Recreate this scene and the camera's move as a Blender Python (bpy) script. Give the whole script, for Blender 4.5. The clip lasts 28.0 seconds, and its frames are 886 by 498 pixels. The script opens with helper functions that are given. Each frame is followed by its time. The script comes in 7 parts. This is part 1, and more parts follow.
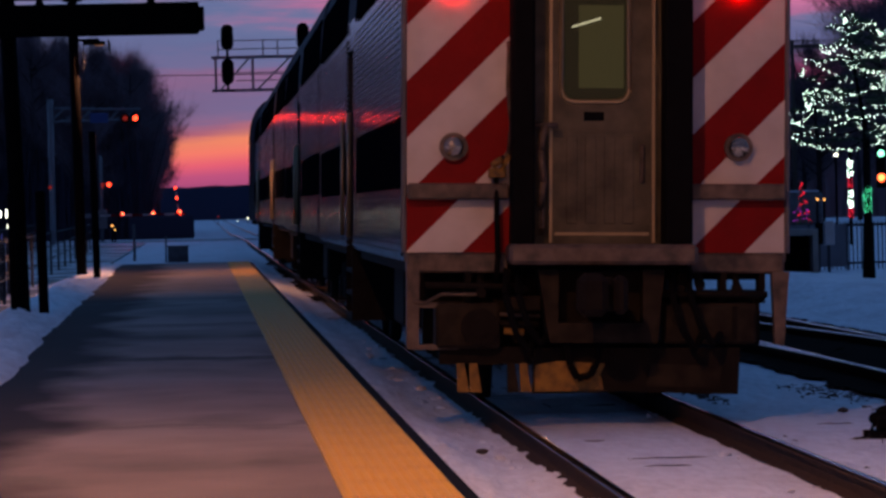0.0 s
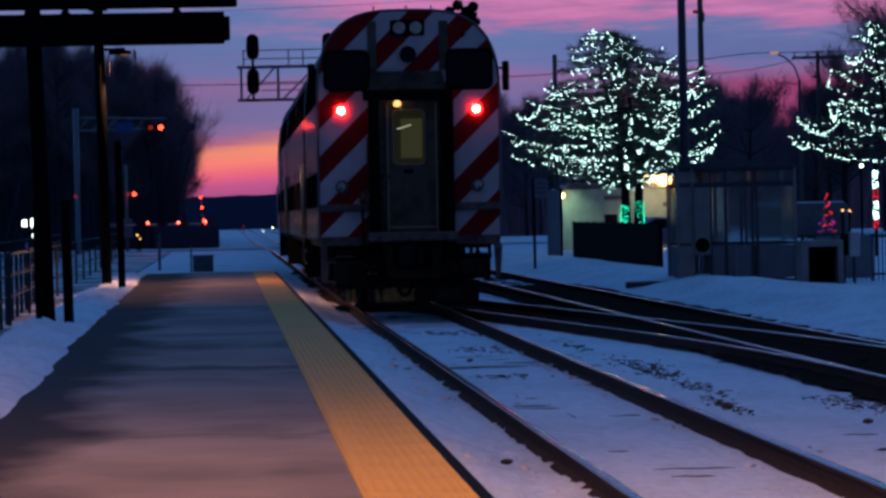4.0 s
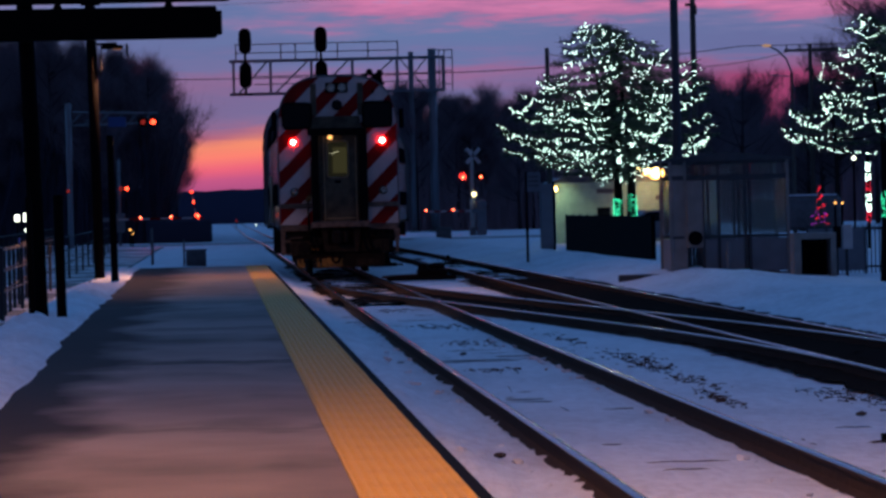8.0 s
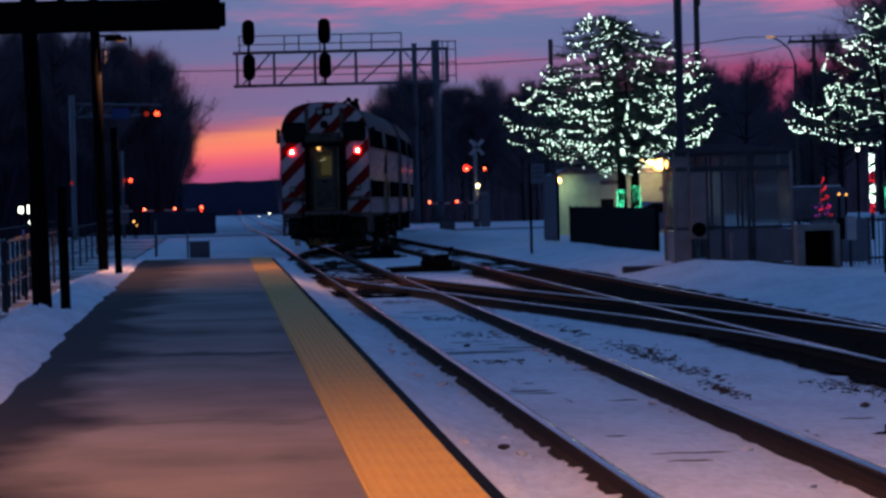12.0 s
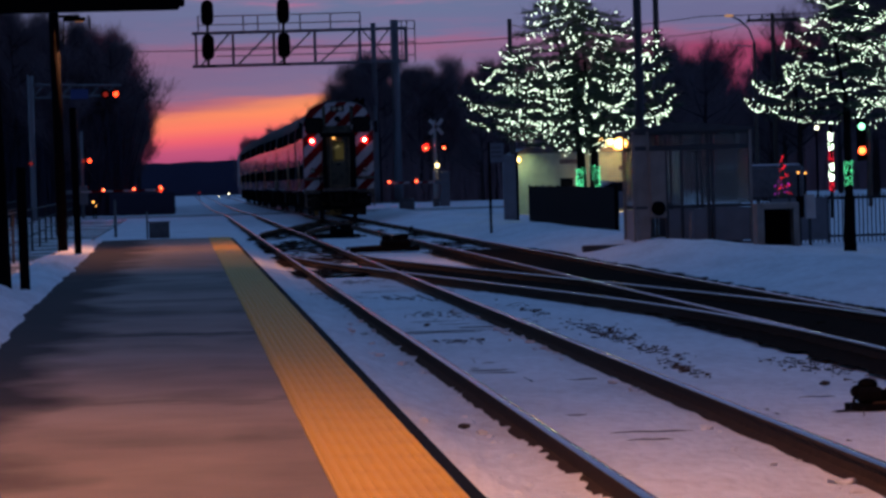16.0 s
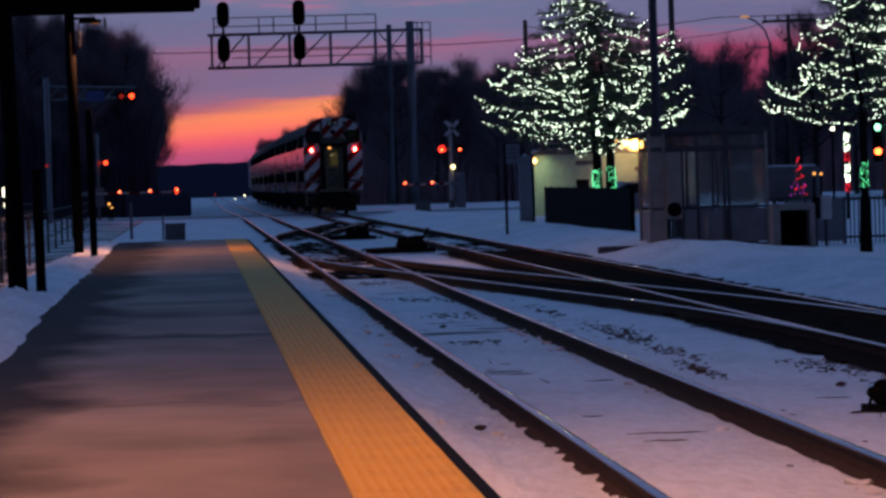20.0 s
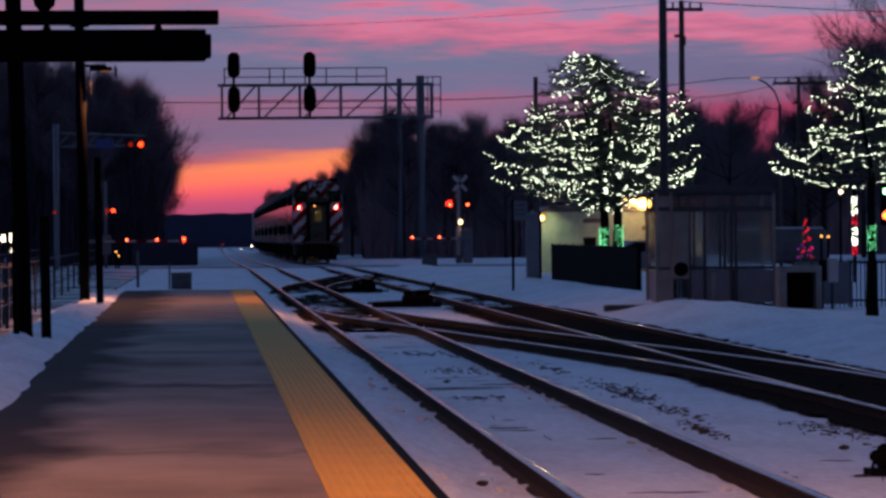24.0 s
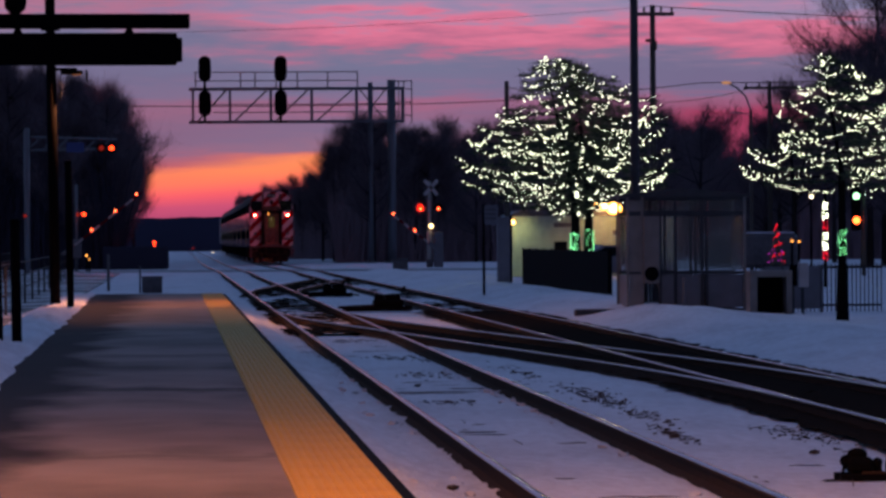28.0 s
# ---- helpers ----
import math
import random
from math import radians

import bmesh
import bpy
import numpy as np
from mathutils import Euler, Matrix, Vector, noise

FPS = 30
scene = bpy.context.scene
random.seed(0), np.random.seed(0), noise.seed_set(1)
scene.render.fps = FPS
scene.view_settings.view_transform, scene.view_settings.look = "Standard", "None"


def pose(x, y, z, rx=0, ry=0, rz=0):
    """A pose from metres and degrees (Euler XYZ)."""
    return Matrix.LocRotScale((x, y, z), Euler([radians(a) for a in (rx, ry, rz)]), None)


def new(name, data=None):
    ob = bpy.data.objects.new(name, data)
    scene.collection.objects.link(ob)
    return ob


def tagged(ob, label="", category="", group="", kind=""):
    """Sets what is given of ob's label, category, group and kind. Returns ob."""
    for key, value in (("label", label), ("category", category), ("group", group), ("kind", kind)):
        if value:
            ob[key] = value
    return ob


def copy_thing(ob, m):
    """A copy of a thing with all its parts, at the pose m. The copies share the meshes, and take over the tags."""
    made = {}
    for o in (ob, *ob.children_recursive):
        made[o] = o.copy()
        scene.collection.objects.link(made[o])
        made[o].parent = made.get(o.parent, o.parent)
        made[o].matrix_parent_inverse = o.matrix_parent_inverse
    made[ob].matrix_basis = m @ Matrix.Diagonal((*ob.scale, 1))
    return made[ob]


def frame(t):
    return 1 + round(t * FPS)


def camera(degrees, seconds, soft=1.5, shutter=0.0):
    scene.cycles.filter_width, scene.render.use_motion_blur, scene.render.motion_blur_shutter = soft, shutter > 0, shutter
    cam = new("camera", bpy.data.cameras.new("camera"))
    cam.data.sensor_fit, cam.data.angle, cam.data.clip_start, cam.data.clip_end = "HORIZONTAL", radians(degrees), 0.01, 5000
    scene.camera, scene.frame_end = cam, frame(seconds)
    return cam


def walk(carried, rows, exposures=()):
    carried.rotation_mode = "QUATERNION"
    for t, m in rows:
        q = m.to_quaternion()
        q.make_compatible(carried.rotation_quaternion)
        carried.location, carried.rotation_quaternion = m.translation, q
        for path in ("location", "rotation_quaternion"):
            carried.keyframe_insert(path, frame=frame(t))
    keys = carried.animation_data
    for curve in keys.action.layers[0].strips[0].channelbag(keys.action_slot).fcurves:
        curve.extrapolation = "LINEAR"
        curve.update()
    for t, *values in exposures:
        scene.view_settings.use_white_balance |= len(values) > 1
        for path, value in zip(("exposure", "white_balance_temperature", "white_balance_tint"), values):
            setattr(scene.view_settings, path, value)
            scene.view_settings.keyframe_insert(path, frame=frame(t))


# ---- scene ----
# Camera on the platform, long lens, hand-held: it turns a little and stays where it is.
cam = camera(11.13, 28.0, soft=2.9)
EYE = (0.0, 0.0, 1.35)
ROWS = [
    (0, -3.035, -0.557, 1.37),
    (0.5, -3.037, -0.568, 1.31),
    (1, -2.826, -0.615, 1.23),
    (1.5, -2.751, -0.589, 1.00),
    (2, -2.684, -0.490, 1.01),
    (2.5, -2.633, -0.441, 0.99),
    (4.5, -2.754, -0.401, 1.30),
    (5, -2.762, -0.343, 1.31),
    (5.5, -2.800, -0.333, 1.30),
    (6, -2.840, -0.328, 1.36),
    (6.5, -2.841, -0.340, 1.40),
    (7, -2.836, -0.364, 1.43),
    (7.5, -2.832, -0.355, 1.39),
    (8, -2.810, -0.505, 1.40),
    (8.5, -2.779, -0.687, 1.46),
    (9, -2.775, -0.784, 1.51),
    (9.5, -2.802, -0.843, 1.45),
    (10, -2.779, -0.872, 1.40),
    (10.5, -2.779, -0.806, 1.48),
    (11, -2.779, -0.689, 1.43),
    (11.5, -2.784, -0.619, 1.49),
    (12, -2.764, -0.610, 1.44),
    (12.5, -3.048, -0.600, 1.49),
    (14.5, -3.252, -0.809, 1.57),
    (15, -3.274, -0.866, 1.59),
    (15.5, -3.276, -0.874, 1.49),
    (16, -3.275, -0.881, 1.61),
    (16.5, -3.273, -0.953, 1.58),
    (17, -3.176, -0.930, 1.57),
    (17.5, -2.987, -0.977, 1.57),
    (18, -2.827, -1.020, 1.58),
    (18.5, -2.819, -0.976, 1.60),
    (19, -2.930, -0.951, 1.59),
    (19.5, -3.055, -0.906, 1.67),
    (20, -3.075, -0.857, 1.69),
    (20.5, -3.108, -0.771, 1.68),
    (21, -3.122, -0.686, 1.51),
    (21.5, -3.095, -0.545, 1.45),
    (22, -3.010, -0.419, 0.63),
    (22.5, -2.949, -0.230, 0.53),
    (24.5, -2.990, -0.124, 0.47),
    (25, -3.037, -0.068, 0.52),
    (25.5, -3.103, -0.144, 0.53),
    (26, -3.146, -0.202, 0.59),
    (26.5, -3.187, -0.173, 0.49),
    (27, -3.224, -0.103, 0.49),
    (27.5, -3.336, -0.090, 0.46),
    (28, -3.352, -0.115, 0.39),
]
walk(cam, [(t, pose(*EYE, 90 + p, r, y)) for t, y, p, r in ROWS],
     [(0, -0.08, 6900, 10), (1, 0.0, 5950, 7), (2, 0.0, 5800, 6), (5, 0.05, 5950, 3), (9, 0.05, 6500, 7), (12, 0.05, 6700, 8), (17, 0.0, 7800, 11), (22, 0.0, 8100, 16), (25, 0.03, 9000, 23), (28, 0.03, 9300, 27)])

# Plan (metres): y runs along the track, platform top is z = 0, top of rail RAIL, snow GROUND and, between the rails, BED.
RAIL, GROUND, BED = -0.28, -0.36, -0.44
T1, T2 = 3.06, 7.04                 # centre lines of the two tracks
GAUGE = 1.505                       # between the middles of the rail heads
FAR_XO, NEAR_XO = (140.0, 212.0), (109.0, 43.0)
CAR, SPEED, START = 25.9, 10.06, 36.1


def srgb(r, g, b):
    def f(c):
        c /= 255.0
        return c / 12.92 if c <= 0.04045 else ((c + 0.055) / 1.055) ** 2.4
    return (f(r), f(g), f(b), 1.0)


# ---- world: a dusk sky with bands of lit cloud low over the horizon ----
world = bpy.data.worlds.new("dusk")
scene.world = world
world.use_nodes = True
wt = world.node_tree
wt.nodes.clear()


def wn(kind, **values):
    n = wt.nodes.new(kind)
    for key, value in values.items():
        n.inputs[key].default_value = value
    return n


def wmath(op, a, b=0.0, c=0.0):
    n = wt.nodes.new("ShaderNodeMath")
    n.operation = op
    for i, v in enumerate((a, b, c)):
        if isinstance(v, (int, float)):
            n.inputs[i].default_value = v
        else:
            wt.links.new(v, n.inputs[i])
    return n.outputs[0]


coord = wt.nodes.new("ShaderNodeTexCoord")
axes = wt.nodes.new("ShaderNodeSeparateXYZ")
wt.links.new(coord.outputs["Generated"], axes.inputs[0])
stretch = wt.nodes.new("ShaderNodeMapping")
stretch.inputs["Scale"].default_value = (22, 6, 210)
wt.links.new(coord.outputs["Generated"], stretch.inputs["Vector"])
ripple = wn("ShaderNodeTexNoise", Scale=1.0, Detail=5.0, Roughness=0.55)
wt.links.new(stretch.outputs[0], ripple.inputs["Vector"])
stretch2 = wt.nodes.new("ShaderNodeMapping")
stretch2.inputs["Scale"].default_value = (60, 8, 520)
wt.links.new(coord.outputs["Generated"], stretch2.inputs["Vector"])
ripple2 = wn("ShaderNodeTexNoise", Scale=1.0, Detail=4.0, Roughness=0.6)
wt.links.new(stretch2.outputs[0], ripple2.inputs["Vector"])
# the cloud layers rise gently towards the north (to +x) and waver
above = wmath("MAXIMUM", wmath("SUBTRACT", axes.outputs[2], 0.012), 0.0)
amount = wmath("MINIMUM", wmath("MULTIPLY", above, 0.60), 0.022)
waver = wmath("MULTIPLY", wmath("SUBTRACT", ripple.outputs[0], 0.5), amount)
waver2 = wmath("MULTIPLY", wmath("SUBTRACT", ripple2.outputs[0], 0.5), wmath("MULTIPLY", amount, 0.9))
slope = wt.nodes.new("ShaderNodeMapRange")
slope.interpolation_type = "SMOOTHSTEP"
slope.inputs["From Min"].default_value, slope.inputs["From Max"].default_value = 0.026, 0.042
slope.inputs["To Min"].default_value, slope.inputs["To Max"].default_value = -0.045, 0.030
wt.links.new(axes.outputs[2], slope.inputs[0])
tilted = wmath("MULTIPLY_ADD", axes.outputs[0], slope.outputs[0], axes.outputs[2])
height = wmath("ADD", wmath("ADD", tilted, waver), waver2)
scaled = wmath("MULTIPLY", height, 12.5)
ramp = wt.nodes.new("ShaderNodeValToRGB")
wt.links.new(scaled, ramp.inputs[0])
SKY = [(0.000, (150, 72, 125)), (0.0045, (160, 78, 130)), (0.0075, (195, 84, 128)), (0.0102, (232, 98, 122)), (0.0130, (254, 132, 112)),
       (0.0165, (255, 158, 104)), (0.0178, (226, 130, 116)), (0.0192, (138, 113, 151)), (0.0220, (114, 111, 157)), (0.0245, (123, 109, 155)), (0.0282, (149, 104, 148)),
       (0.0305, (122, 112, 160)), (0.0335, (106, 115, 162)), (0.0390, (102, 117, 163)), (0.0420, (122, 118, 163)), (0.0450, (175, 111, 157)),
       (0.0490, (207, 121, 167)), (0.0520, (157, 136, 187)), (0.0570, (124, 136, 187)), (0.0700, (114, 123, 180)), (0.08, (106, 121, 178))]
ramp_b = wt.nodes.new("ShaderNodeValToRGB")
wt.links.new(scaled, ramp_b.inputs[0])
SKY_B = [(0.000, (158, 70, 124)), (0.0045, (168, 78, 130)), (0.0075, (196, 86, 132)), (0.0098, (236, 100, 122)), (0.0125, (250, 128, 112)), (0.0150, (240, 136, 110)), (0.0168, (176, 100, 126)),
         (0.0195, (134, 106, 148)), (0.0240, (120, 104, 148)), (0.0290, (138, 104, 146)), (0.0320, (116, 111, 157)), (0.0360, (104, 111, 158)), (0.0420, (103, 116, 163)), (0.0470, (128, 121, 165)), (0.0505, (162, 117, 161)), (0.0560, (122, 125, 178)), (0.08, (106, 121, 178))]
eb = ramp_b.color_ramp.elements
eb[0].position, eb[0].color = 0.0, srgb(*SKY_B[0][1])
eb[1].position, eb[1].color = 1.0, srgb(*SKY_B[-1][1])
for e, c in SKY_B[1:-1]:
    eb.new(e * 12.5).color = srgb(*c)
els = ramp.color_ramp.elements
els[0].position, els[0].color = SKY[0][0] * 12.5, srgb(*SKY[0][1])
els[1].position, els[1].color = SKY[-1][0] * 12.5, srgb(*SKY[-1][1])
for e, c in SKY[1:-1]:
    els.new(e * 12.5).color = srgb(*c)
upper = wt.nodes.new("ShaderNodeValToRGB")
wt.links.new(axes.outputs[2], upper.inputs[0])
ue = upper.color_ramp.elements
ue[0].position, ue[0].color = 0.05, srgb(98, 110, 170)
ue[1].position, ue[1].color = 1.0, srgb(58, 120, 188)
ue.new(0.3).color = srgb(76, 126, 190)
pick = wt.nodes.new("ShaderNodeMapRange")
pick.inputs["From Min"].default_value, pick.inputs["From Max"].default_value = 0.06, 0.09
wt.links.new(axes.outputs[2], pick.inputs[0])
blend = wt.nodes.new("ShaderNodeMix")
blend.data_type = "RGBA"
wt.links.new(pick.outputs[0], blend.inputs["Factor"])
side = wt.nodes.new("ShaderNodeMapRange")
side.inputs["From Min"].default_value, side.inputs["From Max"].default_value = 0.0, 0.036
wt.links.new(wmath("ADD", axes.outputs[0], wmath("MULTIPLY", wmath("SUBTRACT", ripple.outputs[0], 0.5), 0.05)), side.inputs[0])
both = wt.nodes.new("ShaderNodeMix")
both.data_type = "RGBA"
wt.links.new(side.outputs[0], both.inputs["Factor"])
wt.links.new(ramp_b.outputs[0], both.inputs["A"])
wt.links.new(ramp.outputs[0], both.inputs["B"])
north = wt.nodes.new("ShaderNodeMapRange")
north.inputs["From Min"].default_value, north.inputs["From Max"].default_value = 0.055, 0.115
wt.links.new(wmath("ADD", axes.outputs[0], wmath("MULTIPLY", wmath("SUBTRACT", ripple.outputs[0], 0.5), 0.04)), north.inputs[0])
lift = wt.nodes.new("ShaderNodeMapRange")
lift.inputs["From Min"].default_value, lift.inputs["From Max"].default_value = 0.025, 0.034
wt.links.new(height, lift.inputs[0])
drop = wt.nodes.new("ShaderNodeMapRange")
drop.inputs["From Min"].default_value, drop.inputs["From Max"].default_value = 0.0440, 0.0385
wt.links.new(height, drop.inputs[0])
grey = wt.nodes.new("ShaderNodeMix")
grey.data_type = "RGBA"
wt.links.new(wmath("MULTIPLY", wmath("MULTIPLY", north.outputs[0], wmath("MULTIPLY", lift.outputs[0], drop.outputs[0])), 0.85), grey.inputs["Factor"])
wt.links.new(both.outputs["Result"], grey.inputs["A"])
grey.inputs["B"].default_value = srgb(104, 106, 154)
# away from the sunset to the north the band near the horizon turns from orange to dull rose
low = wt.nodes.new("ShaderNodeMapRange")
low.inputs["From Min"].default_value, low.inputs["From Max"].default_value = 0.029, 0.021
wt.links.new(height, low.inputs[0])
rose = wt.nodes.new("ShaderNodeMix")
rose.data_type = "RGBA"
wt.links.new(wmath("MULTIPLY", north.outputs[0], low.outputs[0]), rose.inputs["Factor"])
wt.links.new(grey.outputs["Result"], rose.inputs["A"])
rose.inputs["B"].default_value = srgb(158, 66, 110)
wt.links.new(rose.outputs["Result"], blend.inputs["A"])
wt.links.new(upper.outputs[0], blend.inputs["B"])
# away from the sunset the whole sky is plain dusk blue
east = wt.nodes.new("ShaderNodeMapRange")
east.inputs["From Min"].default_value, east.inputs["From Max"].default_value = 0.55, -0.2
wt.links.new(axes.outputs[1], east.inputs[0])
blend2 = wt.nodes.new("ShaderNodeMix")
blend2.data_type = "RGBA"
wt.links.new(east.outputs[0], blend2.inputs["Factor"])
wt.links.new(blend.outputs["Result"], blend2.inputs["A"])
blend2.inputs["B"].default_value = srgb(54, 68, 108)
back = wn("ShaderNodeBackground", Strength=1.0)
wt.links.new(blend2.outputs["Result"], back.inputs["Color"])
wout = wt.nodes.new("ShaderNodeOutputWorld")
wt.links.new(back.outputs[0], wout.inputs[0])


# ---- lamps of the place, and one unseen mast added behind ----
def lamp(x, y, z, watts, colour, size=0.15, name="lamp_light", spot=0, tilt=0, turn=0, soft=0.6):
    data = bpy.data.lights.new(name, "SPOT" if spot else "POINT")
    data.energy, data.color, data.shadow_soft_size = watts, colour, size
    if spot:
        data.spot_size, data.spot_blend = radians(spot), soft
    ob = new(name, data)
    ob.matrix_world = pose(x, y, z, tilt, 0, turn)
    return ob


SODIUM, TUNGSTEN = (1.0, 0.40, 0.19), (1.0, 0.58, 0.26)
lamp(-2.2, 20.0, 9.8, 4100, SODIUM, 0.2, spot=164, soft=0.15)            # mast lamp over the near end of the platform: a wide head and an added cut-off head
lamp(-2.05, 20.3, 9.8, 900, SODIUM, 0.2, spot=117, soft=0.22)
# unseen mast behind the viewpoint, added to warm the train's end
lamp(-2.2, -22.0, 9.8, 7500, SODIUM, 0.2, spot=171.5, soft=0.1)
lamp(-2.10, 98.5, 4.90, 1300, SODIUM, 0.05, spot=162, soft=0.1)
lamp(15.2, 284.2, 3.3, 8200, (1.0, 0.03, 0.02), 0.15, spot=68, tilt=102, turn=2, soft=0.3)  # the crossing flashers
lamp(-3.58, 253.6, 6.59, 150, (1.0, 0.03, 0.02), 0.2, spot=150, tilt=-90, soft=0.3)
lamp(19.9, 205.3, 2.75, 260, TUNGSTEN, 0.15, spot=150, tilt=-62, soft=0.3)   # depot flood lamp and wall lamps
lamp(19.6, 205.9, 2.55, 70, TUNGSTEN, 0.12, spot=140, tilt=50)
# green tint added to this lamp, to colour the wall's left part
lamp(15.2, 206.0, 2.1, 40, (0.75, 1.0, 0.6), 0.12, spot=140, tilt=50)

# ---- materials ----
mats = {}


def material(name, colour, rough=0.7, metal=0.0, grain=0.0, scale=8.0, dark=None, bump=0.0, spec=0.5, emit=None, strength=0.0, stretch=(1, 1, 1), stain=0.0):
    """A procedural surface: colour broken by fine grain and larger stains towards dark, with a fine relief."""
    m = bpy.data.materials.new(name)
    m.use_nodes = True
    t = m.node_tree
    p = t.nodes["Principled BSDF"]
    p.inputs["Roughness"].default_value, p.inputs["Metallic"].default_value = rough, metal
    p.inputs["Specular IOR Level"].default_value = spec
    p.inputs["Base Color"].default_value = (*colour, 1)
    if emit:
        p.inputs["Emission Color"].default_value = (*emit, 1)
        p.inputs["Emission Strength"].default_value = strength
    if grain or bump or stain:
        c = t.nodes.new("ShaderNodeTexCoord")
        mp = t.nodes.new("ShaderNodeMapping")
        mp.inputs["Scale"].default_value = stretch
        t.links.new(c.outputs["Object"], mp.inputs[0])
        fine = t.nodes.new("ShaderNodeTexNoise")
        fine.inputs["Scale"].default_value, fine.inputs["Detail"].default_value = scale, 6
        t.links.new(mp.outputs[0], fine.inputs["Vector"])
        big = t.nodes.new("ShaderNodeTexNoise")
        big.inputs["Scale"].default_value, big.inputs["Detail"].default_value = scale * 0.12, 4
        t.links.new(mp.outputs[0], big.inputs["Vector"])
        dk = dark or tuple(v * 0.45 for v in colour)
        r1 = t.nodes.new("ShaderNodeMapRange")
        r1.inputs[1].default_value, r1.inputs[2].default_value, r1.inputs[3].default_value, r1.inputs[4].default_value = 0.35, 0.72, 0, grain
        t.links.new(fine.outputs[0], r1.inputs[0])
        r2 = t.nodes.new("ShaderNodeMapRange")
        r2.inputs[1].default_value, r2.inputs[2].default_value, r2.inputs[3].default_value, r2.inputs[4].default_value = 0.45, 0.66, 0, stain
        t.links.new(big.outputs[0], r2.inputs[0])
        mx = t.nodes.new("ShaderNodeMath")
        mx.operation, mx.use_clamp = "ADD", True
        t.links.new(r1.outputs[0], mx.inputs[0])
        t.links.new(r2.outputs[0], mx.inputs[1])
        mix = t.nodes.new("ShaderNodeMix")
        mix.data_type = "RGBA"
        mix.inputs["A"].default_value, mix.inputs["B"].default_value = (*colour, 1), (*dk, 1)
        t.links.new(mx.outputs[0], mix.inputs["Factor"])
        t.links.new(mix.outputs["Result"], p.inputs["Base Color"])
        if bump:
            bp = t.nodes.new("ShaderNodeBump")
            bp.inputs["Strength"].default_value, bp.inputs["Distance"].default_value = 0.6, bump
            t.links.new(fine.outputs[0], bp.inputs["Height"])
            t.links.new(bp.outputs[0], p.inputs["Normal"])
    mats[name] = m
    return m


def glow(name, colour, strength):
    return material(name, (0.02, 0.02, 0.02), 0.5, spec=0.08, emit=colour, strength=strength)


SNOW = material("snow", (0.76, 0.815, 0.90), 0.75, grain=0.42, scale=9.0, dark=(0.46, 0.47, 0.52), bump=0.07, spec=0.3, stain=0.3, stretch=(1, 0.3, 1))
CONCRETE = material("worn_concrete", (0.285, 0.242, 0.225), 0.72, grain=0.45, scale=2.4, dark=(0.115, 0.10, 0.096), bump=0.003, spec=0.1, stretch=(0.45, 0.27, 1), stain=0.75)


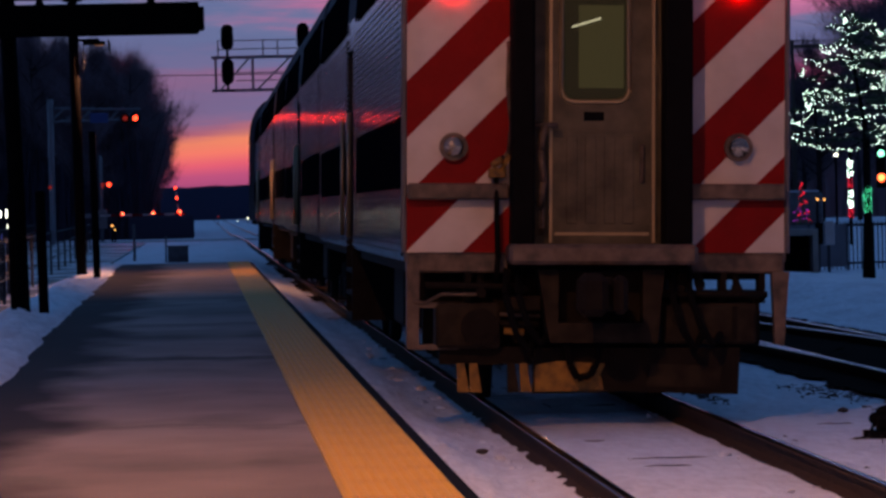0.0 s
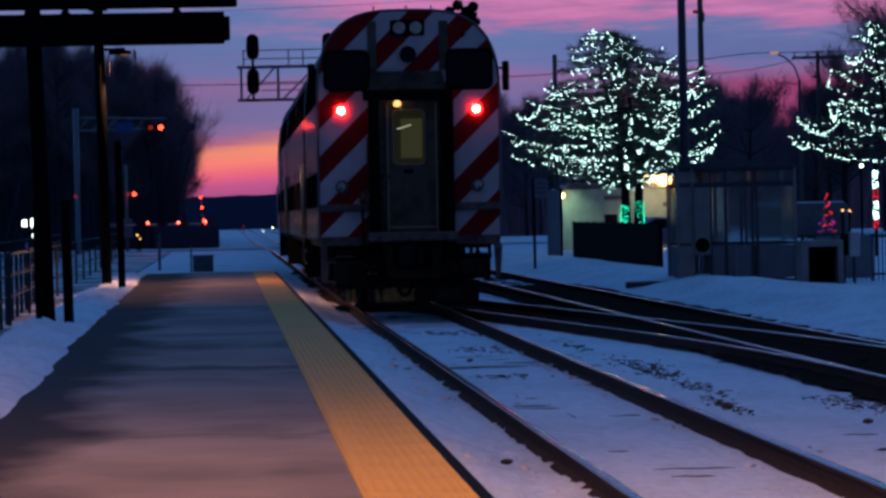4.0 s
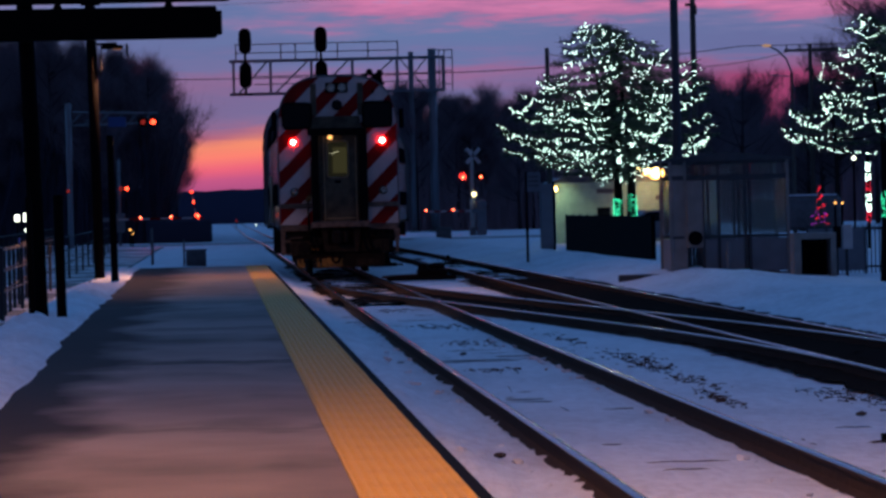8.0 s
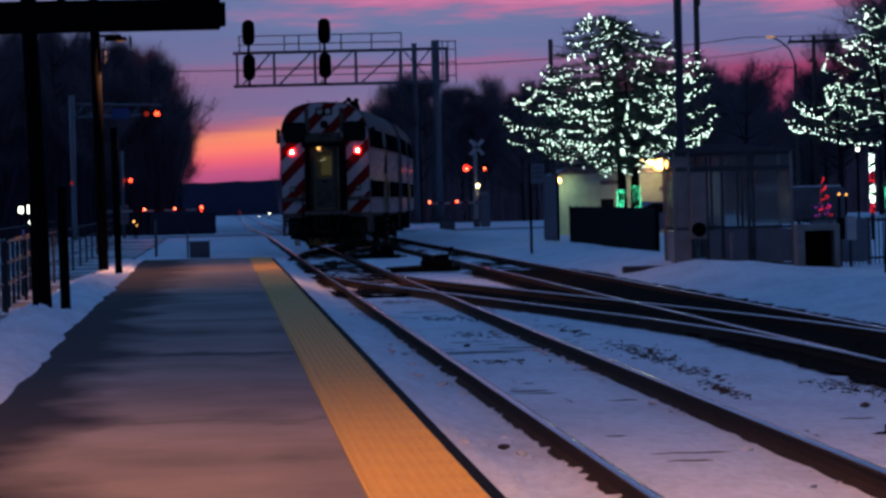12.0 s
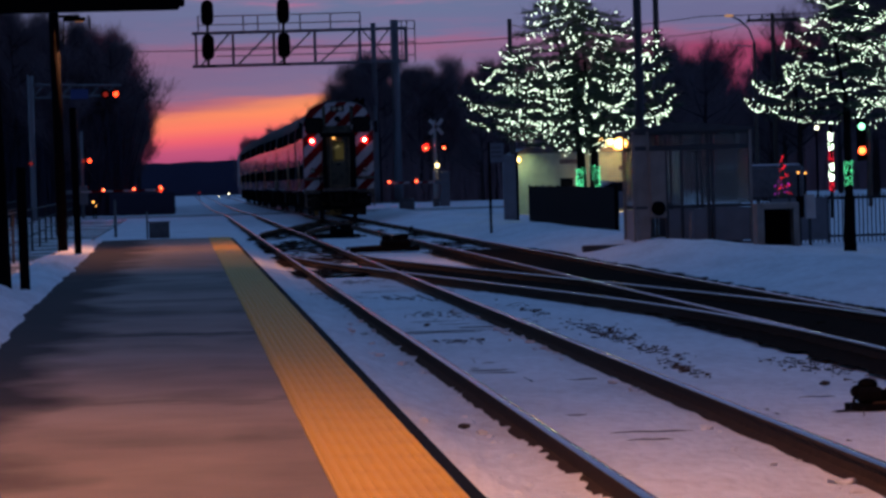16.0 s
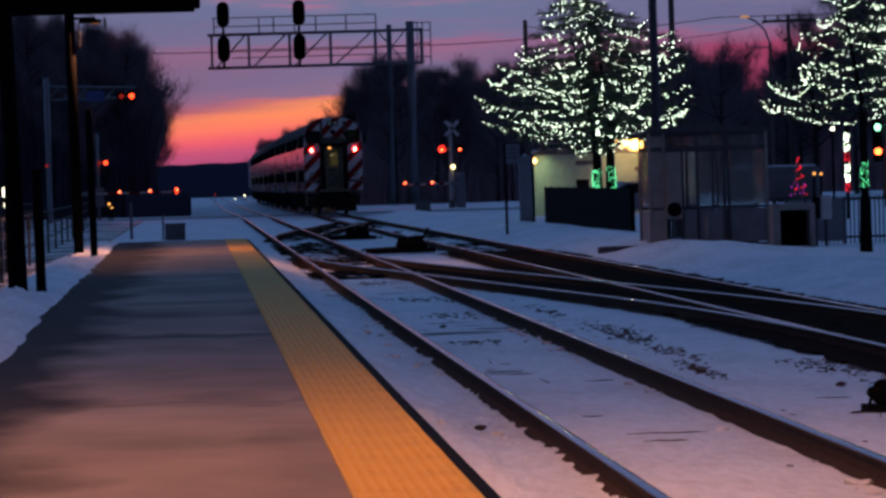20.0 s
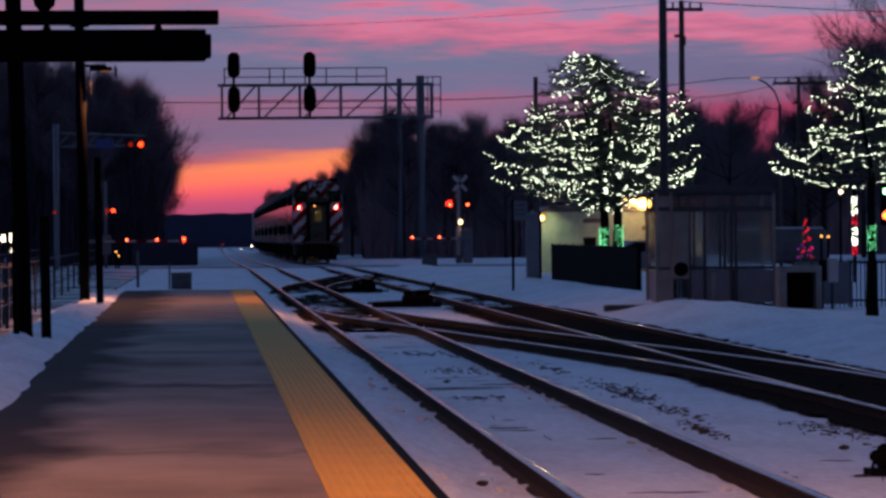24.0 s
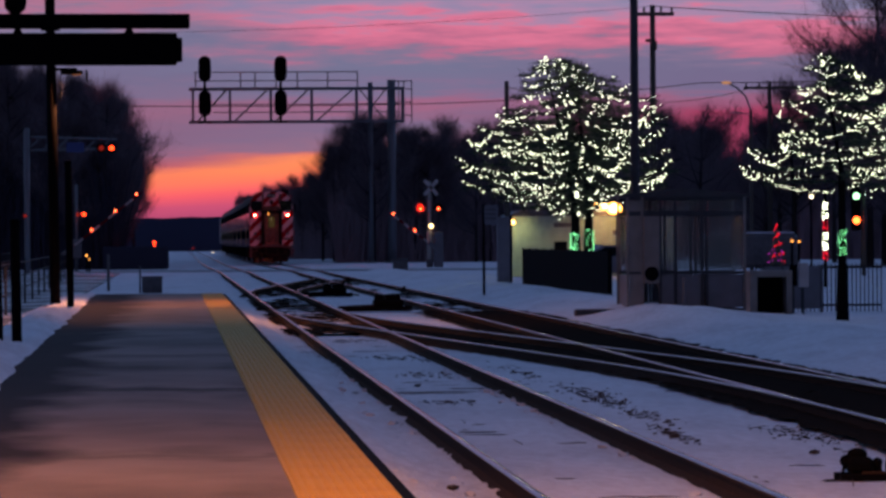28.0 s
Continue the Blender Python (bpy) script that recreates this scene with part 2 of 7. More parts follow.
def blotched_concrete():
    """Concrete with wet dark blotches that gather along the back edge, where snow melts."""
    m = CONCRETE
    t = m.node_tree
    p = t.nodes["Principled BSDF"]
    src = p.inputs["Base Color"].links[0].from_socket
    c = t.nodes.new("ShaderNodeTexCoord")
    sx = t.nodes.new("ShaderNodeSeparateXYZ")
    t.links.new(c.outputs["Object"], sx.inputs[0])
    mp = t.nodes.new("ShaderNodeMapping")
    mp.inputs["Scale"].default_value = (0.75, 0.32, 1)
    t.links.new(c.outputs["Object"], mp.inputs[0])
    n = t.nodes.new("ShaderNodeTexNoise")
    n.inputs["Scale"].default_value, n.inputs["Detail"].default_value = 1.0, 5
    t.links.new(mp.outputs[0], n.inputs["Vector"])
    edge = t.nodes.new("ShaderNodeMapRange")
    edge.inputs[1].default_value, edge.inputs[2].default_value, edge.inputs[3].default_value, edge.inputs[4].default_value = -1.45, -0.55, 0.40, -0.095
    t.links.new(sx.outputs[0], edge.inputs[0])
    add = t.nodes.new("ShaderNodeMath")
    t.links.new(n.outputs[0], add.inputs[0])
    t.links.new(edge.outputs[0], add.inputs[1])
    # the wet strip runs dry towards the near end of the platform
    dry = t.nodes.new("ShaderNodeMapRange")
    dry.inputs[1].default_value, dry.inputs[2].default_value, dry.inputs[3].default_value, dry.inputs[4].default_value = 24.0, 29.0, -0.07, 0.0
    t.links.new(sx.outputs[1], dry.inputs[0])
    wet = t.nodes.new("ShaderNodeMath")
    t.links.new(add.outputs[0], wet.inputs[0])
    t.links.new(dry.outputs[0], wet.inputs[1])
    cut = t.nodes.new("ShaderNodeMapRange")
    cut.inputs[1].default_value, cut.inputs[2].default_value, cut.inputs[4].default_value = 0.46, 0.78, 0.92
    t.links.new(wet.outputs[0], cut.inputs[0])
    mix = t.nodes.new("ShaderNodeMix")
    mix.data_type = "RGBA"
    mix.inputs["B"].default_value = (0.022, 0.020, 0.022, 1)
    # a wavering wet seam across the slab, where meltwater stands in a joint
    warp = t.nodes.new("ShaderNodeTexNoise")
    warp.inputs["Scale"].default_value, warp.inputs["Detail"].default_value = 1.6, 3
    t.links.new(c.outputs["Object"], warp.inputs["Vector"])
    seam = cut.outputs[0]
    for y0, wide, much in ((41.6, 0.9, 0.75), (28.6, 0.5, 0.35), (54.0, 1.1, 0.4), (70.0, 1.6, 0.4)):
        off = t.nodes.new("ShaderNodeMath")
        off.operation = "MULTIPLY_ADD"
        off.inputs[1].default_value, off.inputs[2].default_value = 2.6, -1.3 - y0
        t.links.new(warp.outputs[0], off.inputs[0])
        near = t.nodes.new("ShaderNodeMath")
        t.links.new(sx.outputs[1], near.inputs[0])
        t.links.new(off.outputs[0], near.inputs[1])
        dist = t.nodes.new("ShaderNodeMath")
        dist.operation = "ABSOLUTE"
        t.links.new(near.outputs[0], dist.inputs[0])
        band = t.nodes.new("ShaderNodeMapRange")
        band.interpolation_type = "SMOOTHSTEP"
        band.inputs[1].default_value, band.inputs[2].default_value, band.inputs[3].default_value, band.inputs[4].default_value = wide * 0.15, wide, much, 0.0
        t.links.new(dist.outputs[0], band.inputs[0])
        both_wet = t.nodes.new("ShaderNodeMath")
        both_wet.operation = "MAXIMUM"
        t.links.new(seam, both_wet.inputs[0])
        t.links.new(band.outputs[0], both_wet.inputs[1])
        seam = both_wet.outputs[0]
    t.links.new(seam, mix.inputs["Factor"])
    t.links.new(src, mix.inputs["A"])
    t.links.new(mix.outputs["Result"], p.inputs["Base Color"])
    rough = t.nodes.new("ShaderNodeMapRange")
    rough.inputs[3].default_value, rough.inputs[4].default_value = 0.78, 0.9
    t.links.new(cut.outputs[0], rough.inputs[0])
    t.links.new(rough.outputs[0], p.inputs["Roughness"])


blotched_concrete()
EDGE = material("dark_edge", (0.006, 0.006, 0.007), 0.85, spec=0.04, grain=0.5, scale=9, bump=0.006)
YELLOW = material("tactile_yellow", (0.56, 0.318, 0.005), 0.62, grain=0.3, scale=5, dark=(0.35, 0.18, 0.004), bump=0.001, stain=0.5)
STEEL = material("rail_side", (0.055, 0.036, 0.027), 0.85, 0.0, spec=0.05, grain=0.6, scale=14, dark=(0.022, 0.016, 0.013), bump=0.004)
RAILTOP = material("rail_head", (0.078, 0.066, 0.056), 0.13, 1.0, grain=0.5, scale=20, dark=(0.03, 0.025, 0.022), stretch=(1, 0.05, 1))
RUSTTOP = material("rusty_rail_head", (0.052, 0.040, 0.032), 0.13, 0.7, grain=0.6, scale=16, dark=(0.016, 0.012, 0.011), stretch=(1, 0.06, 1), spec=0.12)
TIE = material("tie_wood", (0.05, 0.04, 0.035), 0.9, grain=0.5, scale=10, bump=0.01)
BALLAST = material("ballast", (0.032, 0.025, 0.022), 1.0, spec=0.0, grain=0.7, scale=16, dark=(0.010, 0.009, 0.009), bump=0.03)
BLACK = material("black_paint", (0.0035, 0.0035, 0.0045), 0.8, grain=0.3, scale=6, dark=(0.002, 0.002, 0.003), bump=0.002, spec=0.02)
PALEPOLE = material("pale_mast_paint", (0.42, 0.41, 0.38), 0.6, grain=0.4, scale=6, bump=0.002, stain=0.3)
GALV = material("galvanised_steel", (0.20, 0.21, 0.23), 0.5, 0.6, grain=0.4, scale=7, bump=0.001)
FENCE = material("dull_fence_steel", (0.05, 0.05, 0.056), 0.7, 0.1, grain=0.4, scale=6, spec=0.2)
GREY = material("weathered_grey", (0.13, 0.13, 0.14), 0.6, 0.2, grain=0.5, scale=5, stain=0.5)
STAINLESS = material("stainless", (0.088, 0.088, 0.093), 0.13, 0.8, spec=0.12, bump=0.0012, grain=0.6, scale=5, dark=(0.030, 0.030, 0.033), stretch=(1, 0.5, 1), stain=0.6)
ROOF = material("roof_sheet", (0.045, 0.045, 0.050), 0.7, 0.1, grain=0.5, scale=3, stain=0.6, spec=0.1)
GLASS = material("dark_glass", (0.004, 0.005, 0.006), 0.06, 0.0, spec=0.12)
SIDEGLASS = material("tinted_side_glass", (0.004, 0.004, 0.006), 0.3, 0.0, spec=0.0)
BAND = material("black_band", (0.008, 0.008, 0.009), 0.7, 0.0, spec=0.0)
RED = material("stripe_red", (0.23, 0.004, 0.005), 0.5, grain=0.35, scale=4, dark=(0.11, 0.003, 0.003), stain=0.3, spec=0.12)
WHITE = material("stripe_white", (0.62, 0.575, 0.565), 0.5, grain=0.45, scale=4, dark=(0.40, 0.36, 0.34), stain=0.45, spec=0.25)
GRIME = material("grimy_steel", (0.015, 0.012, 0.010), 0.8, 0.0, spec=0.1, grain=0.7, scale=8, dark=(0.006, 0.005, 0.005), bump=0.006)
BARE = material("worn_bar", (0.16, 0.118, 0.09), 0.6, 0.2, grain=0.9, scale=8, dark=(0.035, 0.030, 0.027), bump=0.005, stain=0.5)
DOORGREY = material("door_steel", (0.115, 0.104, 0.073), 0.5, 0.1, grain=0.7, scale=5, dark=(0.034, 0.031, 0.022), stain=0.6, spec=0.2)
BRASS = material("hand_rail", (0.34, 0.27, 0.16), 0.4, 0.7, grain=0.3, scale=12)
BARK = material("bark", (0.050, 0.043, 0.045), 0.95, grain=0.6, scale=12, bump=0.01, spec=0.0)
# lighter copy of BUSH for the right; wood tones are raised to carry haze
PALE_SCRUB = material("pale_brown_scrub", (0.30, 0.225, 0.25), 0.95, spec=0.0)
TWIG = material("twigs", (0.175, 0.140, 0.160), 0.95, spec=0.0)
BUSH = material("winter_scrub", (0.048, 0.050, 0.074), 0.95, spec=0.0)
# blue in the colour stands in for haze in front of the ridge
RIDGE = material("hazy_far_trees", (0.05, 0.065, 0.12), 1.0, grain=0.4, scale=0.05)
NEEDLE = material("fir_green", (0.045, 0.075, 0.055), 0.9)
PAINT_GREEN = material("pale_wall", (0.40, 0.54, 0.44), 0.7, grain=0.3, scale=3, bump=0.002, stain=0.3)
SHELTERGREY = material("shelter_metal", (0.30, 0.28, 0.265), 0.5, 0.1, grain=0.4, scale=4, stain=0.4, spec=0.3)
PANEL = material("panel_blue_grey", (0.19, 0.20, 0.225), 0.6, grain=0.3, scale=3, stain=0.3)
STEELPOLE = material("painted_pole", (0.065, 0.07, 0.08), 0.6, grain=0.4, scale=5, bump=0.002, spec=0.25)
WOOD = material("pole_wood", (0.10, 0.08, 0.065), 0.9, grain=0.5, scale=6, stretch=(3, 3, 0.3), bump=0.005)
ASPHALT = material("asphalt", (0.06, 0.06, 0.065), 0.8, grain=0.5, scale=10, bump=0.006)
REDHALO = glow("red_marker_halo", (1.0, 0.006, 0.005), 22.0)
REDCORE = glow("red_marker_core", (1.0, 0.42, 0.36), 30.0)
REDLAMP = glow("red_lamp", (1.0, 0.05, 0.02), 6.0)
REDWHITE = glow("red_lamp_core", (1.0, 0.34, 0.16), 6.0)
REDDIM = glow("red_lamp_weak", (1.0, 0.06, 0.04), 0.2)
AMBER = glow("amber_lamp", (1.0, 0.45, 0.12), 2.0)
DULL = glow("dull_amber", (1.0, 0.35, 0.08), 0.25)
WARM = glow("warm_lamp", (1.0, 0.62, 0.24), 14.0)
FLOOD = glow("flood_lamp", (1.0, 0.50, 0.13), 5.0)
PALELAMP = glow("pale_yellow_lamp", (1.0, 0.82, 0.45), 4.0)
COOL = glow("white_lamp", (0.95, 1.0, 0.85), 4.0)
FAIRY = glow("fairy_white", (0.68, 1.0, 0.86), 5.6)
FAIRYGREEN = glow("fairy_green", (0.07, 1.0, 0.5), 3.2)
FAIRYRED = glow("fairy_red", (1.0, 0.02, 0.06), 0.9)
FAIRYPINK = glow("fairy_pink", (0.45, 0.03, 0.6), 0.7)
GREENLAMP = glow("green_lamp", (0.22, 1.0, 0.62), 4.0)
LED = glow("led_red", (1.0, 0.015, 0.04), 1.35)
# faint glow on flat panels stands in for the lit room behind the window
INTERIOR = glow("lit_interior", (0.55, 0.50, 0.18), 0.015)
INNER = glow("inner_partition_glow", (0.62, 0.55, 0.20), 0.05)
OLIVE = material("grimy_olive", (0.034, 0.026, 0.018), 0.75, spec=0.12, grain=0.8, scale=7, dark=(0.008, 0.006, 0.005), bump=0.006, stain=0.7)
RUST = material("rusty_yellow", (0.36, 0.19, 0.03), 0.7, grain=0.9, scale=9, dark=(0.04, 0.025, 0.012), stain=0.6)
LENS = material("lamp_lens", (0.50, 0.46, 0.38), 0.10, 0.85, spec=0.9, grain=0.8, scale=30, dark=(0.03, 0.03, 0.03), bump=0.004)
TUBE = glow("ceiling_tube", (1.0, 0.95, 0.62), 0.6)
CABLE = material("cable_black", (0.01, 0.01, 0.012), 0.7)


# ---- mesh tools ----
def put(bm, name, mat, parent=None, label="", m=None):
    """One bmesh as one mesh object. mat may be a list: faces keep their material_index."""
    me = bpy.data.meshes.new(name)
    bm.normal_update()
    bm.to_mesh(me)
    bm.free()
    for x in (mat if isinstance(mat, (list, tuple)) else (mat,)):
        me.materials.append(x)
    ob = new(name, me)
    if parent:
        ob.parent = parent
    if m is not None:
        ob.matrix_basis = m
    if label:
        ob["label"] = label
    return ob


def part(name, bm, mat, parent, label=""):
    return put(bm, name, mat, parent, label)


def share(name, ob, parent, m):
    """Another object on the same mesh, under a parent."""
    o = new(name, ob.data)
    o.parent = parent
    o.matrix_basis = m
    return o


def empty(name, m=None, **tags):
    ob = new(name)
    ob.empty_display_size = 0.1
    if m is not None:
        ob.matrix_basis = m
    return tagged(ob, **tags)


def B():
    return bmesh.new()


def box(bm, x0, x1, y0, y1, z0, z1, bevel=0.0, mi=0):
    g = bmesh.ops.create_cube(bm, size=1.0, matrix=Matrix.Translation(((x0 + x1) / 2, (y0 + y1) / 2, (z0 + z1) / 2)) @ Matrix.Diagonal((x1 - x0, y1 - y0, z1 - z0, 1)))
    faces = {f for v in g["verts"] for f in v.link_faces}
    for f in faces:
        f.material_index = mi
    if bevel:
        edges = list({e for v in g["verts"] for e in v.link_edges})
        r = bmesh.ops.bevel(bm, geom=edges, offset=bevel, segments=1, affect="EDGES")
        for f in r["faces"]:
            f.material_index = mi
    return bm


def rod(bm, a, b, r, r2=None, n=8, mi=0, caps=True):
    a, b = Vector(a), Vector(b)
    d = b - a
    m = Matrix.Translation((a + b) / 2) @ d.to_track_quat("Z", "Y").to_matrix().to_4x4()
    g = bmesh.ops.create_cone(bm, cap_ends=caps, segments=n, radius1=r, radius2=r if r2 is None else r2, depth=max(d.length, 1e-4), matrix=m)
    for f in {f for v in g["verts"] for f in v.link_faces}:
        f.material_index = mi
        f.smooth = n > 6 and len(f.verts) == 4
    return bm


def ball(bm, c, r, sub=1, mi=0, squash=(1, 1, 1)):
    g = bmesh.ops.create_icosphere(bm, subdivisions=sub, radius=r, matrix=Matrix.Translation(c) @ Matrix.Diagonal((*squash, 1)))
    for f in {f for v in g["verts"] for f in v.link_faces}:
        f.material_index, f.smooth = mi, sub > 1
    return bm


def tube(bm, points, r, n=6, mi=0):
    for a, b in zip(points, points[1:]):
        rod(bm, a, b, r, n=n, mi=mi)
    return bm


def prism(bm, poly, y0, y1, mi=0):
    """A polygon in x and z, drawn out from y0 to y1."""
    a = [bm.verts.new((x, y0, z)) for x, z in poly]
    b = [bm.verts.new((x, y1, z)) for x, z in poly]
    fs = [bm.faces.new(a), bm.faces.new(b[::-1])]
    for i in range(len(poly)):
        j = (i + 1) % len(poly)
        fs.append(bm.faces.new((a[j], a[i], b[i], b[j])))
    for f in fs:
        f.material_index = mi
    bmesh.ops.recalc_face_normals(bm, faces=fs)
    return bm


def raw(name, verts, faces, mat, parent=None, label="", smooth=False):
    me = bpy.data.meshes.new(name)
    me.from_pydata(verts, [], faces)
    me.materials.append(mat)
    if smooth:
        me.shade_smooth()
    me.update()
    ob = new(name, me)
    if parent:
        ob.parent = parent
    if label:
        ob["label"] = label
    return ob


# ---- track plan ----
def ease(u):
    """Turnout curve, straight lead, turnout curve."""
    u = min(max(u, 0.0), 1.0)
    k = 0.30
    s = 1.0 / (1.0 - k)
    if u < k:
        return s * u * u / (2 * k)
    if u > 1 - k:
        return 1 - s * (1 - u) ** 2 / (2 * k)
    return s * (u - k / 2)


def bend(y):
    """Both tracks swing a little to the left past the level crossing."""
    u = min(max((y - 240.0) / 75.0, 0.0), 1.0)
    return -0.43 * u * u * (3 - 2 * u)


def far_x(y):
    return bend(y) + T1 + (T2 - T1) * ease((y - FAR_XO[0]) / (FAR_XO[1] - FAR_XO[0]))


def near_x(y):
    return T1 + (T2 - T1) * ease((NEAR_XO[0] - y) / (NEAR_XO[0] - NEAR_XO[1]))


# ---- ground: one sheet of snow to the horizon ----
def snow_height(x, y):
    n1 = noise.noise(Vector((x * 0.35, y * 0.12, 0.3)))
    n2 = noise.noise(Vector((x * 1.6, y * 0.7, 4.0)))
    n3 = noise.noise(Vector((x * 4.0, y * 1.6, 9.0)))
    bed = min(max((x - 1.4) / 0.5, 0.0), 1.0) * min(max((9.4 - x) / 1.0, 0.0), 1.0) * min(max((250 - y) / 20.0, 0.0), 1.0)
    z = GROUND + (BED - GROUND) * bed + 0.02 * n1 + 0.014 * n2 + 0.012 * n3
    if y < 0:
        return z
    # thrown-up snow along the platform's back edge
    edge = -1.50 - 0.006 * min(y, 118) - 0.08 * n1 - 0.07 * noise.noise(Vector((3.0, y * 0.35, 1.0)))
    if y < 119 and x < edge + 0.25:
        d = edge - x
        n4 = noise.noise(Vector((x * 5.5, y * 2.8, 7.0)))
        low_end = 1.0 - 0.7 * min(max((y - 84.0) / 8.0, 0.0), 1.0)
        top = 0.02 + 0.09 * (0.5 + n2) + 0.06 * n3 + 0.05 * n4
        top *= low_end
        foot = 0.045 + 0.02 * noise.noise(Vector((x * 6.0, y * 1.2, 3.0)))
        if d < 0:
            z = max(z, -0.10 + (foot + 0.10) * (d + 0.25) / 0.25)
        else:
            z = max(z, foot + (top - foot) * min(1.0, d / 0.22) + 0.10 * low_end * math.exp(-((d - 0.5) ** 2) / 0.15) * (0.6 + n1) - 0.75 * max(0.0, d - 0.60))
    # plough ridges between platform and track, and out beyond the second track
    if y < 140:
        z += (0.05 + 0.06 * max(0, n3)) * math.exp(-((x - 1.62) ** 2) / 0.05)
    if 1.25 < x < 2.4 and y < 75:
        z += 0.045 * max(0.0, noise.noise(Vector((x * 7.0, y * 2.6, 2.0)))) + 0.014 * noise.noise(Vector((x * 9.0, y * 4.0, 5.0)))
    z += (0.22 + 0.10 * n1 + 0.05 * n2) * math.exp(-((x - 10.2) ** 2) / 1.6) * (1.0 if y < 230 else 0.2)
    if x > 9.5 and y < 240:
        z += 0.10 * min(1.0, (x - 9.5) / 1.5)
    return z


def spread(stops):
    out = []
    for a, b, step in stops:
        k = max(1, int(round((b - a) / step)))
        out += [a + (b - a) * i / k for i in range(k)]
    return out + [stops[-1][1]]


xs = spread([(-2600, -300, 460), (-300, -40, 52), (-40, -8, 4), (-8, -3, 0.7), (-3, -2.4, 0.12), (-2.4, -1.2, 0.06), (-1.2, 1.2, 0.8), (1.2, 2.5, 0.08), (2.5, 5.0, 0.2), (5.0, 8.0, 0.3), (8.0, 11.0, 0.14), (11.0, 12.0, 0.3), (12, 30, 2), (30, 300, 45), (300, 2600, 460)])
ys = spread([(-2000, -100, 380), (-100, 10, 11), (10, 18, 0.8), (18, 60, 0.18), (60, 80, 0.3), (80, 160, 0.6), (160, 320, 4), (320, 900, 20), (900, 4800, 390)])
verts = [(x, y, snow_height(x, y) if (-9 < x < 14 and y < 250) else GROUND) for y in ys for x in xs]
nx = len(xs)
faces = [(j * nx + i, j * nx + i + 1, (j + 1) * nx + i + 1, (j + 1) * nx + i) for j in range(len(ys) - 1) for i in range(nx - 1)]
tagged(raw("ground", verts, faces, SNOW, smooth=True), "uneven trodden snow lying over ground and track bed at dusk", "snow", kind="structure")

# ---- platform ----
PL, PR, PEND = -2.15, 1.176, 118.0
platform = empty("platform", label="worn grey concrete railway platform with snow along its back edge", category="platform", kind="structure")
bm = B()
box(bm, PL, 0.618, -14, PEND, -0.40, 0.0)
part("slab", bm, CONCRETE, platform)
bm = B()
box(bm, 0.618, PR, -14, PEND, -0.40, -0.006)
part("edge_beam", bm, CONCRETE, platform)
bm = B()
box(bm, PR, PR + 0.088, -14, PEND, -0.42, -0.012, bevel=0.012)
part("rubbing_strip", bm, EDGE, platform, "dark worn rubbing strip along the platform edge")


def tactile_tile():
    """A yellow tile with rows of truncated domes."""
    v, f = [], []

    def quad_box(x0, x1, y0, y1, z0, z1, inset):
        k = len(v)
        v.extend([(x0, y0, z0), (x1, y0, z0), (x1, y1, z0), (x0, y1, z0), (x0 + inset, y0 + inset, z1), (x1 - inset, y0 + inset, z1), (x1 - inset, y1 - inset, z1), (x0 + inset, y1 - inset, z1)])
        f.extend([(k + 4, k + 5, k + 6, k + 7), (k, k + 1, k + 5, k + 4), (k + 1, k + 2, k + 6, k + 5), (k + 2, k + 3, k + 7, k + 6), (k + 3, k, k + 4, k + 7)])
    quad_box(0.002, 0.550, 0.0005, 1.2115, -0.01, 0.006, 0.003)
    for i in range(10):
        for j in range(20):
            x, y = 0.033 + i * 0.0539, 0.03 + j * 0.0605
            quad_box(x - 0.015, x + 0.015, y - 0.026, y + 0.026, 0.006, 0.0145, 0.006)
    me = bpy.data.meshes.new("tile")
    me.from_pydata(v, [], f)
    me.materials.append(YELLOW)
    me.update()
    return me


tile_mesh = tactile_tile()
for i in range(84):
    o = new("tile", tile_mesh)
    o.parent = platform
    o.matrix_basis = pose(0.622, 16.2 + i * 1.212, random.uniform(-0.0008, 0.0006), 0, 0, random.uniform(-0.12, 0.12))


# ---- rails ----
PROFILE = [(-0.075, -0.165), (0.075, -0.165), (0.075, -0.150), (0.012, -0.125), (0.012, -0.045), (0.036, -0.034), (0.036, -0.012), (0.030, -0.004), (0.014, 0.0), (-0.014, 0.0), (-0.030, -0.004), (-0.036, -0.012), (-0.036, -0.034), (-0.012, -0.045), (-0.012, -0.125), (-0.075, -0.150)]


def sweep_rail(fx, ys, parent, head):
    v, f, k = [], [], len(PROFILE)
    for y in ys:
        x = fx(y)
        v += [(x + px, y, RAIL + pz) for px, pz in PROFILE]
    for j in range(len(ys) - 1):
        for i in range(k):
            a, b = j * k + i, j * k + (i + 1) % k
            f.append((a, b, b + k, a + k))
    me = bpy.data.meshes.new("rail")
    me.from_pydata(v, [], f)
    me.materials.append(STEEL)
    me.materials.append(head)
    for n, p in enumerate(me.polygons):
        if 6 <= n % k <= 10:
            p.material_index, p.use_smooth = 1, True
    me.update()
    ob = new("rail", me)
    ob.parent = parent
    return ob


def ties(fx, y0, y1, parent, step=0.6, width=2.6):
    me = None
    n = int((y1 - y0) / step)
    for i in range(min(n, 300)):
        y = y0 + i * step
        if me is None:
            bm = B()
            box(bm, -width / 2, width / 2, -0.11, 0.11, -0.62, BED - 0.012, bevel=0.01)
            first = part("tie", bm, TIE, parent)
            me = first
            first.matrix_basis = pose(fx(y), y, 0)
        else:
            share("tie", me, parent, pose(fx(y), y, random.uniform(-0.012, 0.006), 0, 0, random.uniform(-0.6, 0.6)))


